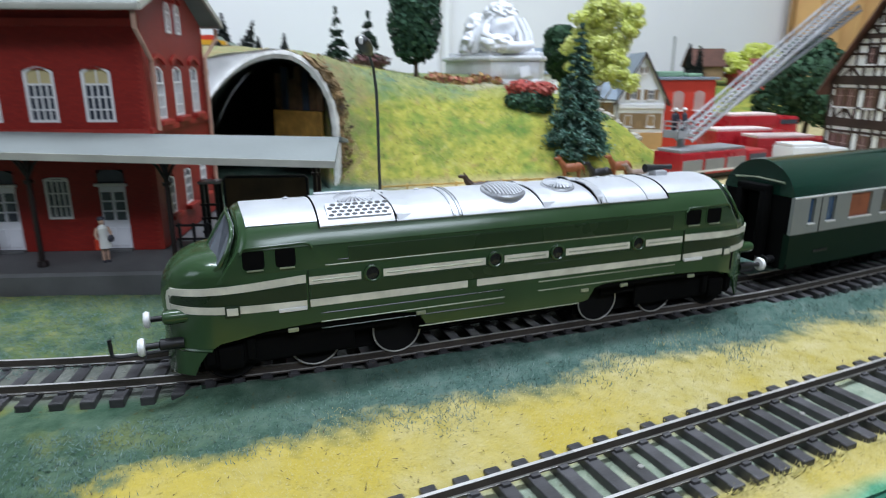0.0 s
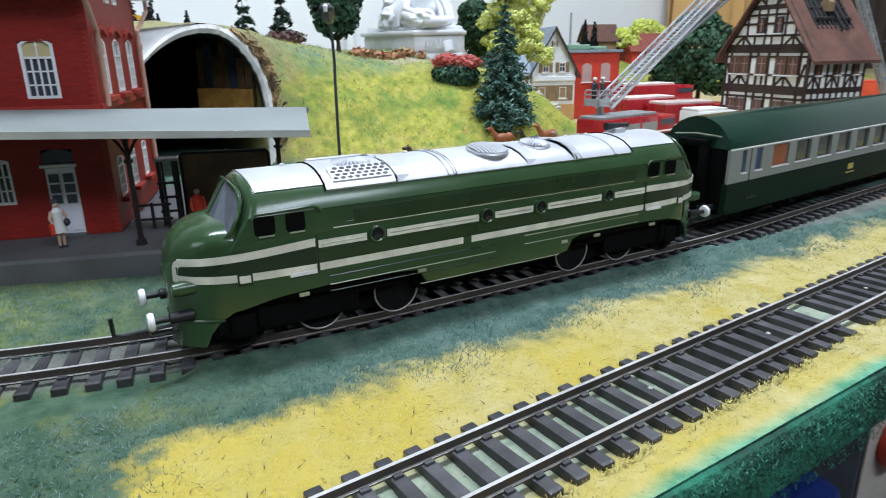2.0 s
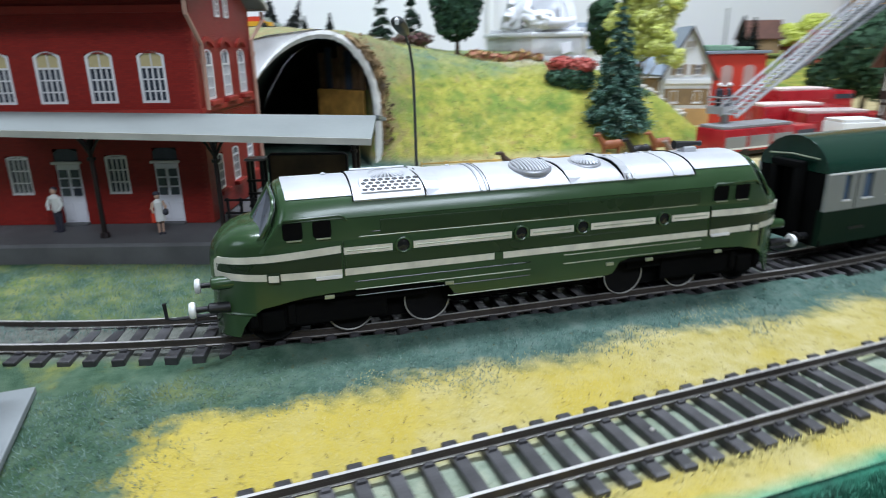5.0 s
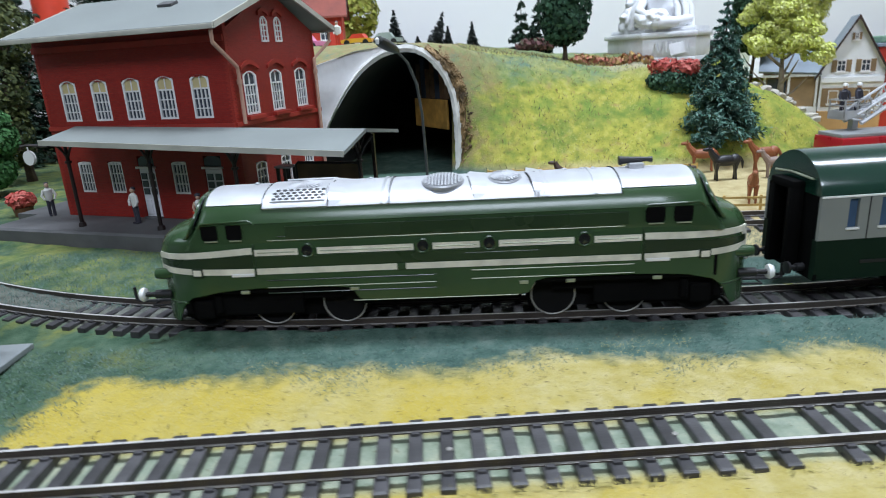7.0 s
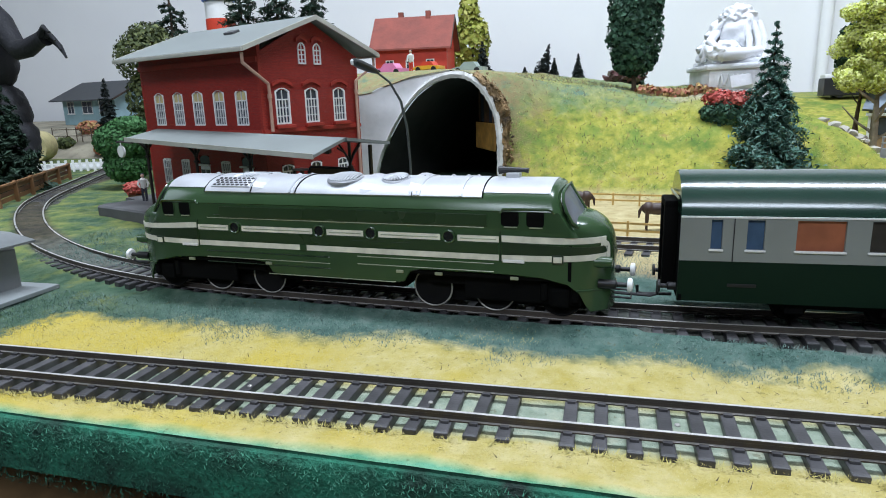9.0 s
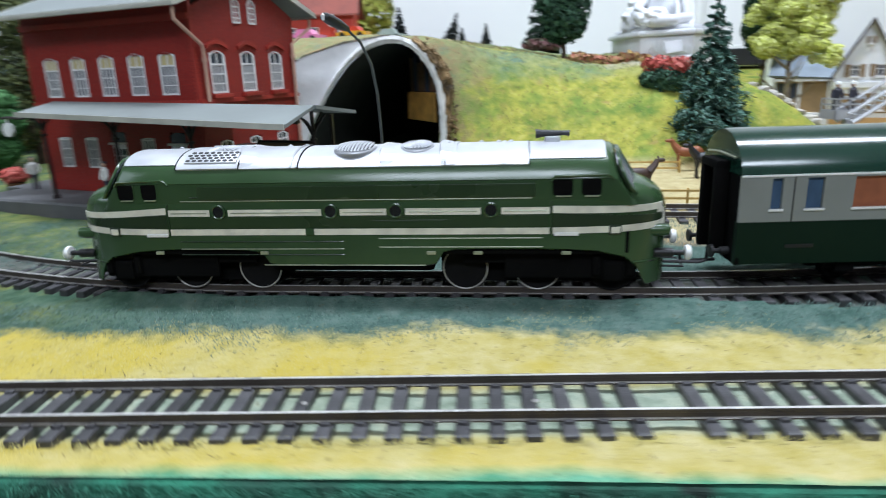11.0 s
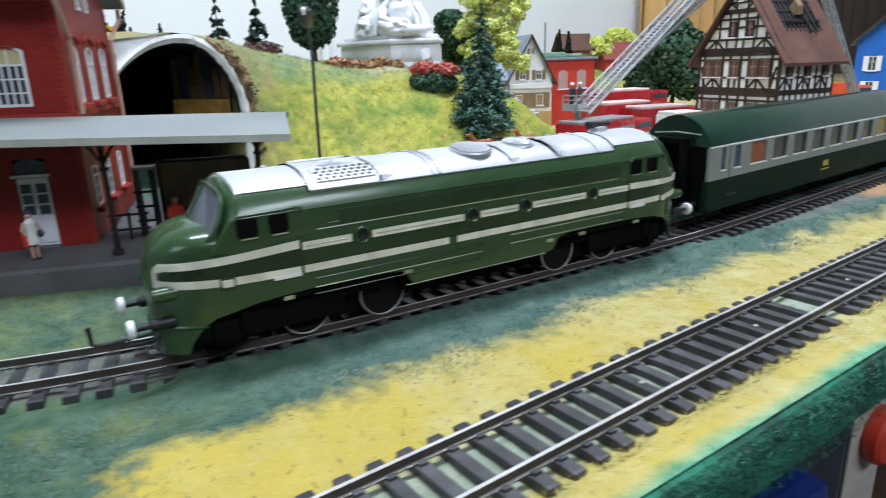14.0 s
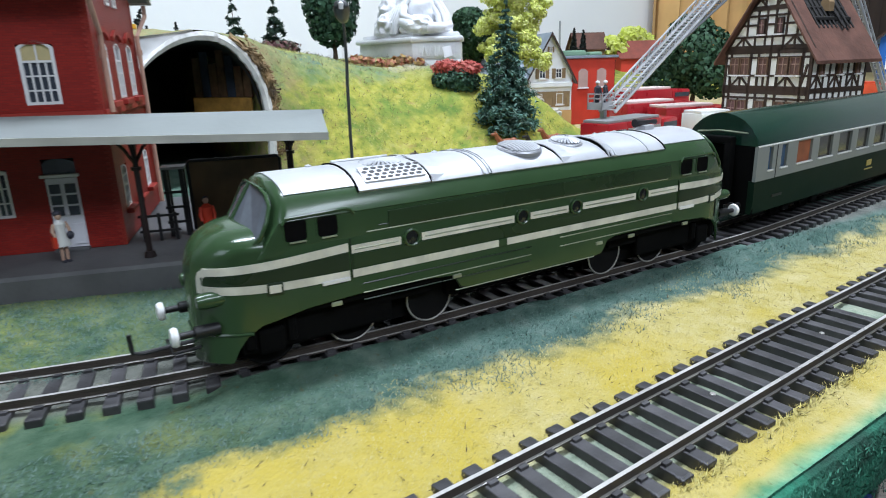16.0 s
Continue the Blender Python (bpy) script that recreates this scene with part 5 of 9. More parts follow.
# ---------------------------------------------------------------- station building
BRICK = brick_mat("red_brick", (0.33, 0.022, 0.014), (0.25, 0.015, 0.011), (0.17, 0.016, 0.013))
BRICK_TRIM = paint("red_brick_trim", (0.32, 0.024, 0.014), 0.6, grain=900, vary=0.2, bump=0.3)
ROOF_GREY = paint("grey_roof", (0.205, 0.225, 0.215), 0.6, grain=500, vary=0.10, bump=0.2, depth=0.0003, patch=25)
FASCIA = paint("pale_fascia", (0.45, 0.44, 0.38), 0.5, grain=700, vary=0.15)
DOWNPIPE = paint("downpipe_tan", (0.45, 0.27, 0.20), 0.5, grain=700, vary=0.2)
FRAME_W = paint("window_white", (0.74, 0.73, 0.72), 0.4, grain=900, vary=0.08, bump=0.1)
ST_PANE = glassy("station_pane", (0.055, 0.065, 0.085), 0.10)
BLIND = paint("cream_blind", (0.52, 0.43, 0.22), 0.6, grain=600, vary=0.2)
DOOR_W = paint("door_white", (0.78, 0.78, 0.82), 0.4, grain=700, vary=0.08)
PLATF = paint("platform_grey", (0.100, 0.100, 0.102), 0.75, grain=500, vary=0.25, bump=0.4, depth=0.0003, patch=40)
POSTM = paint("post_dark", (0.014, 0.007, 0.007), 0.45, grain=700, vary=0.3)
BOARD = paint("brown_board", (0.105, 0.062, 0.025), 0.55, grain=200, vary=0.5, bump=0.2, patch=60)


def arch_pts(w, h, rise, n=8):
    """Outline of a window with a shallow arched head, from lower left round to lower right."""
    pts = [(-w / 2, 0.0)]
    for i in range(n + 1):
        t = i / n
        pts.append((-w / 2 + w * t, h - rise + rise * math.sin(math.pi * t) ** 0.8))
    pts.append((w / 2, 0.0))
    return pts


def window_meshes(w, h, rise, cols, rows, split):
    """Meshes of a small framed sash: white frame with bars, glass, and a blind behind the upper lights."""
    fr = bmesh.new()
    o, i = arch_pts(w, h, rise), [(x * 0.79, 0.0010 + z * (h - 0.0016) / h) for x, z in arch_pts(w, h, rise)]
    A = [fr.verts.new((x, -0.0004, z)) for x, z in o]
    B = [fr.verts.new((x, -0.0004, z)) for x, z in i]
    C = [fr.verts.new((x, 0.0008, z)) for x, z in o]
    D = [fr.verts.new((x, 0.0008, z)) for x, z in i]
    n = len(o)
    for k in range(n):
        j = (k + 1) % n
        fr.faces.new((A[k], A[j], B[j], B[k])), fr.faces.new((A[k], C[k], C[j], A[j])), fr.faces.new((B[k], B[j], D[j], D[k]))
    zs = split * h
    bars = []

    def bar(c, d):
        b2 = bmesh.new()
        box(b2, c, d)
        bars.append(finish("glazing_bar", b2, FRAME_W))
    bar((0, 0.0001, zs), (w * 0.88, 0.0008, 0.0008))
    for c in range(1, cols):
        bar((-w * 0.42 + w * 0.84 * c / cols, 0.0002, zs / 2), (0.00060, 0.0006, zs))
    for r in range(1, rows):
        bar((0, 0.00025, zs * r / rows), (w * 0.86, 0.0006, 0.00055))
    bar((0, 0.0002, (zs + h) / 2 - rise * 0.2), (0.0005, 0.0006, h - zs - rise * 0.4))
    gl = bmesh.new()
    slab(gl, arch_pts(w * 0.9, h * 0.98, rise), 0.0003, Matrix.Translation((0, 0.0005, 0)))
    bl = bmesh.new()
    up = [p for p in arch_pts(w * 0.88, h * 0.97, rise)][1:-1]
    slab(bl, [(-w * 0.44, zs), *up, (w * 0.44, zs)], 0.0002, Matrix.Translation((0, 0.00035, 0)))
    return finish("window", fr, FRAME_W), finish("pane", gl, ST_PANE), finish("blind", bl, BLIND), bars


def put_window(meshes, parent, m, label, blind=True):
    w = new("window", meshes[0])
    w.parent, w.matrix_basis = parent, m
    tagged(w, label)
    for me in meshes[3]:
        o = new("glazing_bar", me)
        o.parent = w
    for me, nm in zip(meshes[1:3], ("pane", "blind")):
        if nm == "blind" and not blind:
            continue
        o = new(nm, me)
        o.parent = w
    return w


def brick_arch(bm, x, z, w, rise, m):
    """A raised arched course over an opening."""
    n = 8
    rr = []
    for i in range(n + 1):
        t = i / n
        px, pz = x - w / 2 + w * t, z + rise * math.sin(math.pi * t)
        rr.append([m @ Vector((px, a, pz + b)) for a, b in ((-0.0012, 0.0), (-0.0012, 0.0020), (0.0004, 0.0020), (0.0004, 0.0))])
    loft(bm, rr, close=True)


def build_station():
    L, D, H = 0.1255, 0.0845, 0.0955
    top = thing("station_building", "red brick model railway station with grey roof and white windows", "station",
                pose(-0.0196, 0.2879, 0.0205, 0, 0, -16.5))
    cols = [-0.0184 - 0.0220 * k for k in range(5)]
    gcols = [0.0165, 0.0405, 0.0655]
    up_w, up_h, up_z = 0.0116, 0.0218, 0.0538
    front_holes, gable_holes = [], []
    for k, c in enumerate(cols):
        front_holes.append((L + c - up_w / 2, L + c + up_w / 2, up_z, up_z + up_h - 0.0012))
        if k in (0, 2):
            front_holes.append((L + c - 0.0055, L + c + 0.0055, 0.0, 0.0345))
        else:
            front_holes.append((L + c - 0.0050, L + c + 0.0050, 0.0138, 0.0315))
    for c in gcols:
        gable_holes.append((c - up_w / 2, c + up_w / 2, up_z, up_z + up_h - 0.0012))
        gable_holes.append((c - 0.0050, c + 0.0050, 0.0120, 0.0290))
    FRONT = Matrix.Translation((-L, 0, 0))
    EAST = Matrix.Rotation(math.pi / 2, 4, "Z")
    bm = bmesh.new()
    wall_panel(bm, L, H + 0.0056, front_holes, 0.0025, FRONT)
    w = part("wall_front", bm, BRICK, top, "dark red brick platform wall")
    box_uv(w)
    bm = bmesh.new()
    wall_panel(bm, D - 0.0026, H, [(a - 0.0026, b - 0.0026, c, d) for a, b, c, d in gable_holes], 0.0025, Matrix.Translation((0, 0.0026, 0)) @ EAST)
    apex = 0.1165
    slab(bm, [(0.0, H), (D / 2, apex), (D, H)], 0.0025, EAST)
    w = part("wall_gable", bm, BRICK, top, "bright red brick gable wall")
    box_uv(w)
    bm = bmesh.new()
    box(bm, (-L / 2, D - 0.00125, H / 2), (L - 0.006, 0.0025, H))
    w = part("wall_back", bm, BRICK, top)
    box_uv(w)
    bm = bmesh.new()
    wall_panel(bm, D - 0.0026, H, [], 0.0025, Matrix.Translation((-L + 0.0025, 0.0026, 0)) @ EAST)
    slab(bm, [(0.0, H), (D / 2, apex), (D, H)], 0.0025, Matrix.Translation((-L + 0.0025, 0, 0)) @ EAST)
    w = part("wall_far_gable", bm, BRICK, top)
    box_uv(w)
    # unseen black sheets added inside the walls, one level and one upright
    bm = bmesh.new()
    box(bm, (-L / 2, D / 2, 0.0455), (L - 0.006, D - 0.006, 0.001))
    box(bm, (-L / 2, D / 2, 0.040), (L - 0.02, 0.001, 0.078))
    part("inner_black_sheet", bm, BLACK, top)
    # brick mouldings
    bm = bmesh.new()
    for z, h, o in ((0.0500, 0.0022, 0.0012), (H - 0.0035, 0.0030, 0.0014)):
        box(bm, (-L / 2, -o / 2, z), (L, o, h))
        if z < 0.09:
            box(bm, (o / 2, D / 2, z), (o, D, h))
    # toothed corner bricks
    for k in range(int(H / 0.0010)):
        long = 0.0026 if k % 2 else 0.0016
        z = 0.0006 + 0.0010 * k
        box(bm, (-long / 2 + 0.0004, -0.00005, z), (long, 0.0004, 0.0008))
        box(bm, (-L + long / 2, -0.00005, z), (long, 0.0004, 0.0008))
        box(bm, (0.00005, long / 2 + 0.0001, z), (0.0004, long, 0.0008))
        box(bm, (0.00005, D - long / 2, z), (0.0004, long, 0.0008))
    part("brick_moulding", bm, BRICK_TRIM, top, "raised brick courses and corner strips")
    for c in gcols:
        bm = bmesh.new()
        brick_arch(bm, c, up_z + up_h + 0.0006, up_w + 0.0040, 0.0028, EAST)
        part("window_arch", bm, BRICK_TRIM, top)
        bm = bmesh.new()
        box(bm, (c, -0.0012, up_z - 0.0014), (up_w + 0.003, 0.0030, 0.0022), EAST, bevel=0.0004)
        part("window_sill", bm, BRICK_TRIM, top)
        bm = bmesh.new()
        box(bm, (c, -0.0012, 0.0112), (0.0130, 0.0030, 0.0020), EAST, bevel=0.0004)
        part("window_sill", bm, BRICK_TRIM, top)
    big = window_meshes(up_w, up_h, 0.0022, 4, 3, 0.68)
    low = window_meshes(0.0100, 0.0177, 0.0008, 4, 3, 0.92)
    side_low = window_meshes(0.0100, 0.0170, 0.0014, 3, 3, 0.75)
    for k, c in enumerate(cols):
        put_window(big, top, Matrix.Translation((c, 0.0004, up_z)), "white arched sash window with cream blind")
        if k not in (0, 2):
            put_window(low, top, Matrix.Translation((c, 0.0006, 0.0138)), "white barred ground floor window", False)
        else:
            bm = bmesh.new()
            box(bm, (0, 0.0008, 0.0137), (0.0108, 0.0010, 0.0272), bevel=0.0002)
            for a in (-0.0029, 0.0029):
                box(bm, (a, 0.0001, 0.0060), (0.0040, 0.0006, 0.0080), bevel=0.0002)
            d = part("door", bm, DOOR_W, top, "white double door with glazed top", m=Matrix.Translation((c, 0, 0)))
            for a in (-0.0026, 0.0026):
                for r in range(3):
                    bm = bmesh.new()
                    box(bm, (a, 0.0001, 0.0150 + r * 0.0042), (0.0036, 0.0006, 0.0034))
                    part("pane", bm, ST_PANE, d)
            bm = bmesh.new()
            box(bm, (0, -0.0010, 0.0004), (0.0118, 0.0040, 0.0010), bevel=0.0002)
            part("door_step", bm, PLATF, d)
            bm = bmesh.new()
            box(bm, (0, -0.0004, 0.0283), (0.0128, 0.0022, 0.0012), bevel=0.0002)
            part("door_lintel", bm, FRAME_W, d)
            bm = bmesh.new()
            slab(bm, [(x, 0.0290 + z) for x, z in arch_pts(0.0112, 0.0056, 0.0018)], 0.0006, Matrix.Translation((0, 0.0004, 0)))
            part("fanlight", bm, ST_PANE, d, "dark fanlight")
    for c in gcols:
        put_window(big, top, EAST @ Matrix.Translation((c, 0.0003, up_z)), "white arched sash window in the gable", False)
        put_window(side_low, top, EAST @ Matrix.Translation((c, 0.0004, 0.0120)), "white ground floor window", False)
    small = window_meshes(0.0062, 0.0130, 0.0026, 2, 3, 0.66)
    for c in (0.0345, 0.0475):
        put_window(small, top, EAST @ Matrix.Translation((c, -0.0004, 0.0898)), "small arched attic window", False)
        bm = bmesh.new()
        brick_arch(bm, c, 0.0898 + 0.0132, 0.0090, 0.0020, EAST)
        part("window_arch", bm, BRICK_TRIM, top)
    # roof
    ov, z_e = 0.0155, 0.0965
    rise = (apex + 0.0008 - z_e) / (D / 2 + ov)
    xl, xr = -L - 0.0035, 0.0068
    zr = apex + 0.0008
    for sgn, nm in ((-1, "roof_front"), (1, "roof_back")):
        bm = bmesh.new()
        ye = -ov if sgn < 0 else D + ov
        pts = [(ye, z_e), (D / 2, zr), (D / 2, zr + 0.0016), (ye, z_e + 0.0016)]
        loft(bm, [[(x, y, z) for y, z in pts] for x in (xl, -L / 2, xr)], close=True)
        part(nm, bm, ROOF_GREY, top, "smooth grey roof slope")
        bm = bmesh.new()
        box(bm, ((xl + xr) / 2, ye + sgn * 0.0005, z_e + 0.0001), (xr - xl + 0.001, 0.0014, 0.0024), bevel=0.0004)
        part("gutter", bm, FASCIA, top, "pale eaves gutter", smooth=True)
        for x in (xl - 0.0003, xr + 0.0003):
            bm = bmesh.new()
            loft(bm, [[(xx, y, z) for y, z in ((ye, z_e - 0.0010), (D / 2, zr - 0.0010), (D / 2, zr + 0.0018), (ye, z_e + 0.0018))] for xx in (x - 0.0006, x + 0.0006)], close=True)
            part("barge_board", bm, FASCIA, top, "pale verge board")
    bm = bmesh.new()
    m = Matrix.Translation((-0.047, 0.020, z_e + (0.020 + ov) * rise + 0.0022)) @ Matrix.Rotation(math.atan(rise), 4, "X")
    box(bm, (0, 0, 0), (0.0095, 0.0060, 0.0018), m, bevel=0.0004)
    part("skylight", bm, PLATF, top, "small dark roof light")
    # downpipes
    for pts in ([(0.0042, -0.0140, 0.0950), (0.0042, -0.0140, 0.0895), (0.0022, 0.0045, 0.0780), (0.0020, 0.0052, 0.0745), (0.0020, 0.0052, 0.0500)],
                [(0.0042, D + 0.013, 0.0950), (0.0042, D + 0.013, 0.0900), (0.0020, D - 0.004, 0.0800), (0.0020, D - 0.004, 0.0010)]):
        bm = bmesh.new()
        pipe(bm, pts, 0.0010, 8)
        rod(bm, (pts[3][0], pts[3][1], pts[2][2] - 0.006), (pts[3][0], pts[3][1], pts[2][2] - 0.0085), 0.0014, seg=8)
        part("downpipe", bm, DOWNPIPE, top, "tan downpipe", smooth=True)
    # platform canopy, sagging towards its free end
    x0, x1 = -0.0938, 0.0775

    def zc(x, y):
        edge = curve_of([(x0, 0.0478), (x1, 0.0416)], x)
        ridge = curve_of([(x0, 0.0524), (x1, 0.0484)], x)
        if y < -0.0116:
            return edge + (y + 0.0343) / 0.0227 * (ridge - edge)
        return ridge - (y + 0.0116) / 0.0344 * 0.0045
    bm = bmesh.new()
    for ya, yb, xa in ((-0.0343, -0.0116, x0),):
        rr = []
        for x in (xa, -0.04, 0.0, 0.04, x1):
            rr.append([(x, ya, zc(x, ya)), (x, yb, zc(x, yb - 1e-6)), (x, yb, zc(x, yb - 1e-6) - 0.0016), (x, ya, zc(x, ya) - 0.0016)])
        loft(bm, rr, close=True)
    part("canopy_front", bm, ROOF_GREY, top, "pale grey platform canopy")
    bm = bmesh.new()
    rr = [[(x, -0.0114, zc(x, -0.0116)), (x, -0.001, zc(x, -0.001)), (x, -0.001, zc(x, -0.001) - 0.0016), (x, -0.0114, zc(x, -0.0116) - 0.0016)] for x in (x0, -0.04, 0.0016)]
    loft(bm, rr, close=True)
    rr = [[(x, -0.0114, zc(x, -0.0116)), (x, 0.0228, zc(x, 0.0228)), (x, 0.0228, zc(x, 0.0228) - 0.0016), (x, -0.0114, zc(x, -0.0116) - 0.0016)] for x in (0.0018, 0.04, x1 + 0.001)]
    loft(bm, rr, close=True)
    part("canopy_rear", bm, ROOF_GREY, top)
    bm = bmesh.new()
    loft(bm, [[(x, -0.0346, zc(x, -0.0343) + 0.0004), (x, -0.0352, zc(x, -0.0343) + 0.0004), (x, -0.0352, zc(x, -0.0343) - 0.0022), (x, -0.0346, zc(x, -0.0343) - 0.0022)] for x in (x0, -0.04, 0.0, 0.04, x1)], close=True)
    part("canopy_edge", bm, FASCIA, top, "pale canopy edge strip")
    bm = bmesh.new()
    loft(bm, [[(x, -0.0210, zc(x, -0.021) - 0.0020), (x, -0.0190, zc(x, -0.019) - 0.0020), (x, -0.0190, zc(x, -0.019) - 0.0050), (x, -0.0210, zc(x, -0.021) - 0.0050)] for x in (x0 + 0.002, 0.0, x1 - 0.003)], close=True)
    part("canopy_beam", bm, POSTM, top)
    for x in (-0.0925, -0.0390, 0.0118, 0.0650):
        y = -0.0215 if x < 0.03 else 0.004
        z = zc(x, y) - 0.002
        bm = bmesh.new()
        rod(bm, (x, y, 0.0), (x, y, z), 0.00105, 0.0009, seg=10)
        rod(bm, (x, y, 0.0), (x, y, 0.0022), 0.0021, 0.0017, seg=10)
        rod(bm, (x, y, z - 0.014), (x, y, z - 0.0128), 0.0017, seg=10)
        for s in (-1, 1):
            pipe(bm, [(x, y, z - 0.012), (x + s * 0.003, y, z - 0.0065), (x + s * 0.0075, y, z - 0.0015)], 0.0006, 6)
            pipe(bm, [(x, y, z - 0.010), (x, y + s * 0.004, z - 0.005), (x, y + s * 0.009, z - 0.0015 + s * 0.001)], 0.0006, 6)
        part("canopy_post", bm, POSTM, top, "dark iron canopy post with brackets", smooth=True)
    bm = bmesh.new()
    box(bm, (0.0645, 0.0215, 0.022), (0.0016, 0.0016, 0.040))
    part("canopy_post", bm, POSTM, top)
    # wall lamp arm with round clock-like sign at the far end
    bm = bmesh.new()
    pipe(bm, [(-0.0935, -0.030, 0.0445), (-0.108, -0.030, 0.0450), (-0.113, -0.030, 0.0445)], 0.0008, 6)
    part("sign_arm", bm, POSTM, top)
    bm = bmesh.new()
    lathe(bm, [(0.0038, -0.0008), (0.0038, 0.0008), (0.0, 0.0009)], 20, Matrix.Translation((-0.1085, -0.030, 0.0385)) @ Matrix.Rotation(math.pi / 2, 4, "X"))
    rod(bm, (-0.1085, -0.030, 0.0412), (-0.1085, -0.030, 0.0450), 0.0004, seg=6)
    part("round_sign", bm, WHITE_P, top, "round white hanging clock", smooth=True)
    return top


STATION = build_station()
# platform slab
bm = bmesh.new()
prof = [(-0.0315, -0.0125), (-0.0320, -0.0012), (-0.0308, 0.0), (0.0, 0.0), (0.0, -0.0125)]
xs = [-0.150, -0.148, -0.06, 0.02, 0.085]
loft(bm, [[(x, (y if y > -0.02 else y + (0.006 if i == 0 else 0)), z) for y, z in prof] for i, x in enumerate(xs)], close=True)
solid("platform", bm, PLATF, "dark grey station platform slab with worn edge", "platform", pose(-0.0196, 0.2879, 0.0204, 0, 0, -16.5), kind="structure")
bm = bmesh.new()
box(bm, (-0.035, 0.05, -0.0066), (0.27, 0.0988, 0.0122))
solid("station_forecourt", bm, PLATF, "grey ground slab under the station", "pavement", pose(-0.0196, 0.2879, 0.0202, 0, 0, -16.5), kind="structure")
# ---------------------------------------------------------------- tunnel and hill
PLASTER = paint("portal_plaster", (0.86, 0.87, 0.87), 0.75, grain=300, vary=0.12, bump=0.25, depth=0.0008, patch=40)
RINGM = paint("portal_ring", (0.76, 0.75, 0.71), 0.75, grain=400, vary=0.2, bump=0.7, depth=0.0006, patch=90)
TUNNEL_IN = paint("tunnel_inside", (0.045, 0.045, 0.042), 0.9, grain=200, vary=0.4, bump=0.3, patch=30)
ROCK = paint("brown_rock_edge", (0.22, 0.145, 0.07), 0.85, grain=400, vary=0.8, bump=0.9, depth=0.0015, patch=110)
OCHRE = paint("ochre_panel", (0.40, 0.21, 0.045), 0.6, grain=300, vary=0.4, bump=0.2, patch=120)
BLUISH = paint("bluish_card", (0.030, 0.044, 0.066), 0.7, grain=300, vary=0.4, patch=90)
STONE_W = paint("statue_stone", (0.72, 0.73, 0.75), 0.8, grain=300, vary=0.10, bump=0.5, depth=0.001, patch=50)


def arch_line(k=0.0):
    """Inner edge of the tunnel mouth, (x, z); k pushes it outwards."""
    ctrl = [(0.0845, 0.010), (0.0850, 0.035), (0.0850, 0.058), (0.0815, 0.077), (0.0720, 0.0930), (0.0600, 0.1015), (0.0470, 0.1025), (0.0330, 0.0985), (0.0190, 0.0895), (0.0070, 0.0765), (-0.0040, 0.0600), (-0.0130, 0.0430), (-0.0180, 0.0270), (-0.0190, 0.010)]
    out = []
    for (a, b), (c, d) in zip(ctrl, ctrl[1:]):
        for i in range(3):
            out.append((a + (c - a) * i / 3, b + (d - b) * i / 3))
    out.append(ctrl[-1])
    for _ in range(2):
        out = [out[0]] + [((p[0] + 2 * q[0] + r[0]) / 4, (p[1] + 2 * q[1] + r[1]) / 4) for p, q, r in zip(out, out[1:], out[2:])] + [out[-1]]
    cx, cz = 0.035, 0.045
    res = []
    for x, z in out:
        d = Vector((x - cx, z - cz))
        d.normalize()
        res.append((x + d.x * k, z + d.y * k if z > 0.02 else z))
    return res


YP = 0.443
tun = thing("tunnel_portal", "whitish tunnel portal with a dark mouth cut into the hill", "tunnel portal")
# ring of rough plaster
bm = bmesh.new()
inner, outer = arch_line(0.0), arch_line(0.0052)
flank = [smooth_step(0.000, 0.040, x) for x, z in inner]
outer = [(a + (c - a) * (0.18 + 0.82 * f), b + (d - b) * (0.18 + 0.82 * f)) for (a, b), (c, d), f in zip(inner, outer, flank)]
rings = []


def finer(line, n):
    out = []
    for (a, b), (c, d) in zip(line, line[1:]):
        out += [(a + (c - a) * k / n, b + (d - b) * k / n) for k in range(n)]
    return out + [line[-1]]


for i, ((a, b), (c, d)) in enumerate(zip(finer(inner, 4), finer(outer, 4))):
    q = Vector((a * 260, b * 260, 2))
    w = 0.0008 * noise.noise(q * 0.6) + 0.0003 * noise.noise(q * 2)
    v = 0.0007 * noise.noise(q + Vector((0, 0, 9)))
    lip = YP - 0.0032 + 0.0008 * noise.noise(q * 2)
    rings.append([(a + v, YP - 0.0018, b + v), ((a + c) / 2, lip, (b + d) / 2), (c + w, YP - 0.0022 + w, d + w), (c + w, YP + 0.004, d + w), (a + v, YP + 0.002, b + v)])
loft(bm, rings, close=True)
part("portal_ring", bm, RINGM, tun, "rough whitish ring round the tunnel mouth", smooth=True)
# wall left of the mouth
bm = bmesh.new()
CREST = [(-0.20, 0.0905), (-0.03, 0.0910), (-0.020, 0.0925), (-0.013, 0.0958), (0.001, 0.0993), (0.015, 0.1035), (0.030, 0.1052), (0.047, 0.1075)]
left = [p for p in arch_line(0.0007) if p[0] < 0.045]


def crest_x(z):
    """How far left the portal wall reaches at height z."""
    return -0.16 if z <= 0.0905 else curve_of([(q, p) for p, q in CREST], z)


for y in (0.001, 0.0025):
    loft(bm, [[(x, YP + y, z), (min(x - 0.0003, crest_x(z)), YP + y, z)] for x, z in left])
crown = [p for p in arch_line(0.0007) if 0.0 < p[0] < 0.0500]
loft(bm, [[(x, YP + 0.0017, z - 0.001), (x, YP + 0.0017, max(z + 0.0002, curve_of(CREST, x) + 0.0006))] for x, z in crown])
part("portal_wall", bm, PLASTER, tun, "bluish white portal wall")
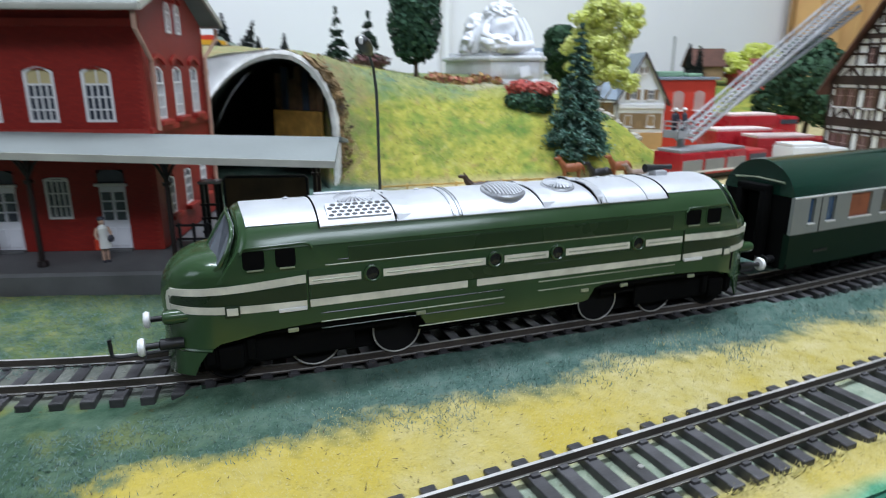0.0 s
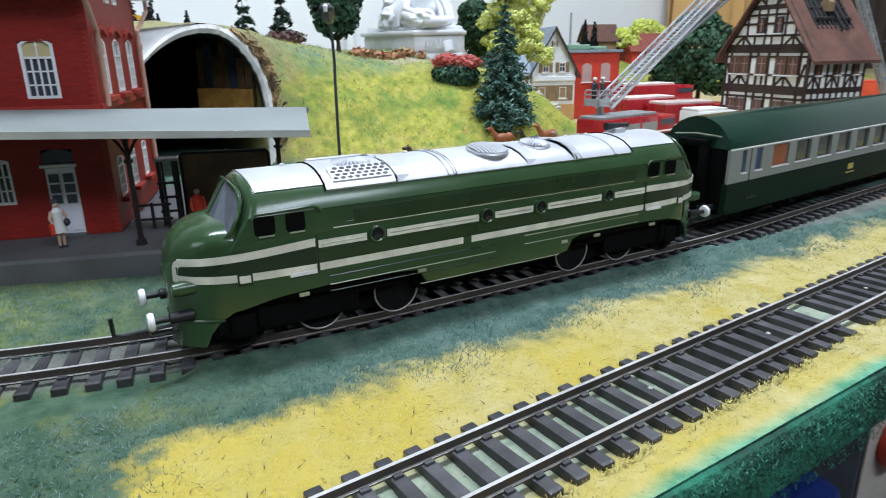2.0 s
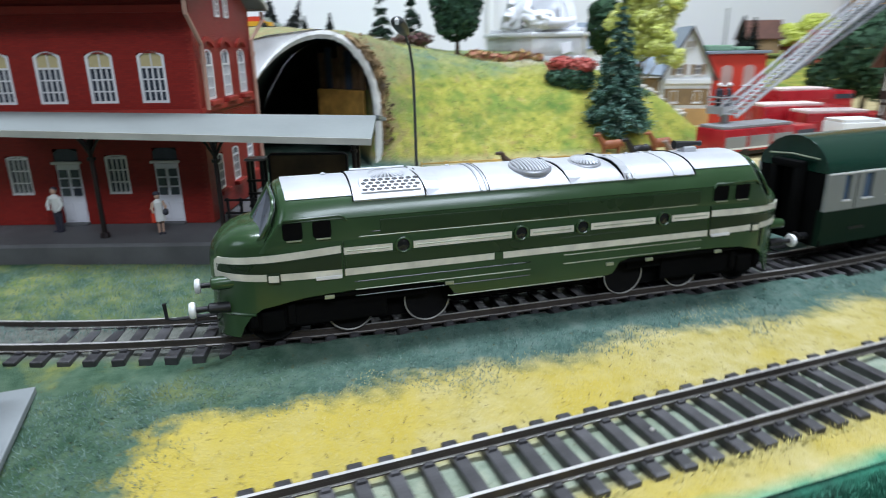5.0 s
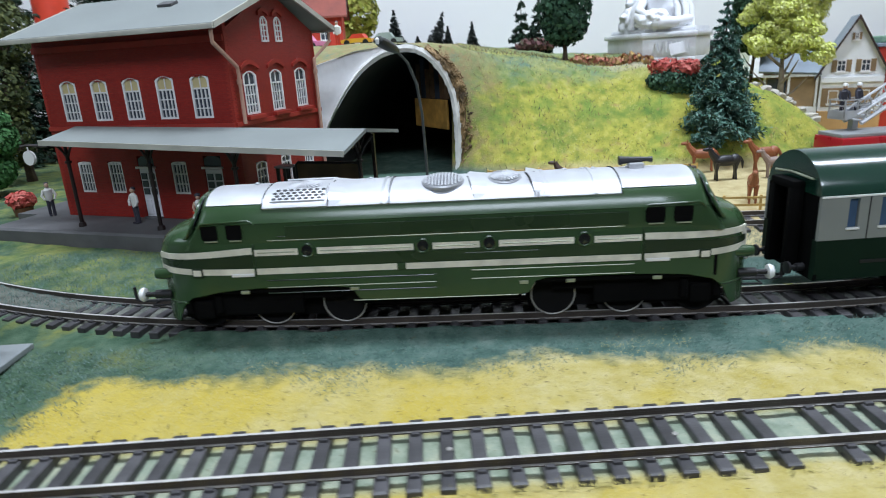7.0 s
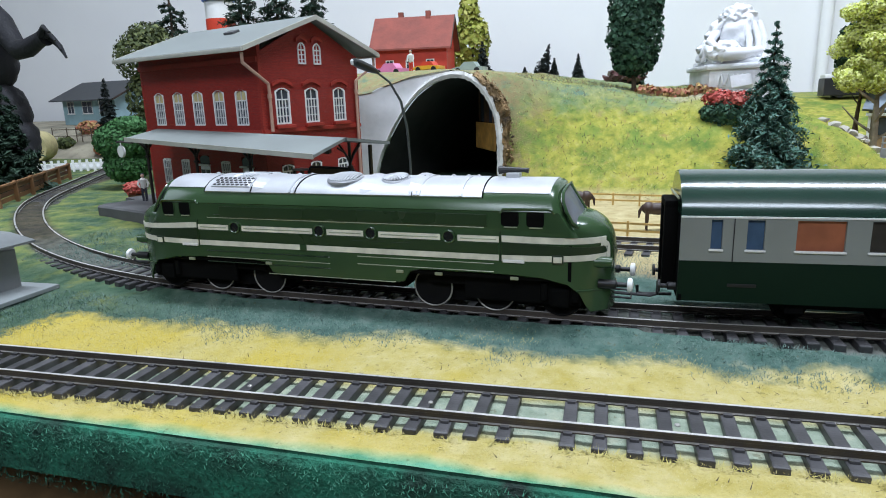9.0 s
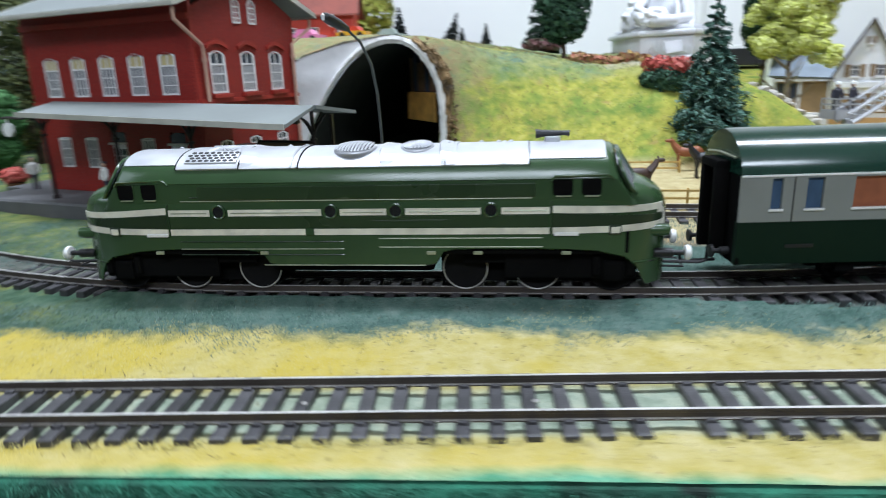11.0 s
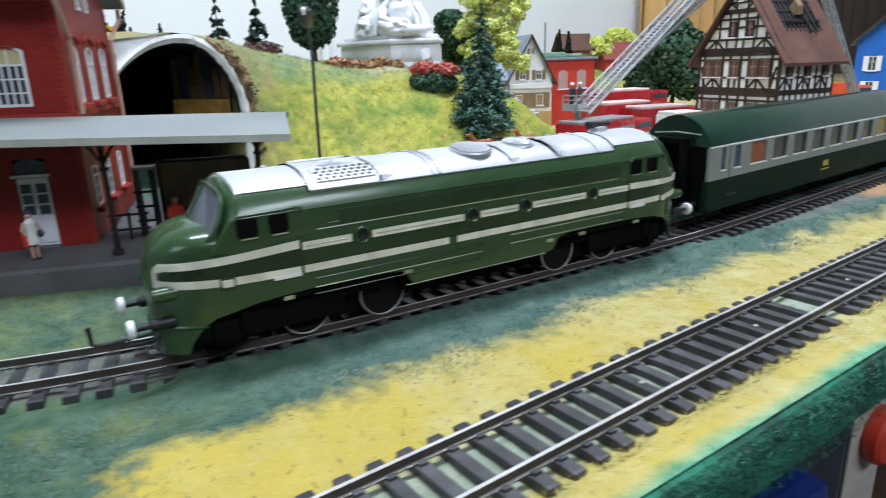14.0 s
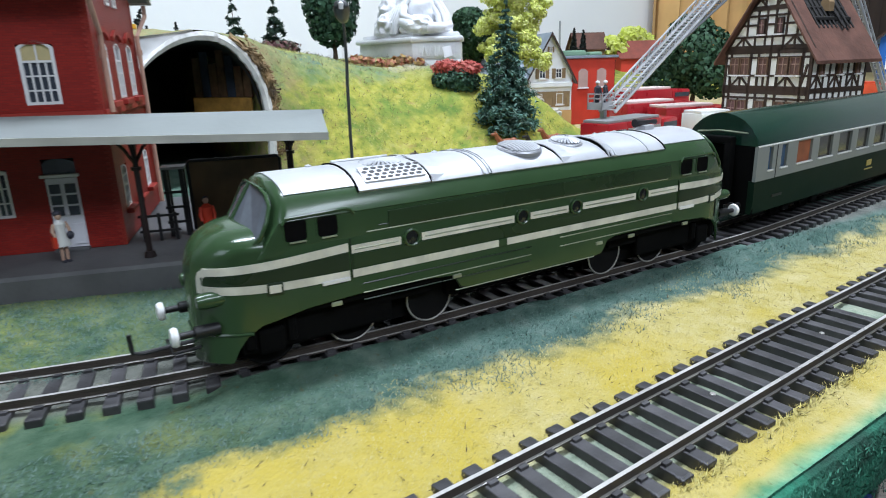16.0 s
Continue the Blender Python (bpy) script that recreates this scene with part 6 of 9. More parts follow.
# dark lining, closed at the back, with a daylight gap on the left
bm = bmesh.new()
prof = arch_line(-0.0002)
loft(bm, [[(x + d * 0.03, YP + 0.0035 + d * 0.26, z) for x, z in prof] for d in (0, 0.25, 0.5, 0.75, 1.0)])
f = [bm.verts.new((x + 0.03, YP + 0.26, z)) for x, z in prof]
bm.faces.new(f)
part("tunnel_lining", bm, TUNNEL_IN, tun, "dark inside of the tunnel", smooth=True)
bm = bmesh.new()
box(bm, (0, 0, 0), (0.052, 0.002, 0.022), Matrix.Translation((0.0665, YP + 0.034, 0.055)) @ Matrix.Rotation(radians(-58), 4, "Z"), bevel=0.0005)
part("inside_panel", bm, OCHRE, tun, "ochre cardboard panel inside the tunnel")
UMBER = paint("umber_card", (0.12, 0.068, 0.032), 0.8, grain=300, vary=0.5, patch=120)
for k in range(7):
    h = (0.026, 0.030, 0.022, 0.031, 0.027, 0.020, 0.024)[k]
    bm = bmesh.new()
    box(bm, (-0.0225 + 0.0075 * k, 0.0, h / 2), (0.0062, 0.0016, h), Matrix.Translation((0.0685, YP + 0.036, 0.0662)) @ Matrix.Rotation(radians(-58), 4, "Z"), bevel=0.0003)
    part("inside_strip", bm, BLUISH if k % 3 == 1 else UMBER, tun, "dim bluish strip inside the tunnel" if k % 3 == 1 else "dim brown strip inside the tunnel")
# turf over the tunnel and the plateau behind
bm = bmesh.new()
xs = spaced(-0.20, 0.0925, -0.2, 0.0925, 0.006, 0.03)
ys = spaced(YP - 0.0005, 1.10, YP, 0.62, 0.006, 0.04)
ol = arch_line(0.0050)


def ring_top(x):
    best = 0.0
    for (a, b), (c, d) in zip(ol, ol[1:]):
        if min(a, c) <= x <= max(a, c) and abs(a - c) > 1e-6:
            best = max(best, b + (d - b) * (x - a) / (c - a))
    return best


grid = []
for x in xs:
    col = []
    for y in ys:
        crest = curve_of(CREST, x) + 0.0004 if x < 0.047 else max(ring_top(x) + 0.0006, 0.0780)
        t = min(1.0, max(0.0, (y - YP) / 0.034)) ** 0.8
        plate = curve_of([(-0.55, 0.093), (-0.2, 0.109), (0.03, 0.1103), (0.0925, 0.1050)], x)
        z = crest + (plate - crest) * t
        if y > YP + 0.004:
            z += noise.noise(Vector((x * 60, y * 60, 4))) * 0.0012
        w = smooth_step(0.050, 0.0915, x)
        z += (hill_z(x, y) + 0.0003 - z) * w
        if x < 0.0885:
            z = max(z, crest - 0.25 * (y - YP))
        col.append(bm.verts.new((x - 0.6 * (y - YP) * smooth_step(0.02, -0.20, x) if x < 0.02 else x, y, z)))
    grid.append(col)
for a, b in zip(grid, grid[1:]):
    for i in range(len(ys) - 1):
        bm.faces.new((a[i], b[i], b[i + 1], a[i + 1]))
solid("hill_top", bm, GRASS, "grassy hill top over the tunnel", "hill", kind="structure", smooth=True)
# crumbly brown edge between ring and turf
rng = random.Random(5)
bm = bmesh.new()
oo = arch_line(0.0072)
for k in range(420):
    i = rng.randrange(0, 13)
    t = rng.random()
    x = oo[i][0] + (oo[i + 1][0] - oo[i][0]) * t
    z = oo[i][1] + (oo[i + 1][1] - oo[i][1]) * t
    s = rng.uniform(0.0003, 0.0011)
    blob(bm, (x + rng.uniform(-0.002, 0.006), YP - 0.001 + rng.uniform(-0.003, 0.005), z + rng.uniform(-0.002, 0.003)), (s * rng.uniform(0.7, 1.6), s * 0.8, s * rng.uniform(0.5, 1.2)), 1, rough=1.2, freq=90)
# lumpy bank from which the crumbs break off
bank = []
for a, b in finer(arch_line(0.0048)[:15], 5):
    row = []
    for k in range(8):
        f = k / 7
        q = Vector((a * 180 + f * 2.2, b * 180, f * 1.5))
        out_x = (0.0056 + 0.003 * noise.noise(q * 0.5)) * f
        row.append((a + out_x * (0.45 + 0.55 * (b < 0.09)), YP - 0.0025 + 0.0032 * noise.noise(q) + 0.0015 * noise.noise(q * 3) + 0.006 * f * f, b + 0.004 * f + 0.0010 * noise.noise(q * 2)))
    bank.append(row)
loft(bm, bank)
solid("rock_edge", bm, ROCK, "crumbly brown earth beside the tunnel mouth", "rocks", kind="stuff")
# ---------------------------------------------------------------- trees
FIR_N = leafy("blue_fir_needles", [(0.025, 0.085, 0.058), (0.05, 0.14, 0.10), (0.08, 0.19, 0.145), (0.20, 0.31, 0.26)])
DARK_N = leafy("dark_fir_needles", [(0.010, 0.030, 0.018), (0.018, 0.050, 0.028), (0.03, 0.07, 0.035)])
BLACK_N = leafy("black_fir_needles", [(0.006, 0.012, 0.010), (0.012, 0.022, 0.016)])
OVAL_L = leafy("dark_leaf", [(0.012, 0.045, 0.018), (0.022, 0.075, 0.030), (0.040, 0.11, 0.045)])
EGG_L = leafy("egg_tree_leaf", [(0.008, 0.036, 0.018), (0.016, 0.062, 0.030), (0.030, 0.100, 0.050), (0.10, 0.21, 0.13)])
LIME_L = leafy("lime_leaf", [(0.58, 0.64, 0.10), (0.70, 0.75, 0.18), (0.78, 0.81, 0.28), (0.84, 0.86, 0.42)])
OLIVE_L = leafy("olive_leaf", [(0.03, 0.045, 0.012), (0.07, 0.095, 0.025), (0.15, 0.17, 0.05)])
GREEN_L = leafy("fresh_leaf", [(0.025, 0.10, 0.025), (0.05, 0.17, 0.045), (0.09, 0.24, 0.08)])
RED_L = leafy("red_blossom", [(0.40, 0.050, 0.04), (0.56, 0.11, 0.085), (0.64, 0.22, 0.17)])
RUST_L = leafy("rusty_flower", [(0.38, 0.10, 0.06), (0.50, 0.22, 0.14), (0.52, 0.36, 0.12), (0.30, 0.20, 0.10)])
BARK = paint("bark", (0.075, 0.050, 0.032), 0.85, grain=300, vary=0.4, bump=0.8, depth=0.0008, patch=120)
PALE_BARK = paint("pale_bark", (0.24, 0.20, 0.15), 0.85, grain=300, vary=0.4, bump=0.8, depth=0.0008, patch=120)


def trunk_bm(h, r, lean=0.0, limbs=5, spread=0.3, rng=None, start=0.5):
    bm = bmesh.new()
    pts = [(lean * h * t * t + 0.02 * h * math.sin(5 * t), 0.015 * h * math.sin(7 * t + 1), h * t) for t in (0, 0.15, 0.35, 0.6, 0.8, 1.0)]
    pipe(bm, pts, [r * 1.5, r * 1.05, r, r * 0.8, r * 0.55, r * 0.25], 8)
    for k in range(limbs):
        t = start + (0.95 - start) * k / max(1, limbs)
        a = k * 2.4 + rng.uniform(-0.3, 0.3)
        b = Vector((lean * h * t * t, 0, h * t))
        d = Vector((math.cos(a), math.sin(a), 0.7)) * spread * h * rng.uniform(0.6, 1.0)
        pipe(bm, [b, b + d * 0.5, b + d + Vector((0, 0, 0.06 * h))], [r * 0.45, r * 0.3, r * 0.12], 6)
    return bm


def leaf_cloud(rng, lobes, n, size, skin=0.75):
    """Leaves gathered in uneven lobes: (centre, half sizes)."""
    cs, ns = [], []
    vol = np.array([l[1][0] * l[1][1] * l[1][2] for l in lobes]) ** 0.67
    pick = rng.choice(len(lobes), n, p=vol / vol.sum())
    d = rng.normal(size=(n, 3))
    d /= np.linalg.norm(d, axis=1)[:, None]
    rad = skin + (1.06 - skin) * rng.random(n) ** 0.7
    C = np.array([l[0] for l in lobes])[pick]
    S = np.array([l[1] for l in lobes])[pick]
    p = C + d * S * rad[:, None]
    nrm = d + rng.normal(size=(n, 3)) * 0.45
    return p, nrm, size * rng.uniform(0.6, 1.3, n)


def leaf_tree(name, label, at, h_trunk, r_trunk, lobes, n, size, leafmat, seed, lean=0.0, limbs=5, bark=BARK, spread=0.3, group=""):
    rng = np.random.default_rng(seed)
    prng = random.Random(seed)
    top = thing(name, label, "tree", pose(*at, 0, 0, seed * 37 % 360), group=group)
    if h_trunk:
        part("trunk", trunk_bm(h_trunk, r_trunk, lean, limbs, spread, prng), bark, top, smooth=True)
    p, nr, s = leaf_cloud(rng, lobes, n, size)
    ob = new("crown", quads_mesh("crown", p, nr, s, leafmat, rng))
    ob.parent = top
    return top


def foam_tree(name, label, at, h_trunk, r_trunk, lobes, n, size, mat, seed, bark=BARK, lean=0.0, spread=0.4, group=""):
    """A tree with a crown of torn foam clumps."""
    rng = random.Random(seed)
    top = thing(name, label, "tree", pose(*at), group=group)
    part("trunk", trunk_bm(h_trunk, r_trunk, lean, 6, spread, rng, 0.35), bark, top, smooth=True)
    bm = bmesh.new()
    wts = [a[1][0] * a[1][1] * a[1][2] for a in lobes]
    for k in range(n):
        (c, sz) = rng.choices(lobes, wts)[0]
        d = Vector((rng.gauss(0, 1), rng.gauss(0, 1), rng.gauss(0, 1))).normalized()
        rad = rng.uniform(0.55, 1.05)
        p = Vector((c[0] + d.x * sz[0] * rad, c[1] + d.y * sz[1] * rad, c[2] + d.z * sz[2] * rad))
        r = size * rng.uniform(0.6, 1.3)
        blob(bm, p, (r, r * rng.uniform(0.7, 1.1), r * rng.uniform(0.6, 1.0)), 2, rough=1.1, freq=60)
    part("crown", bm, mat, top, "crown of foam clumps", smooth=True)
    return top


def foam(name, colours):
    m, nt, b = nodes_of(name)
    g = nt.nodes.new("ShaderNodeNewGeometry")
    c = ramp(nt, g.outputs["Random Per Island"], [(i / (len(colours) - 1), k) for i, k in enumerate(colours)])
    f = noise_of(nt, coords(nt), 900, 4)
    c = mixc(nt, calc(nt, "MULTIPLY", f, 0.5), c, tuple(x * 0.7 for x in colours[0]))
    nt.links.new(c, b.inputs["Base Color"])
    b.inputs["Roughness"].default_value = 0.95
    bump_to(nt, b, f, 1.0, 0.0012)
    return m


LIME_F = foam("lime_foam", [(0.46, 0.53, 0.06), (0.57, 0.63, 0.11), (0.65, 0.69, 0.19), (0.72, 0.75, 0.30)])


def conifer(name, label, at, h, r, n, needle, seed, tiers=16, bare=0.08, lean=0.0, group="", size=0.0022, droop=0.35, bark=BARK):
    rng = np.random.default_rng(seed)
    top = thing(name, label, "tree", pose(*at, 0, lean, seed * 53 % 360), group=group)
    bm = bmesh.new()
    rod(bm, (0, 0, 0), (0, 0, h * 0.97), h * 0.016, h * 0.003, seg=7)
    P, N, S = [], [], []
    per = max(4, n // (tiers * 9))
    for t in range(tiers):
        f = t / (tiers - 1)
        z = h * (bare + (0.97 - bare) * f)
        rad = r * (1 - f) ** 0.95 * (0.85 + 0.3 * rng.random()) + h * 0.012
        nb = max(5, int(11 - 6 * f))
        for b in range(nb):
            a = 2 * math.pi * (b + 0.5 * (t % 2)) / nb + rng.uniform(-0.25, 0.25)
            L = rad * rng.uniform(0.72, 1.08)
            e = Vector((math.cos(a) * L, math.sin(a) * L, z - L * droop * rng.uniform(0.6, 1.2)))
            s = Vector((0, 0, z + rng.uniform(-0.45, 0.45) * h / tiers))
            e.z += rng.uniform(-0.4, 0.4) * h / tiers
            if f < 0.85:
                pipe(bm, [s, (s + e) / 2 + Vector((0, 0, L * 0.06)), e], [h * 0.004, h * 0.003, h * 0.001], 4)
            k = max(4, int(per * 2.2 * (1 - 0.6 * f)))
            u = rng.random(k) ** 0.65
            q = np.array(s)[None] * (1 - u[:, None]) + np.array(e)[None] * u[:, None]
            q += rng.normal(size=(k, 3)) * np.array([0.085, 0.085, 0.09]) * L * (0.4 + 0.6 * u[:, None])
            P.append(q)
            m = rng.normal(size=(k, 3)) * 0.6 + np.array([math.cos(a) * 0.3, math.sin(a) * 0.3, 0.8])
            N.append(m)
            S.append(size * rng.uniform(0.6, 1.3, k) * (1.05 - 0.45 * f))
    part("trunk", bm, bark, top)
    ob = new("needles", quads_mesh("needles", np.concatenate(P), np.concatenate(N), np.concatenate(S), needle, rng, 0.28))
    ob.parent = top
    return top


# blue fir at the foot of the hill
conifer("fir_tree", "tall bluish green model fir at the foot of the hill", (0.272, 0.430, 0.034), 0.0945, 0.0285, 11500, FIR_N, 3, tiers=19, size=0.0023, bare=0.06)
# dark egg-shaped tree on the hill
leaf_tree("egg_shaped_tree", "dark green dense egg-shaped tree on the hill", (0.180, 0.5480, 0.0862), 0.06, 0.0017,
          [((0, 0, 0.0490), (0.0225, 0.0225, 0.028)), ((0.001, 0, 0.072), (0.0215, 0.0215, 0.026)), ((0, 0, 0.030), (0.0185, 0.0185, 0.016)), ((0.010, 0.002, 0.036), (0.0125, 0.0125, 0.014)), ((-0.010, -0.002, 0.036), (0.0125, 0.0125, 0.014)), ((0.012, 0, 0.060), (0.0125, 0.0125, 0.018)), ((-0.012, 0, 0.060), (0.0125, 0.0125, 0.018))], 8000, 0.0024, EGG_L, 7, limbs=3)
# lime tree beside the chalet, with a knotty trunk
def flock_tree(name, label, at, h_trunk, r_trunk, lobes, clumps, n, size, leafmat, seed, bark=BARK, lean=0.0, spread=0.4):
    """A tree whose crown is torn foam strewn with fine flock: small leaves on many little clumps."""
    rng, prng = np.random.default_rng(seed), random.Random(seed)
    top = thing(name, label, "tree", pose(*at))
    part("trunk", trunk_bm(h_trunk, r_trunk, lean, 6, spread, prng, 0.35), bark, top, smooth=True)
    wts = [a[1][0] * a[1][1] * a[1][2] for a in lobes]
    small = []
    for k in range(clumps):
        c, sz = prng.choices(lobes, wts)[0]
        d = Vector((prng.gauss(0, 1), prng.gauss(0, 1), prng.gauss(0, 1))).normalized() * prng.uniform(0.45, 0.95)
        r = prng.uniform(0.0042, 0.0075)
        small.append(((c[0] + d.x * sz[0], c[1] + d.y * sz[1], c[2] + d.z * sz[2]), (r, r * 0.95, r * 0.85)))
    p, nr, s = leaf_cloud(rng, small, n, size, 0.55)
    ob = new("crown", quads_mesh("crown", p, nr, s, leafmat, rng))
    ob.parent = top
    tagged(ob, "crown of yellow-green flocked clumps")
    return top


flock_tree("lime_green_tree", "bright yellow-green broad tree with knotty trunk", (0.3600, 0.5400, 0.018), 0.072, 0.0030,
           [((0.0, 0, 0.098), (0.026, 0.020, 0.024)), ((-0.020, 0.008, 0.088), (0.011, 0.011, 0.016)), ((-0.010, 0.0, 0.074), (0.018, 0.014, 0.010)), ((0.018, -0.018, 0.068), (0.0155, 0.013, 0.011)), ((0.006, -0.008, 0.080), (0.022, 0.017, 0.015)),
            ((0.004, -0.002, 0.126), (0.020, 0.017, 0.021)), ((-0.015, 0.006, 0.118), (0.014, 0.013, 0.018)), ((0.026, -0.004, 0.106), (0.013, 0.013, 0.014)), ((0.032, -0.002, 0.122), (0.010, 0.012, 0.013)), ((0.0, 0, 0.148), (0.015, 0.013, 0.014))],
           190, 46000, 0.0012, LIME_L, 11, bark=PALE_BARK, lean=0.05)
leaf_tree("round_tree", "dark green rounded broadleaf tree behind the fir", (0.368, 0.615, 0.045), 0.050, 0.0018,
          [((0, 0, 0.066), (0.0215, 0.02, 0.027)), ((0.004, 0.004, 0.083), (0.015, 0.014, 0.011))], 3400, 0.0025, OVAL_L, 13)
conifer("small_fir", "small dark fir on the hill top", (0.1613, 0.790, 0.096), 0.068, 0.0170, 1500, DARK_N, 17, tiers=6, group="hill top firs", size=0.0042)
conifer("small_fir", "small dark fir on the hill top", (0.1705, 0.672, 0.096), 0.054, 0.0150, 1500, DARK_N, 19, tiers=6, group="hill top firs", size=0.0042)
for x, y, z, h, r, ln, sd in ((0.0546, 0.80, 0.1075, 0.044, 0.0130, -22, 23), (0.0715, 0.80, 0.1062, 0.025, 0.0065, 0, 29), (0.1015, 0.80, 0.105, 0.030, 0.0075, 0, 31), (0.0335, 0.80, 0.1092, 0.012, 0.005, 0, 37), (0.026, 0.62, 0.1095, 0.032, 0.009, 0, 41)):
    conifer("tiny_fir", "tiny blackish fir on the skyline", (x, y, z), h, r, 1500, BLACK_N, sd, tiers=12, lean=ln, group="skyline firs", size=0.0026, droop=0.15, bare=0.03)
# bush with red blossom
top = leaf_tree("flowering_bush", "dark bush covered with red blossom on the slope", (0.2516, 0.4690, 0.0560), 0.014, 0.0012,
                [((0, 0, 0.0130), (0.0185, 0.014, 0.0115)), ((-0.001, -0.006, 0.005), (0.0135, 0.010, 0.010)), ((0.009, 0.002, 0.014), (0.011, 0.010, 0.009))], 3200, 0.0017, EGG_L, 43, limbs=3)
rg = np.random.default_rng(44)
p, nr, s = leaf_cloud(rg, [((-0.008, 0, 0.0235), (0.0125, 0.012, 0.0060)), ((0.008, 0.0, 0.0245), (0.0125, 0.011, 0.0060)), ((0.0, -0.004, 0.0205), (0.0180, 0.0120, 0.0050))], 1900, 0.0016, 0.4)
ob = new("blossom", quads_mesh("blossom", p, nr, s, RED_L, rg))
ob.parent = top
tagged(ob, "red blossom")
# rusty flowers and stones along the brow
rg = np.random.default_rng(45)
lobes = []
for k in range(16):
    x = 0.188 + 0.0055 * k
    y = 0.528 - 0.0010 * k + rg.uniform(-0.006, 0.006)
    lobes.append(((x, y, hill_z(x, y) + 0.002), (0.005, 0.004, 0.0035 + 0.002 * rg.random())))
p, nr, s = leaf_cloud(rg, lobes, 1500, 0.0020, 0.4)
tagged(new("brow_flowers", quads_mesh("brow_flowers", p, nr, s, RUST_L, rg)), "rusty red and yellow flowers along the brow", "blossom", kind="stuff")
rg = np.random.default_rng(46)
lobes = [((0.155 + 0.012 * k, 0.655, 0.103), (0.009, 0.007, 0.006)) for k in range(3)]
p, nr, s = leaf_cloud(rg, lobes, 420, 0.0026, 0.4)
tagged(new("heather_bush", quads_mesh("heather_bush", p, nr, s, leafy("heather", [(0.10, 0.05, 0.05), (0.22, 0.09, 0.09), (0.10, 0.13, 0.07)]), rg)), "reddish heather bush on the hill top", "bush")

# ---------------------------------------------------------------- statue on the hill
def build_statue():
    """One carved block: a stepped plinth with relief and a seated, draped figure on it."""
    bm = bmesh.new()
    # five-cornered plinth in four steps
    foot = [(-0.0430, 0.0500), (-0.0310, -0.0300), (0.0045, -0.0510), (0.0260, -0.0210), (0.0200, 0.0570)]
    for grow, z0, z1 in ((1.02, -0.014, 0.008), (1.0, 0.008, 0.0235), (1.06, 0.0235, 0.0275), (0.95, 0.0275, 0.0310)):
        ring = [(x * grow - (grow - 1) * 0.004, y * grow) for x, y in foot]
        loft(bm, [[(x * k, y * k, z) for x, y in ring] for k, z in ((0.985, z0), (1.0, z0 + 0.0012), (1.0, z1 - 0.0012), (0.985, z1))], close=True)
    fa = Matrix.Translation((-0.0310, -0.0300, 0.0155)) @ Matrix.Rotation(math.atan2(-0.0210, 0.0355), 4, "Z")
    box(bm, (0.0205, 0.0, 0), (0.031, 0.0012, 0.0115), fa, bevel=0.0003)
    for x, lean in ((0.0085, 12), (0.0115, -12), (0.0145, 12), (0.0190, 0), (0.0225, 0), (0.0270, -12), (0.0300, 12), (0.0330, -12)):
        box(bm, (0, 0, 0), (0.0017, 0.0022, 0.0085), fa @ Matrix.Translation((x, -0.0008, 0)) @ Matrix.Rotation(radians(lean), 4, "Y"), bevel=0.0004)
    first = len(bm.verts)
    blob(bm, (0.006, 0.010, 0.047), (0.016, 0.027, 0.022), 5, rough=0.12, freq=60)
    blob(bm, (0.004, 0.004, 0.060), (0.013, 0.016, 0.010), 5, rough=0.2, freq=80)
    blob(bm, (-0.006, -0.012, 0.036), (0.012, 0.020, 0.009), 5, rough=0.2, freq=60)
    blob(bm, (-0.012, 0.022, 0.036), (0.011, 0.016, 0.012), 5, rough=0.25, freq=60)
    blob(bm, (-0.004, 0.030, 0.048), (0.012, 0.014, 0.014), 5, rough=0.25, freq=60)
    pipe(bm, [(-0.016, -0.006, 0.040), (-0.014, -0.018, 0.036), (-0.006, -0.029, 0.034), (0.006, -0.032, 0.034), (0.017, -0.028, 0.036)], [0.0040, 0.0045, 0.0045, 0.0040, 0.0030], 20)
    pipe(bm, [(-0.010, 0.0, 0.052), (-0.016, -0.008, 0.044), (-0.012, -0.020, 0.039)], [0.0036, 0.0032, 0.0026], 16)
    for k in range(9):
        y = -0.004 + 0.0045 * k
        pipe(bm, [(-0.002 + 0.0005 * k, y, 0.062 - 0.0010 * k), (-0.012, y + 0.002, 0.052 - 0.001 * k), (-0.017, y + 0.004, 0.040), (-0.0185, y + 0.005, 0.031)], [0.0016, 0.0024, 0.0024, 0.0016], 14)
    for x in (0.010, 0.016, 0.020):
        pipe(bm, [(x - 0.003, -0.012, 0.056), (x, -0.020, 0.044), (x, -0.024, 0.031)], [0.0018, 0.0024, 0.0018], 14)
    bm.verts.ensure_lookup_table()
    turn = Matrix.Translation((-0.015, -0.008, 0)) @ Matrix.Rotation(radians(2), 4, "Z")
    for v in bm.verts[first:]:
        v.co = turn @ Vector((v.co.x * 1.05, v.co.y * 1.05, 0.031 + (v.co.z - 0.031) * 1.10))
    solid("stone_statue", bm, STONE_W, "whitish stone statue of a seated draped figure on a stepped plinth", "statue", pose(0.2700, 0.5480, 0.0785), smooth=True)


build_statue()

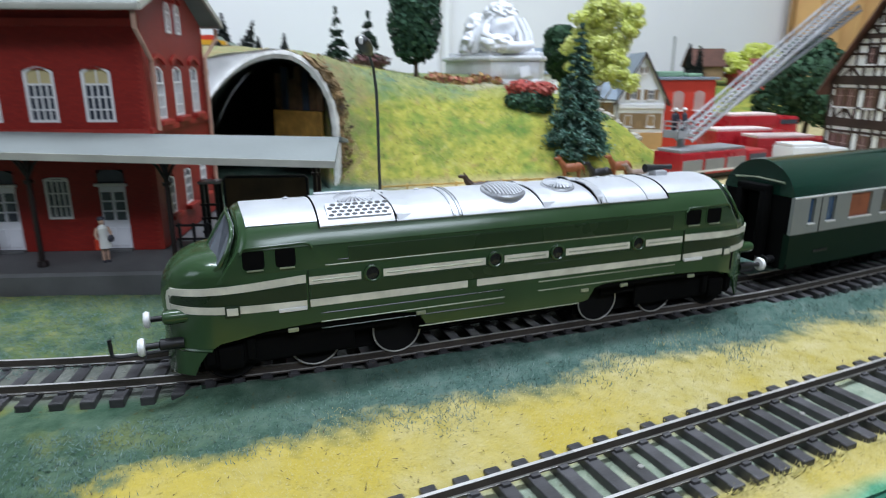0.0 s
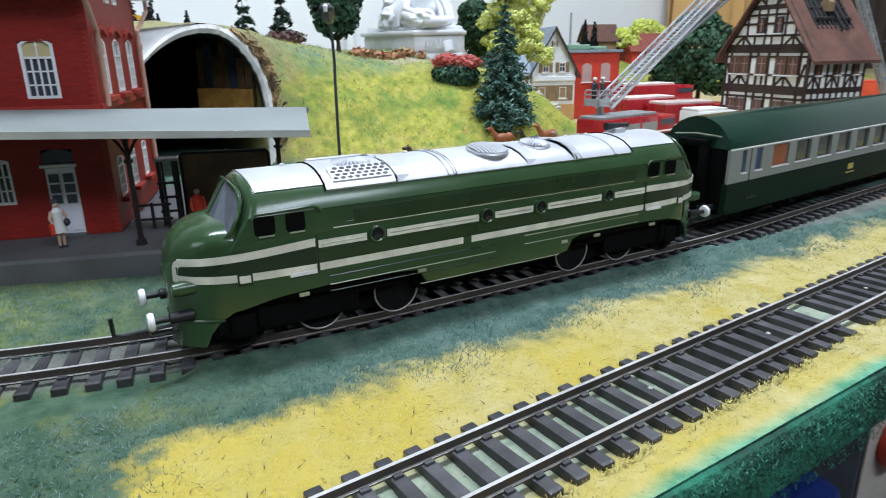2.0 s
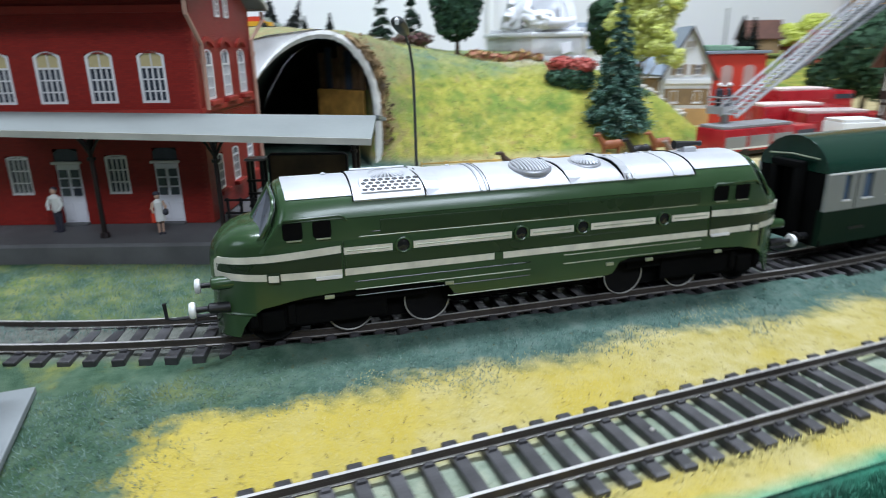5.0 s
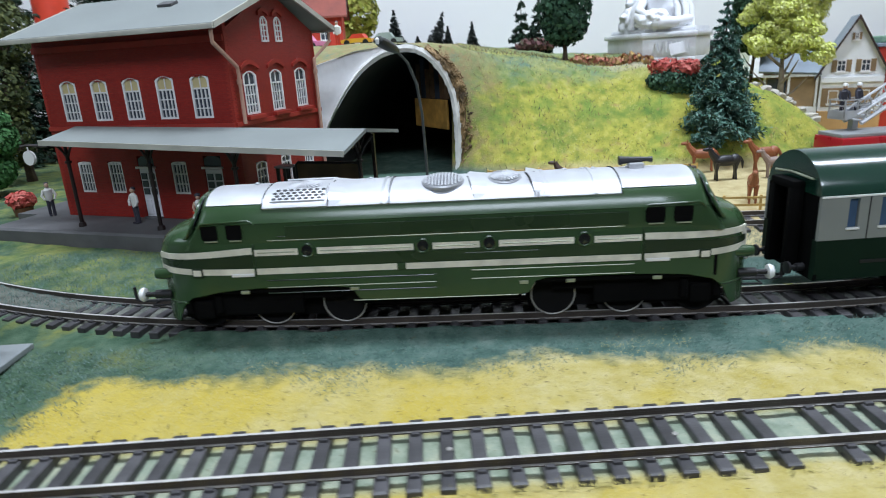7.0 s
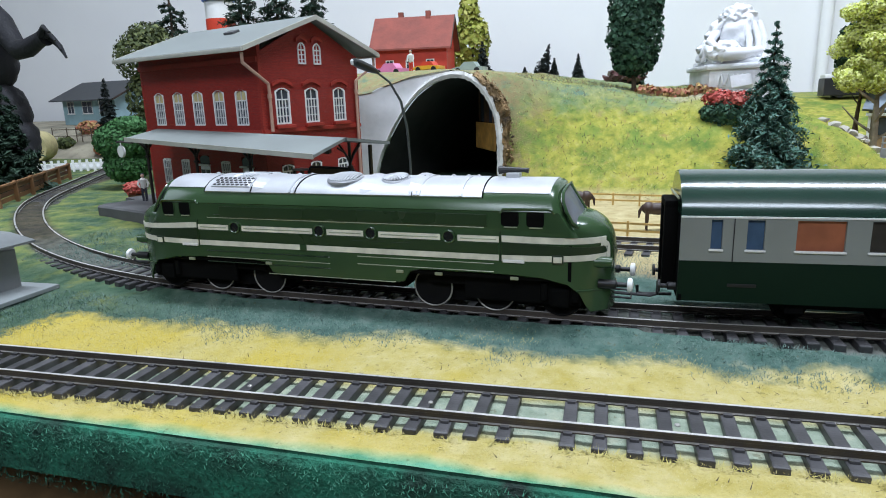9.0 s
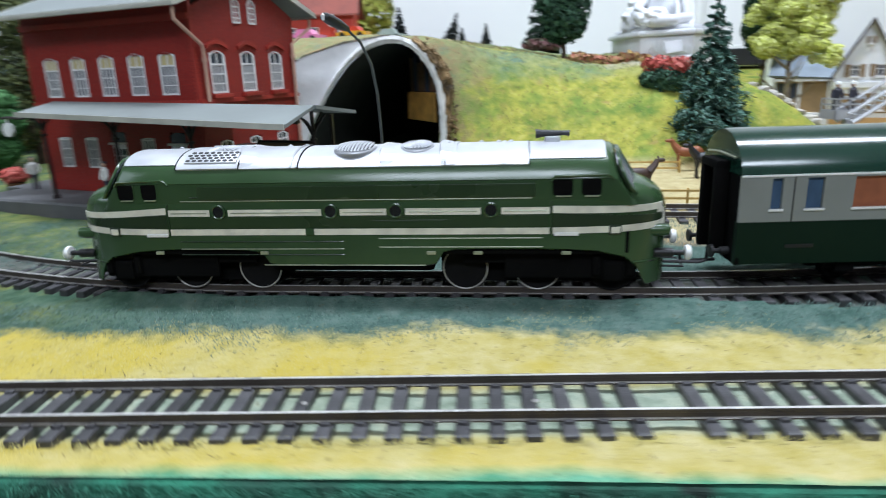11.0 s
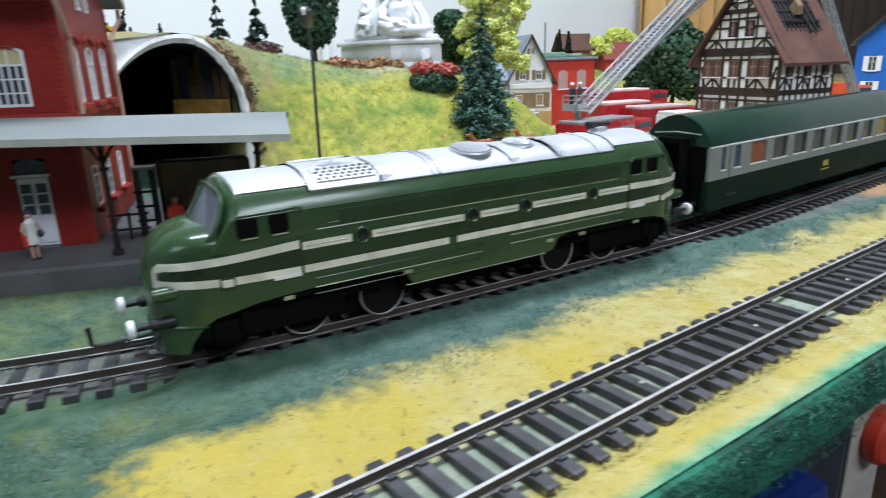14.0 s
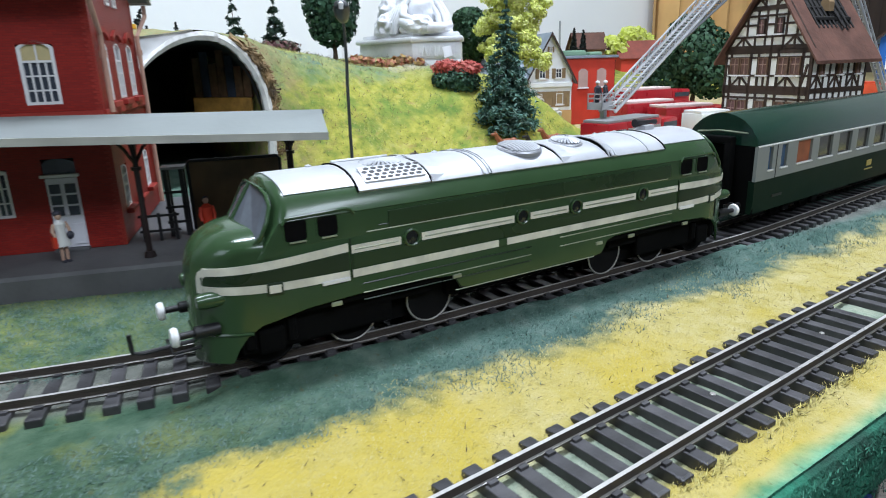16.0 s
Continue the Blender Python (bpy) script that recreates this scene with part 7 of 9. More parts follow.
# ---------------------------------------------------------------- houses
PLASTER_W = paint("cream_plaster", (0.82, 0.82, 0.79), 0.7, grain=500, vary=0.10, bump=0.3, patch=60)
CHALET_W = paint("chalet_white", (0.84, 0.86, 0.88), 0.7, grain=500, vary=0.08, bump=0.2, patch=50)
TIMBER = paint("dark_timber", (0.035, 0.018, 0.012), 0.6, grain=500, vary=0.4, bump=0.4)
SHUTTER = paint("brown_shutter", (0.25, 0.165, 0.085), 0.6, grain=500, vary=0.25)
SHUT_D = paint("dull_brown_shutter", (0.15, 0.085, 0.055), 0.6, grain=500, vary=0.25)
TILE_R = paint("red_tiles", (0.25, 0.065, 0.046), 0.75, grain=260, vary=0.2, bump=0.6, depth=0.0006, patch=60)
TILE_B = paint("brown_red_tiles", (0.115, 0.050, 0.034), 0.65, grain=260, vary=0.3, bump=0.6, depth=0.0006, patch=60)
SLATE = paint("blue_slate", (0.20, 0.24, 0.28), 0.6, grain=300, vary=0.2, bump=0.4)
BLUE_W = paint("blue_wall", (0.012, 0.125, 0.50), 0.5, grain=400, vary=0.12, bump=0.2)
RED_W = paint("red_wall", (0.56, 0.045, 0.025), 0.5, grain=400, vary=0.10, bump=0.2)
CHAR = paint("charred_black", (0.015, 0.013, 0.012), 0.85, grain=300, vary=0.5, bump=0.6, patch=90)
FIRE_RED = paint("fire_engine_red", (0.38, 0.016, 0.024), 0.3, grain=900, vary=0.12, bump=0.05, coat=0.3)
GREYP = paint("grey_plastic", (0.30, 0.31, 0.32), 0.45, 0.2, grain=900, vary=0.12)
DIM_LADDER = paint("dim_ladder_grey", (0.13, 0.14, 0.15), 0.5, 0.3, grain=900, vary=0.2)
LADDER_M = paint("ladder_grey", (0.50, 0.51, 0.53), 0.4, 0.4, grain=900, vary=0.15)


def gable_house(name, label, m, w, d, he, hr, wallm, roofm, over=0.006, wins=(), shutters=None, group="", chimney=0, category="house"):
    """A house whose gable faces local -y: width w along x, depth d, eaves at he, ridge at hr. wins: (side, x, z, width, height)."""
    top = thing(name, label, category, m, group=group)
    bm = bmesh.new()
    slab(bm, [(-w / 2, 0), (w / 2, 0), (w / 2, he), (0, hr), (-w / 2, he)], d, Matrix())
    part("wall", bm, wallm, top)
    k = (hr - he) / (w / 2)
    for s in (-1, 1):
        bm = bmesh.new()
        xe, ze = s * (w / 2 + over), he - over * k
        pts = [(xe, ze), (0, hr), (0, hr + 0.002), (xe, ze + 0.002)]
        loft(bm, [[(x, y, z) for x, z in pts] for y in (-over, d / 2, d + over)], close=True)
        part("roof", bm, roofm, top)
        bm = bmesh.new()
        loft(bm, [[(x, y, z) for x, z in ((xe, ze - 0.0012), (0, hr - 0.0012), (0, hr + 0.0022), (xe, ze + 0.0022))] for y in (-over - 0.0008, -over - 0.0001)], close=True)
        part("verge_board", bm, TIMBER, top)
    for c in range(chimney):
        bm = bmesh.new()
        box(bm, (0.004 * (c % 2), d * (0.3 + 0.4 * c), hr + 0.002), (0.006, 0.006, 0.012), bevel=0.0005)
        part("chimney", bm, roofm, top)
    for side, x, z, ww, wh in wins:
        if side == "front":
            q = Matrix.Translation((x, 0, z))
        elif side == "left":
            q = Matrix.Translation((-w / 2, x, z)) @ Matrix.Rotation(-math.pi / 2, 4, "Z")
        else:
            q = Matrix.Translation((w / 2, x, z)) @ Matrix.Rotation(math.pi / 2, 4, "Z")
        small_window(top, q, ww, wh, shutters)
    return top


ROSE_BAR = paint("rosy_bar", (0.36, 0.22, 0.19), 0.5, grain=500, vary=0.2)
ROSE = glassy("rosy_pane", (0.16, 0.085, 0.080), 0.10)


def small_window(top, q, ww, wh, shutters=None, frame=FRAME_W, glass=ST_PANE):
    bm = bmesh.new()
    t = 0.0009
    wall_panel(bm, ww, wh, [(t, ww - t, t, wh - t)], 0.0016, Matrix.Translation((-ww / 2, -0.0011, 0)))
    win = part("window", bm, frame, top, m=q)
    for c, d in (((0, -0.0003, wh / 2), (0.0006, 0.0012, wh - t)), ((0, -0.0004, wh * 0.6), (ww - t, 0.0010, 0.0006))):
        bm = bmesh.new()
        box(bm, c, d)
        part("glazing_bar", bm, FRAME_W if shutters is not None or frame is FRAME_W else ROSE_BAR, win)
    bm = bmesh.new()
    box(bm, (0, 0.0001, wh / 2), (ww * 0.95, 0.0008, wh * 0.95))
    part("pane", bm, glass, win)
    bm = bmesh.new()
    box(bm, (0, -0.0012, -0.0006), (ww + 0.002, 0.0022, 0.0012))
    part("sill", bm, FRAME_W, win)
    if shutters is not None:
        for s in (-1, 1):
            bm = bmesh.new()
            box(bm, (s * ww * 0.76, -0.0007, wh / 2), (ww * 0.56, 0.0012, wh * 1.04), bevel=0.0002)
            part("shutter", bm, shutters, win)


# chalet with shutters behind the fire engine
ch = gable_house("chalet", "white gabled model chalet with brown shutters", Matrix.Translation((0.4345, 0.5650, 0.0225)) @ Matrix.Rotation(radians(-24), 4, "Z") @ Matrix.Scale(0.96, 4),
                 0.050, 0.070, 0.046, 0.0910, CHALET_W, SLATE, 0.005,
                 [("front", -0.0095, 0.0435, 0.0075, 0.0105), ("front", 0.0095, 0.0435, 0.0075, 0.0105), ("front", -0.0135, 0.0145, 0.0085, 0.0125), ("front", 0.0110, 0.0145, 0.0085, 0.0125), ("front", 0, 0.0715, 0.0035, 0.006)], SHUTTER)
bm = bmesh.new()
box(bm, (0, 0.0340, -0.0010), (0.0506, 0.0716, 0.0180), bevel=0.0004)
part("base_course", bm, paint("ochre_base", (0.50, 0.30, 0.12), 0.7), ch)
bm = bmesh.new()
box(bm, (0, -0.0014, 0.0365), (0.050, 0.0028, 0.0050), bevel=0.0004)
part("balcony_board", bm, CHALET_W, ch)
WOOD_PANEL = paint("brown_panelling", (0.30, 0.20, 0.10), 0.65, grain=400, vary=0.25)
bm = bmesh.new()
box(bm, (0, -0.0003, 0.0205), (0.046, 0.0014, 0.0170), bevel=0.0003)
part("panelling", bm, WOOD_PANEL, ch, "brown timber panelling")
bm = bmesh.new()
loft(bm, [[(x, 0.000, ze), (x, 0.034, ze + 0.021), (x, 0.034, ze + 0.0228), (x, -0.001, ze + 0.0018)] for x, ze in ((-0.0245, 0.0415), (-0.078, 0.0445))], close=True)
loft(bm, [[(x, 0.0345, ze + 0.021), (x, 0.068, ze), (x, 0.068, ze + 0.0018), (x, 0.0345, ze + 0.0228)] for x, ze in ((-0.0245, 0.0415), (-0.078, 0.0445))], close=True)
part("wing_roof", bm, SLATE, ch, "blue-grey roof of the low side wing")
bm = bmesh.new()
slab(bm, [(0.004, 0.0), (0.064, 0.0), (0.064, 0.0425), (0.034, 0.0625), (0.004, 0.0425)], 0.0480, Matrix.Translation((-0.0255, 0, 0)) @ Matrix.Rotation(math.pi / 2, 4, "Z"))
part("side_wing", bm, WOOD_PANEL, ch, "brown panelled side wing")
bm = bmesh.new()
box(bm, (-0.0500, 0.0012, 0.0415), (0.0500, 0.0020, 0.0026), bevel=0.0003)
part("eaves_board", bm, CHALET_W, ch)
bm = bmesh.new()
box(bm, (-0.0500, 0.0330, 0.0010), (0.0490, 0.0620, 0.0220), bevel=0.0003)
part("wing_plinth", bm, CHALET_W, ch)
for x in (-0.0720, -0.0510, -0.0275):
    bm = bmesh.new()
    box(bm, (x, 0.0026, 0.0265), (0.0020, 0.0024, 0.0290), bevel=0.0002)
    part("wing_post", bm, CHALET_W, ch)
bm = bmesh.new()
box(bm, (-0.0615, 0.0032, 0.0310), (0.0165, 0.0012, 0.0150))
part("wing_window", bm, ST_PANE, ch, "dark window of the side wing")

# red flat building
rb = thing("red_building", "red flat-roofed model building behind the chalet", "building", Matrix.Translation((0.4860, 0.5572, 0.013)) @ Matrix.Rotation(radians(-6), 4, "Z"))
bm = bmesh.new()
box(bm, (0, 0.04, 0.0355), (0.068, 0.08, 0.071), bevel=0.0006)
part("wall", bm, RED_W, rb)
bm = bmesh.new()
box(bm, (0, 0.04, 0.0724), (0.073, 0.086, 0.0030), bevel=0.0006)
part("roof", bm, SLATE, rb)
# thin near-black sheet over the right side, much darker than the red walls
bm = bmesh.new()
box(bm, (0.0345, 0.04, 0.0345), (0.0012, 0.078, 0.067))
part("side_wall", bm, CHAR, rb, "dark side wall")
PALE_ARCH = paint("pale_arch_pane", (0.45, 0.30, 0.27), 0.5)
for x in (-0.0105, 0.0150):
    bm = bmesh.new()
    slab(bm, [(x + a, 0.040 + b) for a, b in arch_pts(0.0125, 0.0200, 0.0030)], 0.0015, Matrix.Translation((0, -0.0010, 0)))
    win = part("window", bm, PALE_ARCH, rb, "pale arched window")
    bm = bmesh.new()
    box(bm, (x, -0.0012, 0.0393), (0.0145, 0.0022, 0.0014), bevel=0.0003)
    part("sill", bm, FRAME_W, win)
SAGE_ROOF = paint("sage_green", (0.20, 0.33, 0.22), 0.6)
for x, w, h in ((-0.012, 0.030, 0.0060), (0.017, 0.018, 0.0040)):
    bm = bmesh.new()
    box(bm, (x, 0.03, 0.0738 + h / 2), (w, 0.034, h), bevel=0.0015)
    part("roof_box", bm, SAGE_ROOF, rb, "sage green roof box")

# half-timbered burning house
def half_timbered():
    W, Dp, H1, H2, HR = 0.0885, 0.064, 0.0365, 0.0745, 0.1330
    top = thing("half_timbered_house", "half-timbered model house with burnt-out red roof", "house",
                Matrix())
    # local x runs along the gable (towards the back), y into the house
    top.matrix_basis = Matrix.Translation((0.470, 0.3038, 0.013)) @ Matrix(((0.1425, 0.955, 0, 0), (0.9395, -0.145, 0, 0), (0, 0, 0.985, 0), (0, 0, 0, 1)))
    bm = bmesh.new()
    slab(bm, [(0, 0), (W, 0), (W, H2), (W / 2, HR), (0, H2)], Dp, Matrix())
    part("wall", bm, PLASTER_W, top, "cream plaster panels")

    def floor_z(z):
        """The lower storey is taller than the upper one."""
        return curve_of([(0, 0), (0.0365, 0.0420), (H2, H2), (0.2, 0.2)], z)

    def beam(a, b, w=0.0027, face="gable"):
        b2 = bmesh.new()
        a, b = (a[0], floor_z(a[1])), (b[0], floor_z(b[1]))
        va, vb = Vector((a[0], 0, a[1])), Vector((b[0], 0, b[1]))
        d = vb - va
        mid = (va + vb) / 2
        mm = Matrix.Translation((mid.x, 0, mid.z)) @ Matrix.Rotation(-math.atan2(d.z, d.x), 4, "Y")
        if face == "side":
            mm = Matrix(((0, -1, 0, 0), (1, 0, 0, 0), (0, 0, 1, 0), (0, 0, 0, 1))) @ Matrix.Scale(-1, 4, (0, 1, 0)) @ mm
        box(b2, (0, 0, 0), (d.length + w * 0.6, 0.0016, w * 1.25), mm)
        part("beam", b2, TIMBER, top)
    half = W / 2

    def gable_half(z):
        return half if z < H2 else half * (HR - z) / (HR - H2)

    def level(z, w):
        g = gable_half(z)
        beam((half - g, z), (half + g, z), w)
    for z in (0.0015, 0.0350, 0.0382, 0.0730, 0.0763, 0.1075):
        level(z, 0.0030)
    for z in (0.0120, 0.0305, 0.0500, 0.0672, 0.0850, 0.0945, 0.1015, 0.1145, 0.1225):
        level(z, 0.0014)
    # posts of the two storeys, window bays between them
    posts = (0.0010, 0.0082, 0.0318, 0.0402, 0.0520, 0.0602, 0.0820, W - 0.0010)
    for x in posts:
        beam((x, 0.0), (x, H2), 0.0018)
    for x in (0.0200, 0.0710):
        beam((x, 0.0500), (x, 0.0672), 0.0012)
        beam((x, 0.0120), (x, 0.0305), 0.0012)
    for x in (0.0225, 0.0455, 0.0705):
        beam((x, 0.0382), (x, 0.0500), 0.0014)
    for z0, z1 in ((0.0382, 0.0500), (0.0015, 0.0120)):
        for xc in (0.0225, 0.0705):
            beam((xc, z1), (xc - 0.0105, z0), 0.0014)
            beam((xc, z1), (xc + 0.0105, z0), 0.0014)
        beam((0.0035, z1 + 0.010), (0.0085, z0), 0.0016)
        beam((W - 0.0035, z1 + 0.010), (W - 0.0085, z0), 0.0016)
    # gable
    for x in (0.0165, 0.0270, 0.0382, 0.0470, 0.0562, 0.0668):
        zt = H2 + (HR - H2) * (1 - abs(x - half) / half)
        beam((x, 0.0850), (x, min(zt, 0.1075)), 0.0014)
    for x in (0.0180, 0.0290, 0.0400, 0.0475, 0.0580, 0.0700):
        beam((x, H2), (x, 0.0850), 0.0014)
    for x in (0.0275, 0.0385, 0.0500, 0.0612):
        zt = H2 + (HR - H2) * (1 - abs(x - half) / half)
        beam((x, 0.1075), (x, zt - 0.0010), 0.0014)
    for xc in (0.0180, 0.0700):
        beam((xc, 0.0850), (xc - 0.0095, 0.0765), 0.0014)
        beam((xc, 0.0850), (xc + 0.0095, 0.0765), 0.0014)
    for s in (-1, 1):
        beam((half + s * 0.0115, 0.1145), (half + s * 0.0185, 0.1080), 0.0014)
        beam((half + s * 0.0115, 0.1145), (half + s * 0.0040, 0.1080), 0.0014)
    for a, b in (((0.0, H2), (half, HR)), ((W, H2), (half, HR))):
        beam(a, b, 0.0026)
    # long side
    for z, w in ((0.0015, 0.003), (0.0120, 0.0014), (0.0305, 0.0014), (0.0365, 0.0032), (0.0500, 0.0014), (0.0672, 0.0014), (H2 - 0.002, 0.0026)):
        beam((0, z), (Dp, z), w, face="side")
    for k in range(10):
        beam((Dp * k / 9, 0), (Dp * k / 9, H2), 0.0013, face="side")
    for k in (0, 3, 6):
        for z0, z1 in ((0.0385, 0.0500), (0.0030, 0.0120)):
            beam((Dp * k / 9, z0), (Dp * (k + 1) / 9, z1), 0.0012, face="side")
            beam((Dp * (k + 2) / 9, z0), (Dp * (k + 1) / 9, z1), 0.0012, face="side")
    SIDE = Matrix(((0, 1, 0, 0), (1, 0, 0, 0), (0, 0, 1, 0), (0, 0, 0, 1)))
    for k in (1.5, 4.5, 7.5):
        for z, h in ((0.0128, 0.0182), (0.0508, 0.0142)):
            small_window(top, SIDE @ Matrix.Translation((Dp * k / 9, -0.0009, floor_z(z))), 0.0048, h, frame=SHUT_D, glass=ROSE)
    # windows on the gable
    for z, xs in ((0.0128, (0.0141, 0.0260, 0.0461, 0.0655, 0.0765)), (0.0508, (0.0141, 0.0260, 0.0461, 0.0655, 0.0765)), (0.0870, (0.0330, 0.0515)), (0.1160, (0.0443,))):
        for x in xs:
            small_window(top, Matrix.Translation((x, -0.0009, floor_z(z))), 0.0098 if z < 0.08 else (0.0070 if z < 0.11 else 0.0035), 0.0182 if z < 0.03 else 0.0142 if z < 0.08 else (0.0125 if z < 0.11 else 0.0050), frame=TIMBER if z > 0.08 else SHUT_D, glass=ROSE)
    # roof: near slope with a burnt hole, far slope whole
    k = (HR - H2) / half
    for s in (-1, 1):
        xe = half + s * (half + 0.009)
        ze = H2 - 0.009 * k
        spans = [(-0.006, Dp + 0.006)] if s > 0 else [(-0.006, 0.014), (0.057, Dp + 0.006)]
        for y0, y1 in spans:
            b2 = bmesh.new()
            pts = [(xe, ze), (half, HR), (half, HR + 0.0025), (xe, ze + 0.0025)]
            loft(b2, [[(x, y, z) for x, z in pts] for y in (y0, y1)], close=True)
            part("roof", b2, TILE_B, top, "worn brownish red tiles")
        if s < 0:
            b2 = bmesh.new()
            xm = half - half * 0.74
            zm = HR - half * 0.74 * k
            loft(b2, [[(x, y, z) for x, z in ((xe, ze), (xm, zm), (xm, zm + 0.0025), (xe, ze + 0.0025))] for y in (0.0141, 0.0569)], close=True)
            part("roof", b2, TILE_B, top)
            # char-black sheet over the plaster block stands in for the hole's dark depth
            b2 = bmesh.new()
            loft(b2, [[(x, y, z) for x, z in ((xm, zm + 0.0002), (half, HR + 0.0002), (half, HR + 0.0008), (xm, zm + 0.0008))] for y in (0.0141, 0.0569)], close=True)
            part("burnt_hole_sheet", b2, CHAR, top, "char-black sheet standing in for the burnt hole's depth")
            for j in range(9):
                y = 0.0155 + j * 0.0050
                b2 = bmesh.new()
                rod(b2, (xm - 0.002, y, zm), (half - 0.002, y + 0.001 * (j % 2), HR - 0.002), 0.0009, seg=5)
                part("charred_rafter", b2, CHAR, top)
            b2 = bmesh.new()
            for j in range(5):
                t = 0.15 + 0.18 * j
                rod(b2, (xm + (half - xm) * t, 0.0135, zm + (HR - zm) * t + 0.002), (xm + (half - xm) * t, 0.0575, zm + (HR - zm) * t + 0.002), 0.0008, seg=5)
            part("charred_batten", b2, CHAR, top)
            b2 = bmesh.new()
            box(b2, (half - 0.014, 0.036, HR - 0.036), (0.034, 0.040, 0.002))
            blob(b2, (half - 0.010, 0.034, HR - 0.008), (0.007, 0.006, 0.009), 2, rough=0.5)
            part("burnt_attic", b2, CHAR, top)
            b2 = bmesh.new()
            slab(b2, [(-0.004, 0), (0.004, 0), (0.004, 0.007), (0, 0.012), (-0.004, 0.007)], 0.006, Matrix.Translation((half - 0.024, 0.032, HR - 0.030)))
            part("dormer", b2, SHUTTER, top, "tan burnt dormer")
    return top


half_timbered()
gable_house("blue_house", "bright blue gabled model house with white shutters", Matrix.Translation((1.0, 0.464, 0.013)) @ Matrix.Rotation(radians(-90), 4, "Z"), 0.082, 0.13, 0.085, 0.120, BLUE_W, SLATE, 0.008,
            [("front", -0.017, 0.043, 0.0118, 0.020), ("front", 0.020, 0.043, 0.0118, 0.020), ("front", -0.017, 0.010, 0.0118, 0.018)], WHITE_P)
gable_house("red_roof_house", "red brick model house with red tiled roof on the hill", Matrix.Translation((-0.132, 0.72, 0.1085)) @ Matrix.Rotation(radians(90 + 8), 4, "Z") @ Matrix.Translation((0, -0.088, 0)), 0.056, 0.088, 0.042, 0.074, RED_W, TILE_R, 0.006,
            [("left", 0.020, 0.012, 0.010, 0.012), ("left", 0.045, 0.012, 0.010, 0.012), ("left", 0.07, 0.012, 0.010, 0.012)], None, chimney=2)
gable_house("slate_house", "small house with blue-grey roof behind the statue", Matrix.Translation((0.495, 0.86, 0.048)) @ Matrix.Rotation(radians(80), 4, "Z"), 0.06, 0.035, 0.045, 0.075, CHALET_W, SLATE, 0.005, chimney=1)
gable_house("distant_red_house", "small far house with red roof", Matrix.Translation((1.03, 0.92, 0.05)) @ Matrix.Rotation(radians(70), 4, "Z"), 0.06, 0.10, 0.035, 0.062, RED_W, TILE_R, 0.006)
gable_house("distant_brown_house", "small far brown house on the skyline", Matrix.Translation((0.925, 0.98, 0.075)) @ Matrix.Rotation(radians(70), 4, "Z"), 0.04, 0.06, 0.03, 0.055, SHUTTER, TILE_B, 0.005)
gable_house("grey_roof_house", "pale blue bungalow with wide grey roof", Matrix.Translation((-0.790, 0.93, 0.058)) @ Matrix.Rotation(radians(80), 4, "Z") @ Matrix.Translation((0, -0.09, 0)), 0.11, 0.155, 0.050, 0.076, paint("pale_blue_wall", (0.25, 0.38, 0.42), 0.6), paint("dark_slate", (0.05, 0.054, 0.058), 0.6, vary=0.2), 0.016,
            [("left", 0.03, 0.020, 0.03, 0.022), ("left", 0.08, 0.020, 0.03, 0.022), ("left", 0.13, 0.020, 0.02, 0.022)])
# banked ground behind the town for the far houses
bm = bmesh.new()
loft(bm, [[(x, 0.74, 0.010), (x, 0.86, 0.045), (x, 1.0, 0.070), (x, 1.12, 0.078)] for x in (0.36, 0.7, 1.1, 1.5)])
solid("far_bank", bm, GRASS, "grassy bank behind the model town", "bank", kind="structure", smooth=True)
leaf_tree("dark_tree", "large dark green broadleaf tree behind the fire engines", (0.655, 0.55, 0.013), 0.05, 0.003,
          [((0, 0, 0.070), (0.045, 0.04, 0.035)), ((-0.025, 0, 0.05), (0.03, 0.03, 0.03)), ((0.03, 0.01, 0.045), (0.034, 0.03, 0.03)), ((0.01, 0, 0.100), (0.026, 0.026, 0.018))], 7500, 0.0032, OVAL_L, 51)
for x, y, z, r, sd in ((0.937, 0.95, 0.082, 0.026, 61), (0.999, 0.97, 0.100, 0.024, 67), (1.05, 0.99, 0.090, 0.03, 71)):
    foam_tree("yellow_ball_tree", "bright yellow-green ball tree in the distance", (x, y, z - 0.02), 0.03, 0.0015, [((0, 0, 0.045), (r * 0.85, r * 0.85, r * 0.7))], 60, 0.0075, LIME_F, sd, group="far ball trees")
for x, sd in ((0.825, 73), (0.848, 79)):
    conifer("black_cypress", "slim blackish cypress in the distance", (x, 0.95, 0.062), 0.075 - 0.1 * (x - 0.825), 0.011, 2600, BLACK_N, sd, tiers=16, group="far cypresses", size=0.0042, droop=-0.8, bare=0.02)
bm = bmesh.new()
rod(bm, (0.79, 0.95, 0.06), (0.79, 0.95, 0.150), 0.0022, 0.0018, seg=8)
solid("far_mast", bm, GREYP, "thin grey mast in the distance", "mast")
# ---------------------------------------------------------------- lamp, board and fences by the station
LAMPM = paint("lamp_grey", (0.075, 0.085, 0.08), 0.5, 0.2, grain=700, vary=0.2)
WOODY = paint("yellow_wood", (0.55, 0.36, 0.11), 0.6, grain=600, vary=0.25, bump=0.3)
WOODD = paint("dark_brown_wood", (0.12, 0.055, 0.025), 0.65, grain=600, vary=0.3, bump=0.3)
WOODB = paint("brown_wood", (0.22, 0.11, 0.045), 0.6, grain=600, vary=0.3, bump=0.3)
SKIN = paint("doll_flesh", (0.52, 0.33, 0.24), 0.5, grain=900, vary=0.1)
CLOTH_W = paint("doll_white", (0.70, 0.70, 0.66), 0.6, grain=900, vary=0.12)
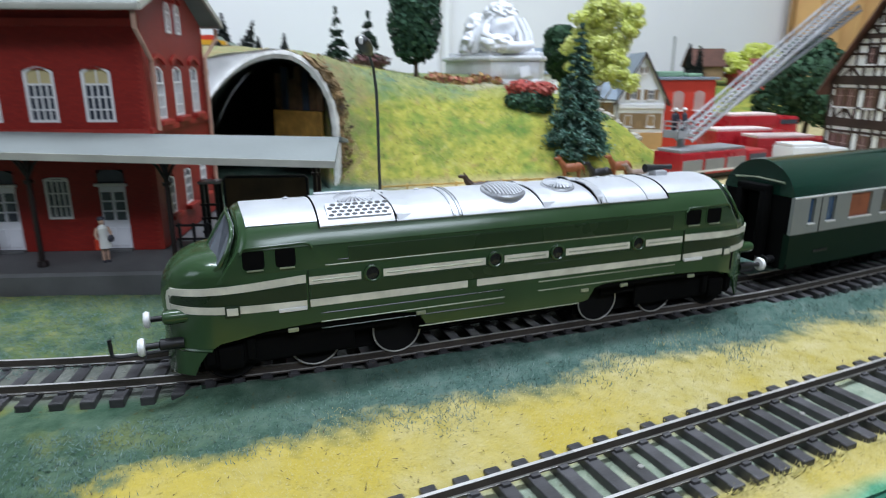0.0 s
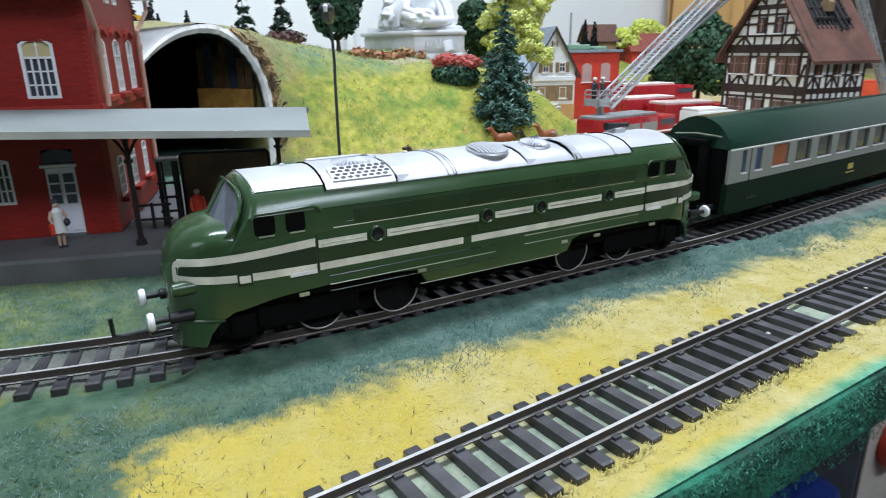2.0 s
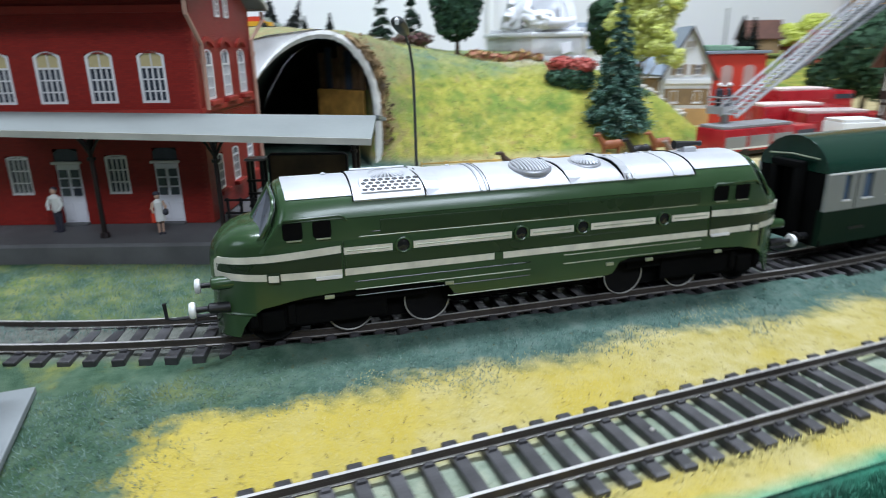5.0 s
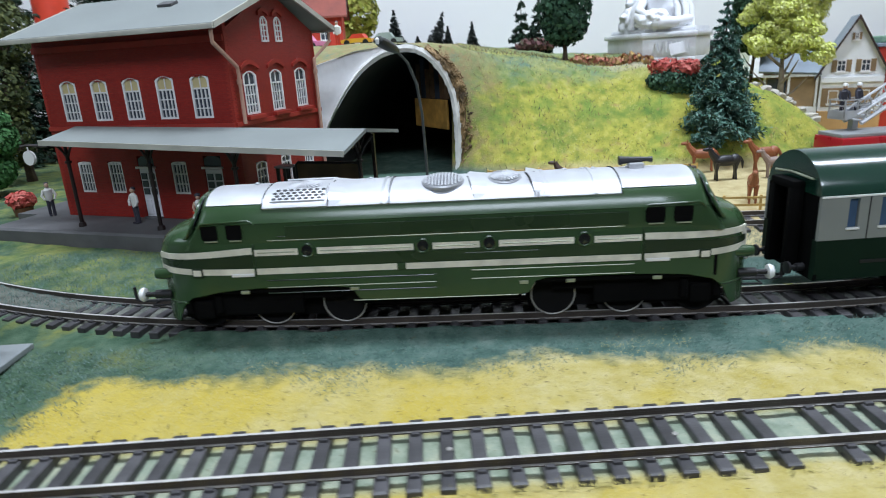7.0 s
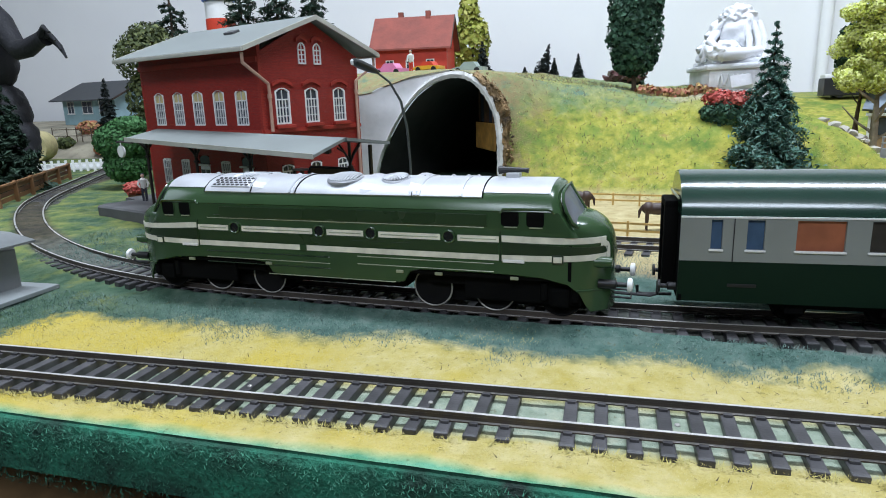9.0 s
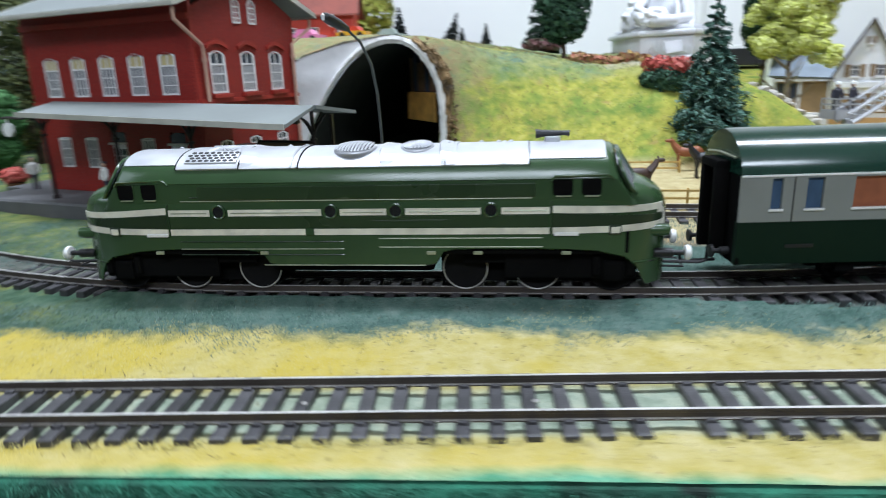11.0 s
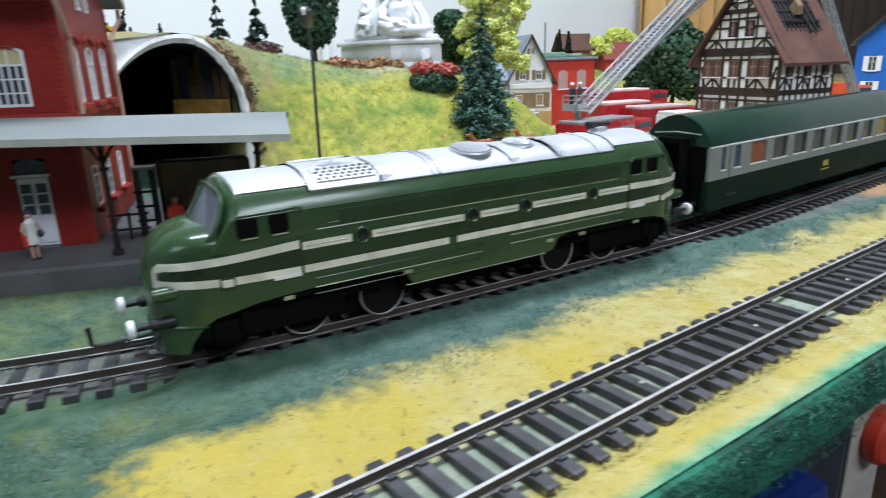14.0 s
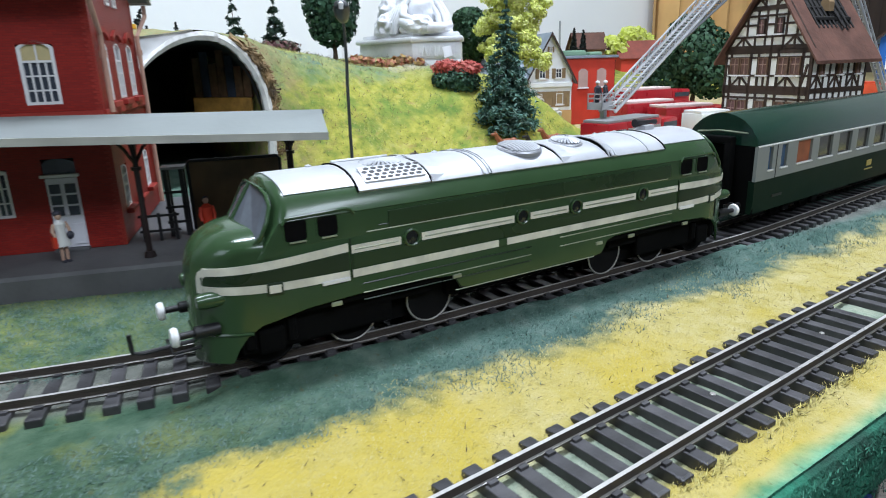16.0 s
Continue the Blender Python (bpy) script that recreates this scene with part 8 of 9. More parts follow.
CLOTH_B = paint("doll_dark", (0.035, 0.035, 0.05), 0.6, grain=900, vary=0.2)
CLOTH_R = paint("doll_red", (0.62, 0.05, 0.02), 0.5, grain=900, vary=0.12)

lamp = thing("street_lamp", "tall grey curved model street lamp behind the platform", "street lamp")
bm = bmesh.new()
pts = [(0.0755, 0.2845, 0.0110), (0.0755, 0.2843, 0.030), (0.0752, 0.2838, 0.055), (0.0748, 0.2825, 0.072), (0.0735, 0.2785, 0.0860), (0.0705, 0.2715, 0.0960), (0.0665, 0.2630, 0.1015)]
pipe(bm, pts, [0.0008, 0.0008, 0.0007, 0.0007, 0.0007, 0.0006, 0.0006], 10)
rod(bm, pts[0], (0.0755, 0.2844, 0.016), 0.0019, 0.0014, seg=10)
part("post", bm, LAMPM, lamp, smooth=True)
bm = bmesh.new()
a, b = Vector((0.0672, 0.2645, 0.1010)), Vector((0.0604, 0.2500, 0.1062))
d = (b - a).normalized()
q = Matrix.Translation((a + b) / 2) @ d.to_track_quat("Z", "Y").to_matrix().to_4x4()
lathe(bm, [(0.0005, -0.0090), (0.0016, -0.0072), (0.0025, -0.0020), (0.0027, 0.0040), (0.0022, 0.0075), (0.0, 0.0088)], 14, q @ Matrix.Diagonal((1.15, 0.8, 1, 1)))
part("lamp_head", bm, paint("lamp_dark", (0.022, 0.025, 0.024), 0.4), lamp, "dark lamp head", smooth=True)
bm = bmesh.new()
lathe(bm, [(0.0007, -0.0015), (0.0010, 0.0005), (0.0, 0.0014)], 12, Matrix.Translation(b + Vector((0, 0.0, -0.0004))))
part("lens", bm, WHITE_P, lamp, "white lamp glass", smooth=True)

SM = Matrix.Translation((-0.0196, 0.2879, 0.0204)) @ Matrix.Rotation(radians(-16.5), 4, "Z")
board = thing("notice_board", "large dark brown board with rounded black frame on the platform", "board", SM @ Matrix.Translation((0.0425, 0.012, 0.0)))
bm = bmesh.new()
box(bm, (0, 0, 0.0150), (0.0360, 0.0012, 0.0275), bevel=0.0006)
part("panel", bm, BOARD, board, "stained brown panel")
bm = bmesh.new()
o = [(-0.0180, 0.0012), (-0.0180, 0.0282), (-0.0170, 0.0292), (0.0170, 0.0292), (0.0180, 0.0282), (0.0180, 0.0012)]
pipe(bm, [(x, -0.0003, z) for x, z in o], 0.0007, 8)
for x in (-0.012, 0.012):
    rod(bm, (x, 0.001, 0.0), (x, 0.001, 0.004), 0.0008, seg=6)
part("frame", bm, BLACK, board, smooth=True)

stall = thing("platform_kiosk", "small dark stand with pale grey top on the platform", "stand", SM @ Matrix.Translation((0.0192, 0.010, 0)))
bm = bmesh.new()
box(bm, (0, 0, 0.0275), (0.0090, 0.0080, 0.0010), bevel=0.0002)
part("top_board", bm, GREYP, stall, "pale grey top")
for x in (-0.0030, 0.0030):
    for y in (-0.003, 0.003):
        bm = bmesh.new()
        box(bm, (x, y, 0.0135), (0.0016, 0.0012, 0.027))
        part("leg", bm, BLACK, stall)
for z in (0.006, 0.012, 0.018):
    bm = bmesh.new()
    box(bm, (0, -0.0035, z), (0.0085, 0.0008, 0.0010))
    part("slat", bm, BLACK, stall)
fence = thing("platform_railing", "low black railing between the platform posts", "railing", SM @ Matrix.Translation((0.0125, 0.002, 0)))
for x in (-0.006, 0.0, 0.006):
    bm = bmesh.new()
    box(bm, (x, 0, 0.0055), (0.0011, 0.0011, 0.0110))
    part("post", bm, BLACK, fence)
for z in (0.0040, 0.0100):
    bm = bmesh.new()
    box(bm, (0, 0, z), (0.0150, 0.0008, 0.0009))
    part("rail", bm, BLACK, fence)


def doll(label, at, turn, upper, lower, h=0.0200, arm=0.0, sit=False):
    """A tiny figure as one plain shape with painted clothes."""
    bm = bmesh.new()
    k = h / 0.020
    for s in (-1, 1):
        pipe(bm, [(s * 0.0011, 0.0002, 0.0004), (s * 0.0011, 0, 0.0045), (s * 0.0010, 0, 0.0095)], [0.0009, 0.0009, 0.0012], 7, mi=1)
        box(bm, (s * 0.0011, -0.0007, 0.0004), (0.0013, 0.0028, 0.0008), mi=1)
        pipe(bm, [(s * 0.0022, 0, 0.0158), (s * (0.0030 + arm), -0.0006, 0.0125), (s * 0.0026, -0.0016, 0.0100)], [0.0009, 0.0008, 0.0006], 7)
    lathe(bm, [(0.0012, 0.0088), (0.0019, 0.0100), (0.0018, 0.0120), (0.0023, 0.0155), (0.0012, 0.0168), (0.0006, 0.0172)], 10, Matrix.Diagonal((1.15, 0.8, 1, 1)))
    blob(bm, (0, 0, 0.0186), (0.0013, 0.0014, 0.0016), 2, mi=2)
    blob(bm, (0, 0.0004, 0.0193), (0.0014, 0.0014, 0.0012), 2, mi=3)
    for v in bm.verts:
        v.co *= k
    return solid("figurine", bm, [upper, lower, SKIN, CLOTH_B], label, "figurine", pose(*at, 0, 0, turn), smooth=True)


def dress_doll(label, at, turn, h):
    """A tiny figure in a dress with a bag at its side, as one plain shape."""
    bm = bmesh.new()
    for s in (-1, 1):
        pipe(bm, [(s * 0.0009, 0.0002, 0.0004), (s * 0.0009, 0, 0.0040), (s * 0.0009, 0, 0.0080)], [0.0006, 0.0007, 0.0008], 7, mi=1)
        box(bm, (s * 0.0009, -0.0005, 0.0004), (0.0012, 0.0024, 0.0008), mi=3)
        pipe(bm, [(s * 0.0020, 0, 0.0158), (s * 0.0031, -0.0004, 0.0130), (s * 0.0027, -0.0014, 0.0108)], [0.0008, 0.0007, 0.0005], 7, mi=1)
    lathe(bm, [(0.0, 0.0066), (0.0029, 0.0066), (0.0024, 0.0095), (0.0016, 0.0122), (0.0021, 0.0155), (0.0011, 0.0168), (0.0006, 0.0172)], 12, Matrix.Diagonal((1.1, 0.85, 1, 1)))
    blob(bm, (0, 0, 0.0186), (0.0012, 0.0013, 0.0015), 2, mi=2)
    blob(bm, (0, 0.0004, 0.0197), (0.0017, 0.0017, 0.0012), 2, mi=3)
    blob(bm, (0.0026, -0.0020, 0.0108), (0.0014, 0.0012, 0.0017), 2, mi=3)
    box(bm, (-0.0031, -0.0008, 0.0086), (0.0014, 0.0024, 0.0044), mi=4)
    for v in bm.verts:
        v.co *= h / 0.020
    return solid("figurine", bm, [CLOTH_W, SKIN, SKIN, CLOTH_B, CLOTH_R], label, "figurine", pose(*at, 0, 0, turn), smooth=True)


dress_doll("tiny painted figurine in white dress with dark handbag and red bag", (-0.0405, 0.2763, 0.0205), 20, 0.0178)
doll("tiny painted figurine in white shirt and dark trousers", (-0.0840, 0.2950, 0.0205), -30, CLOTH_W, CLOTH_B, 0.0195, 0.0008)
doll("tiny painted figurine in cream shirt near the platform end", (-0.1510, 0.3240, 0.0205), 40, CLOTH_W, CLOTH_B, 0.0195, 0.0006)
doll("tiny painted figurine in red behind the locomotive nose", (0.0105, 0.2830, 0.0175), 0, CLOTH_R, CLOTH_R, 0.0185)


def animal(label, at, turn, mat, h=0.020, down=False):
    """A horse or cow of about 2 cm as one plain shape."""
    bm = bmesh.new()
    k = h / 0.020
    blob(bm, (0, 0, 0.0125), (0.0085, 0.0030, 0.0036), 3)
    blob(bm, (-0.0055, 0, 0.0128), (0.0040, 0.0031, 0.0038), 2)
    for x in (-0.0062, 0.0058):
        for s in (-1, 1):
            pipe(bm, [(x, s * 0.0017, 0.0115), (x + 0.0006 * s, s * 0.0017, 0.0060), (x - 0.0002, s * 0.0017, 0.0002)], [0.0015, 0.0008, 0.0007], 6)
    if down:
        pipe(bm, [(0.0070, 0, 0.0140), (0.0105, 0, 0.0125), (0.0125, 0, 0.0070)], [0.0024, 0.0019, 0.0013], 8)
        blob(bm, (0.0130, 0, 0.0055), (0.0014, 0.0012, 0.0024), 2)
    else:
        pipe(bm, [(0.0065, 0, 0.0140), (0.0095, 0, 0.0175), (0.0108, 0, 0.0205)], [0.0027, 0.0019, 0.0015], 8)
        blob(bm, (0.0126, 0, 0.0200), (0.0028, 0.0012, 0.0013), 2)
        for s in (-1, 1):
            rod(bm, (0.0110, s * 0.0007, 0.0212), (0.0110, s * 0.0009, 0.0226), 0.0005, 0.0001, seg=5)
    pipe(bm, [(-0.0085, 0, 0.0145), (-0.0105, 0, 0.0110), (-0.0108, 0, 0.0070)], [0.0008, 0.0010, 0.0004], 6)
    for v in bm.verts:
        v.co *= k
    return solid("toy_animal", bm, mat, label, "toy animal", pose(*at, 0, 0, turn), smooth=True, group="paddock animals")


BROWN_H = paint("horse_dark_brown", (0.055, 0.032, 0.024), 0.45, grain=700, vary=0.3)
CHEST_H = paint("horse_chestnut", (0.26, 0.085, 0.035), 0.45, grain=700, vary=0.25)
BLACK_H = paint("horse_black", (0.012, 0.012, 0.014), 0.4, grain=700, vary=0.3)
animal("dark brown model horse with pale mane by the fence", (0.158, 0.355, 0.0130), 175, BROWN_H, 0.019)
animal("dark brown grazing model horse in the paddock", (0.206, 0.318, 0.0130), 8, BROWN_H, 0.019)
animal("chestnut model horse lying low beside the fence", (0.252, 0.402, 0.0135), 175, CHEST_H, 0.019)
animal("black model horse in the paddock", (0.256, 0.372, 0.0130), 185, BLACK_H, 0.020)
animal("chestnut model horse with raised head", (0.290, 0.396, 0.0130), 185, CHEST_H, 0.020)
animal("dark brown grazing model horse near the coach", (0.276, 0.328, 0.0130), 190, BROWN_H, 0.019, True)
animal("reddish model cow facing the track", (0.248, 0.312, 0.0130), 250, CHEST_H, 0.018)
animal("greyish brown model cow between the horses", (0.287, 0.372, 0.0130), 178, paint("taupe_hide", (0.26, 0.19, 0.16), 0.6, grain=900, vary=0.2), 0.017)


def rail_fence(label, a, b, n, h, mat, z, rails=2, post=0.0011):
    """Posts and bars from a to b on the ground."""
    a, b = Vector((*a, z)), Vector((*b, z))
    d = b - a
    ang = math.atan2(d.y, d.x)
    top = thing("paddock_fence", label, "fence", Matrix.Translation(a) @ Matrix.Rotation(ang, 4, "Z"), group="paddock fences")
    L = d.length
    for i in range(n + 1):
        bm = bmesh.new()
        box(bm, (L * i / n, 0, h * 0.5), (post, post, h * 1.05), bevel=0.0001)
        part("post", bm, mat, top)
    for k in range(rails):
        bm = bmesh.new()
        box(bm, (L / 2, -post * 0.6, h * (0.42 + 0.46 * k / max(1, rails - 1))), (L, 0.0006, 0.0011))
        part("bar", bm, mat, top)
    return top


rail_fence("yellow wooden paddock fence at the foot of the hill", (0.108, 0.402), (0.245, 0.392), 8, 0.0085, WOODY, 0.0128)
rail_fence("yellow wooden paddock fence beside the rear track", (0.120, 0.305), (0.262, 0.291), 8, 0.0085, WOODY, 0.0128)
rail_fence("yellow wooden paddock fence at the fire engine yard", (0.262, 0.2905), (0.330, 0.385), 6, 0.0085, WOODY, 0.0128)
plk = thing("plank_fence", "brown wooden plank fence along the far curve", "fence", Matrix.Translation((-0.283, 0.311, 0.0128)) @ Matrix.Rotation(math.atan2(0.167, -0.116), 4, "Z"))
for i in range(6):
    bm = bmesh.new()
    box(bm, (0.0406 * i, 0, 0.0085), (0.0030, 0.0030, 0.0190), bevel=0.0003)
    part("post", bm, WOODB, plk)
for k, z in enumerate((0.0040, 0.0085, 0.0130)):
    for i in range(5):
        bm = bmesh.new()
        box(bm, (0.0406 * (i + 0.5), 0.0022 - 0.0002 * k, z), (0.0400, 0.0012, 0.0038), bevel=0.0003)
        part("plank", bm, WOODB if k != 1 else WOODD, plk)
for z in (0.0165,):
    bm = bmesh.new()
    box(bm, (0.1015, 0, z), (0.206, 0.0026, 0.0016), bevel=0.0003)
    part("top_bar", bm, WOODB, plk)

# low flat wagon standing on the rear line in front of the tunnel
wag = thing("flat_wagon", "dark flat wagon with grey load on the rear track", "railway wagon", pose(0.074, 0.2825, 0.0158, 0, 0, -2.8))
bm = bmesh.new()
box(bm, (-0.005, 0, 0.0105), (0.052, 0.028, 0.0030), bevel=0.0005)
part("deck", bm, BLACK, wag)
bm = bmesh.new()
box(bm, (-0.010, 0, 0.0135), (0.028, 0.018, 0.0030), bevel=0.0008)
part("load", bm, GREYP, wag)
bm = bmesh.new()
rod(bm, (0.010, 0, 0.012), (0.010, 0, 0.0205), 0.0016, seg=8)
pipe(bm, [(-0.004, 0, 0.0190), (0.010, 0, 0.0205), (0.019, 0, 0.0195)], 0.0010, 6)
part("derrick", bm, BLACK, wag)
for x in (-0.022, 0.012):
    bm = bmesh.new()
    rod(bm, (x, -0.0085, 0.0055), (x, 0.0085, 0.0055), 0.001, seg=8)
    for s in (-1, 1):
        lathe(bm, [(0.0055, -0.0010), (0.0055, 0.0010), (0.0, 0.0012)], 18, Matrix.Translation((x, s * 0.0078, 0.0055)) @ Matrix.Rotation(math.pi / 2, 4, "X"))
    part("wheels", bm, WHEELM, wag)

# ---------------------------------------------------------------- fire engines
def ladder(name, label, p, q, w, rungs, mat, parent=None):
    p, q = Vector(p), Vector(q)
    d = (q - p)
    side = d.cross(Vector((0, 0, 1))).normalized() * w / 2
    up = side.cross(d).normalized() * (w * 0.42)
    if up.z < 0:
        up = -up
    top = thing(name, label, "ladder") if parent is None else parent
    for s in (-1, 1):
        bm = bmesh.new()
        rod(bm, p + side * s, q + side * s, 0.0014, seg=6)
        part("stringer", bm, mat, top)
        bm = bmesh.new()
        rod(bm, p + side * s + up, q + side * s + up, 0.0008, seg=6)
        part("handrail", bm, mat, top)
        bm = bmesh.new()
        for i in range(rungs):
            a, b = p + d * (i / rungs), p + d * ((i + 1) / rungs)
            rod(bm, a + side * s, b + side * s + up, 0.0005, seg=5)
            rod(bm, b + side * s, b + side * s + up, 0.0005, seg=5)
        part("lattice", bm, mat, top)
    for i in range(rungs * 2):
        c = p + d * ((i + 0.5) / (rungs * 2))
        bm = bmesh.new()
        rod(bm, c - side, c + side, 0.0006, seg=5)
        part("rung", bm, mat, top)
    return top


def wheels_for(top, xs, w, r):
    for x in xs:
        for s in (-1, 1):
            bm = bmesh.new()
            lathe(bm, [(r * 0.9, -0.0016), (r, -0.0010), (r, 0.0010), (r * 0.9, 0.0016), (r * 0.5, 0.0012), (0, 0.0014)], 18, Matrix.Translation((x, s * w / 2, r)) @ Matrix.Rotation(math.pi / 2, 4, "X"))
            part("wheel", bm, BLACK, top, smooth=True)


def fire_engine(label, m, L, W, H, roofm, cab=0.32, body=FIRE_RED):
    top = thing("fire_engine", label, "fire engine", m, group="fire engines")
    bm = bmesh.new()
    box(bm, (0, 0, 0.0050), (L * 0.98, W * 0.8, 0.004))
    part("chassis", bm, BLACK, top)
    bm = bmesh.new()
    box(bm, (L * (cab / 2), 0, 0.006 + (H - 0.006) / 2), (L * (1 - cab), W, H - 0.006), bevel=0.0010)
    part("body", bm, body, top, smooth=True)
    bm = bmesh.new()
    box(bm, (-L / 2 + L * cab / 2, 0, 0.006 + (H - 0.007) / 2), (L * cab - 0.001, W, H - 0.007), bevel=0.0020)
    c = part("cab", bm, body, top, smooth=True)
    bm = bmesh.new()
    box(bm, (-L / 2 + L * cab * 0.48, 0, H - 0.0065), (L * cab * 0.78, W + 0.0006, 0.0045))
    box(bm, (-L / 2 + 0.0004, 0, H - 0.0065), (0.0020, W * 0.86, 0.0045))
    part("cab_glazing", bm, ST_PANE, c)
    bm = bmesh.new()
    box(bm, (L * cab / 2, 0, H + 0.0012), (L * (0.98 - cab), W * 0.86, 0.0024), bevel=0.0006)
    part("roof_rack", bm, roofm, top)
    for s in (-1, 1):
        for k in range(3):
            bm = bmesh.new()
            x = -L / 2 + L * cab + L * (1 - cab) * (k + 0.5) / 3
            box(bm, (x, s * (W / 2), H * 0.56), (L * (1 - cab) / 3 * 0.86, 0.0008, H * 0.42), bevel=0.0002)
            part("shutter", bm, GREYP if roofm is GREYP else body, top)
        bm = bmesh.new()
        box(bm, (0, s * (W / 2 + 0.0002), 0.0085), (L * 0.96, 0.0005, 0.0014))
        part("white_line", bm, WHITE_P, top)
    wheels_for(top, (-L * 0.30, L * 0.27), W * 0.9, 0.0048)
    return top


ORANGE_RED = paint("orange_red_paint", (0.62, 0.085, 0.035), 0.4, grain=900, vary=0.12)
PALE_ROOF = paint("pinkish_roof", (0.72, 0.58, 0.54), 0.45, grain=900, vary=0.15)
e1 = fire_engine("red model ladder fire engine with grey rescue basket", pose(0.372, 0.392, 0.0128, 0, 0, 188), 0.098, 0.027, 0.0225, GREYP, 0.26)
fire_engine("red model fire engine with pale roof", pose(0.468, 0.452, 0.0128, 0, 0, 172), 0.085, 0.028, 0.029, PALE_ROOF)
fire_engine("red model fire engine with red roof rack", pose(0.478, 0.415, 0.0128, 0, 0, 168), 0.080, 0.028, 0.026, PALE_ROOF)
fire_engine("dark red model fire engine at the back of the yard", pose(0.545, 0.520, 0.0128, 0, 0, 175), 0.085, 0.030, 0.036, PALE_ROOF)
fire_engine("white and grey model service truck beside the coach", pose(0.452, 0.372, 0.0128, 0, 0, 170), 0.050, 0.024, 0.024, WHITE_P, 0.36, WHITE_P)
fire_engine("small orange-red model van behind the half-timbered house", pose(0.812, 0.428, 0.0128, 0, 0, 160), 0.066, 0.030, 0.032, ORANGE_RED, 0.32, ORANGE_RED)
basket = thing("rescue_basket", "grey rescue basket on the ladder's end", "basket", pose(0.3400, 0.3950, 0.0450, 0, 0, 15))
bm = bmesh.new()
box(bm, (0, 0, 0.0006), (0.020, 0.013, 0.0012))
part("floor_plate", bm, LADDER_M, basket)
for x, y, sx, sy in ((0, -0.0062, 0.020, 0.0010), (0, 0.0062, 0.020, 0.0010), (-0.0095, 0, 0.0010, 0.0134), (0.0095, 0, 0.0010, 0.0134)):
    bm = bmesh.new()
    box(bm, (x, y, 0.0030), (sx, sy, 0.0050), bevel=0.0002)
    part("side_panel", bm, LADDER_M, basket)
    for z in (0.0085, 0.0120):
        bm = bmesh.new()
        box(bm, (x, y, z), (sx * 0.98, sy * 0.98, 0.0008))
        part("rail", bm, LADDER_M, basket)
for x in (-0.0095, 0.0, 0.0095):
    for y in (-0.0062, 0.0062):
        bm = bmesh.new()
        box(bm, (x, y, 0.0062), (0.0008, 0.0008, 0.0118))
        part("post", bm, LADDER_M, basket)
bm = bmesh.new()
box(bm, (0.004, 0.0, -0.0045), (0.004, 0.004, 0.0090))
part("bracket", bm, LADDER_M, basket)
doll("tiny firefighter figurine with white helmet in the basket", (0.3360, 0.3955, 0.0460), 0, CLOTH_B, CLOTH_B, 0.0205)
doll("tiny firefighter figurine with white helmet in the basket", (0.3450, 0.3960, 0.0460), 30, CLOTH_B, CLOTH_B, 0.0205)
for x, y in ((0.3360, 0.3955), (0.3450, 0.3960)):
    bm = bmesh.new()
    lathe(bm, [(0.0018, 0), (0.0016, 0.0012), (0.0, 0.0020)], 12, Matrix.Translation((x, y, 0.0653)))
    solid("helmet", bm, WHITE_P, "white helmet on the firefighter figurine", "helmet", smooth=True)
ladder("turntable_ladder", "long light grey lattice fire ladder raised over the yard", (0.3370, 0.3850, 0.0437), (0.5360, 0.4233, 0.1570), 0.0140, 22, LADDER_M)
ladder("second_ladder", "darker grey fire ladder leaning towards the burning house", (0.455, 0.465, 0.0640), (0.590, 0.462, 0.1480), 0.0130, 16, DIM_LADDER)
ladder("roof_ladder", "black ladder lying on the burnt roof", (0.513, 0.3053, 0.0992), (0.517, 0.3429, 0.1465), 0.0065, 8, CHAR)
ladder("rear_ladder", "translucent pale ladder behind the half-timbered house", (0.622, 0.313, 0.0300), (0.574, 0.341, 0.1500), 0.0080, 12, GREYP)

# stones and log on the right shoulder of the hill
rng = random.Random(9)
for k in range(9):
    t = k / 8
    x, y = 0.312 + 0.042 * t + rng.uniform(-0.002, 0.002), 0.474 - 0.012 * t + rng.uniform(-0.003, 0.003)
    bm = bmesh.new()
    s = rng.uniform(0.0030, 0.0050)
    blob(bm, (0, 0, s * 0.3), (s * 1.3, s, s * 0.7), 2, rough=0.5, freq=80)
    solid("stone", bm, paint("pale_stone", (0.45, 0.42, 0.36), 0.85, grain=300, vary=0.25, bump=0.5) if k == 0 else bpy.data.materials["pale_stone"], "pale rough stone on the shoulder of the hill", "stone", pose(x, y, hill_z(x, y), 0, 0, k * 50), group="stones", smooth=True)

# cars on the hill road
def toy_car(label, m, L, mat, roofm, tall=0.5):
    top = thing("toy_car", label, "toy car", m, group="hill road cars")
    w, h = L * 0.42, L * 0.34
    bm = bmesh.new()
    pr = [(-L / 2, h * 0.25), (-L / 2, h * 0.55), (-L * 0.30, h * 0.62), (L * 0.30, h * 0.62), (L / 2, h * 0.5), (L / 2, h * 0.25)]
    slab(bm, pr, w, Matrix.Translation((0, -w / 2, 0)))
    part("body", bm, mat, top)
    bm = bmesh.new()
    pr = [(-L * 0.28, h * 0.60), (-L * 0.18, h), (L * 0.12, h), (L * 0.26, h * 0.60)]
    slab(bm, pr, w * 0.86, Matrix.Translation((0, -w * 0.43, 0)))
    part("cabin", bm, roofm, top)
    for x in (-L * 0.3, L * 0.3):
        for s in (-1, 1):
            bm = bmesh.new()
            lathe(bm, [(h * 0.26, -0.0008), (h * 0.26, 0.0008), (0, 0.001)], 14, Matrix.Translation((x, s * w / 2, h * 0.26)) @ Matrix.Rotation(math.pi / 2, 4, "X"))
            part("wheel", bm, BLACK, top)
    return top


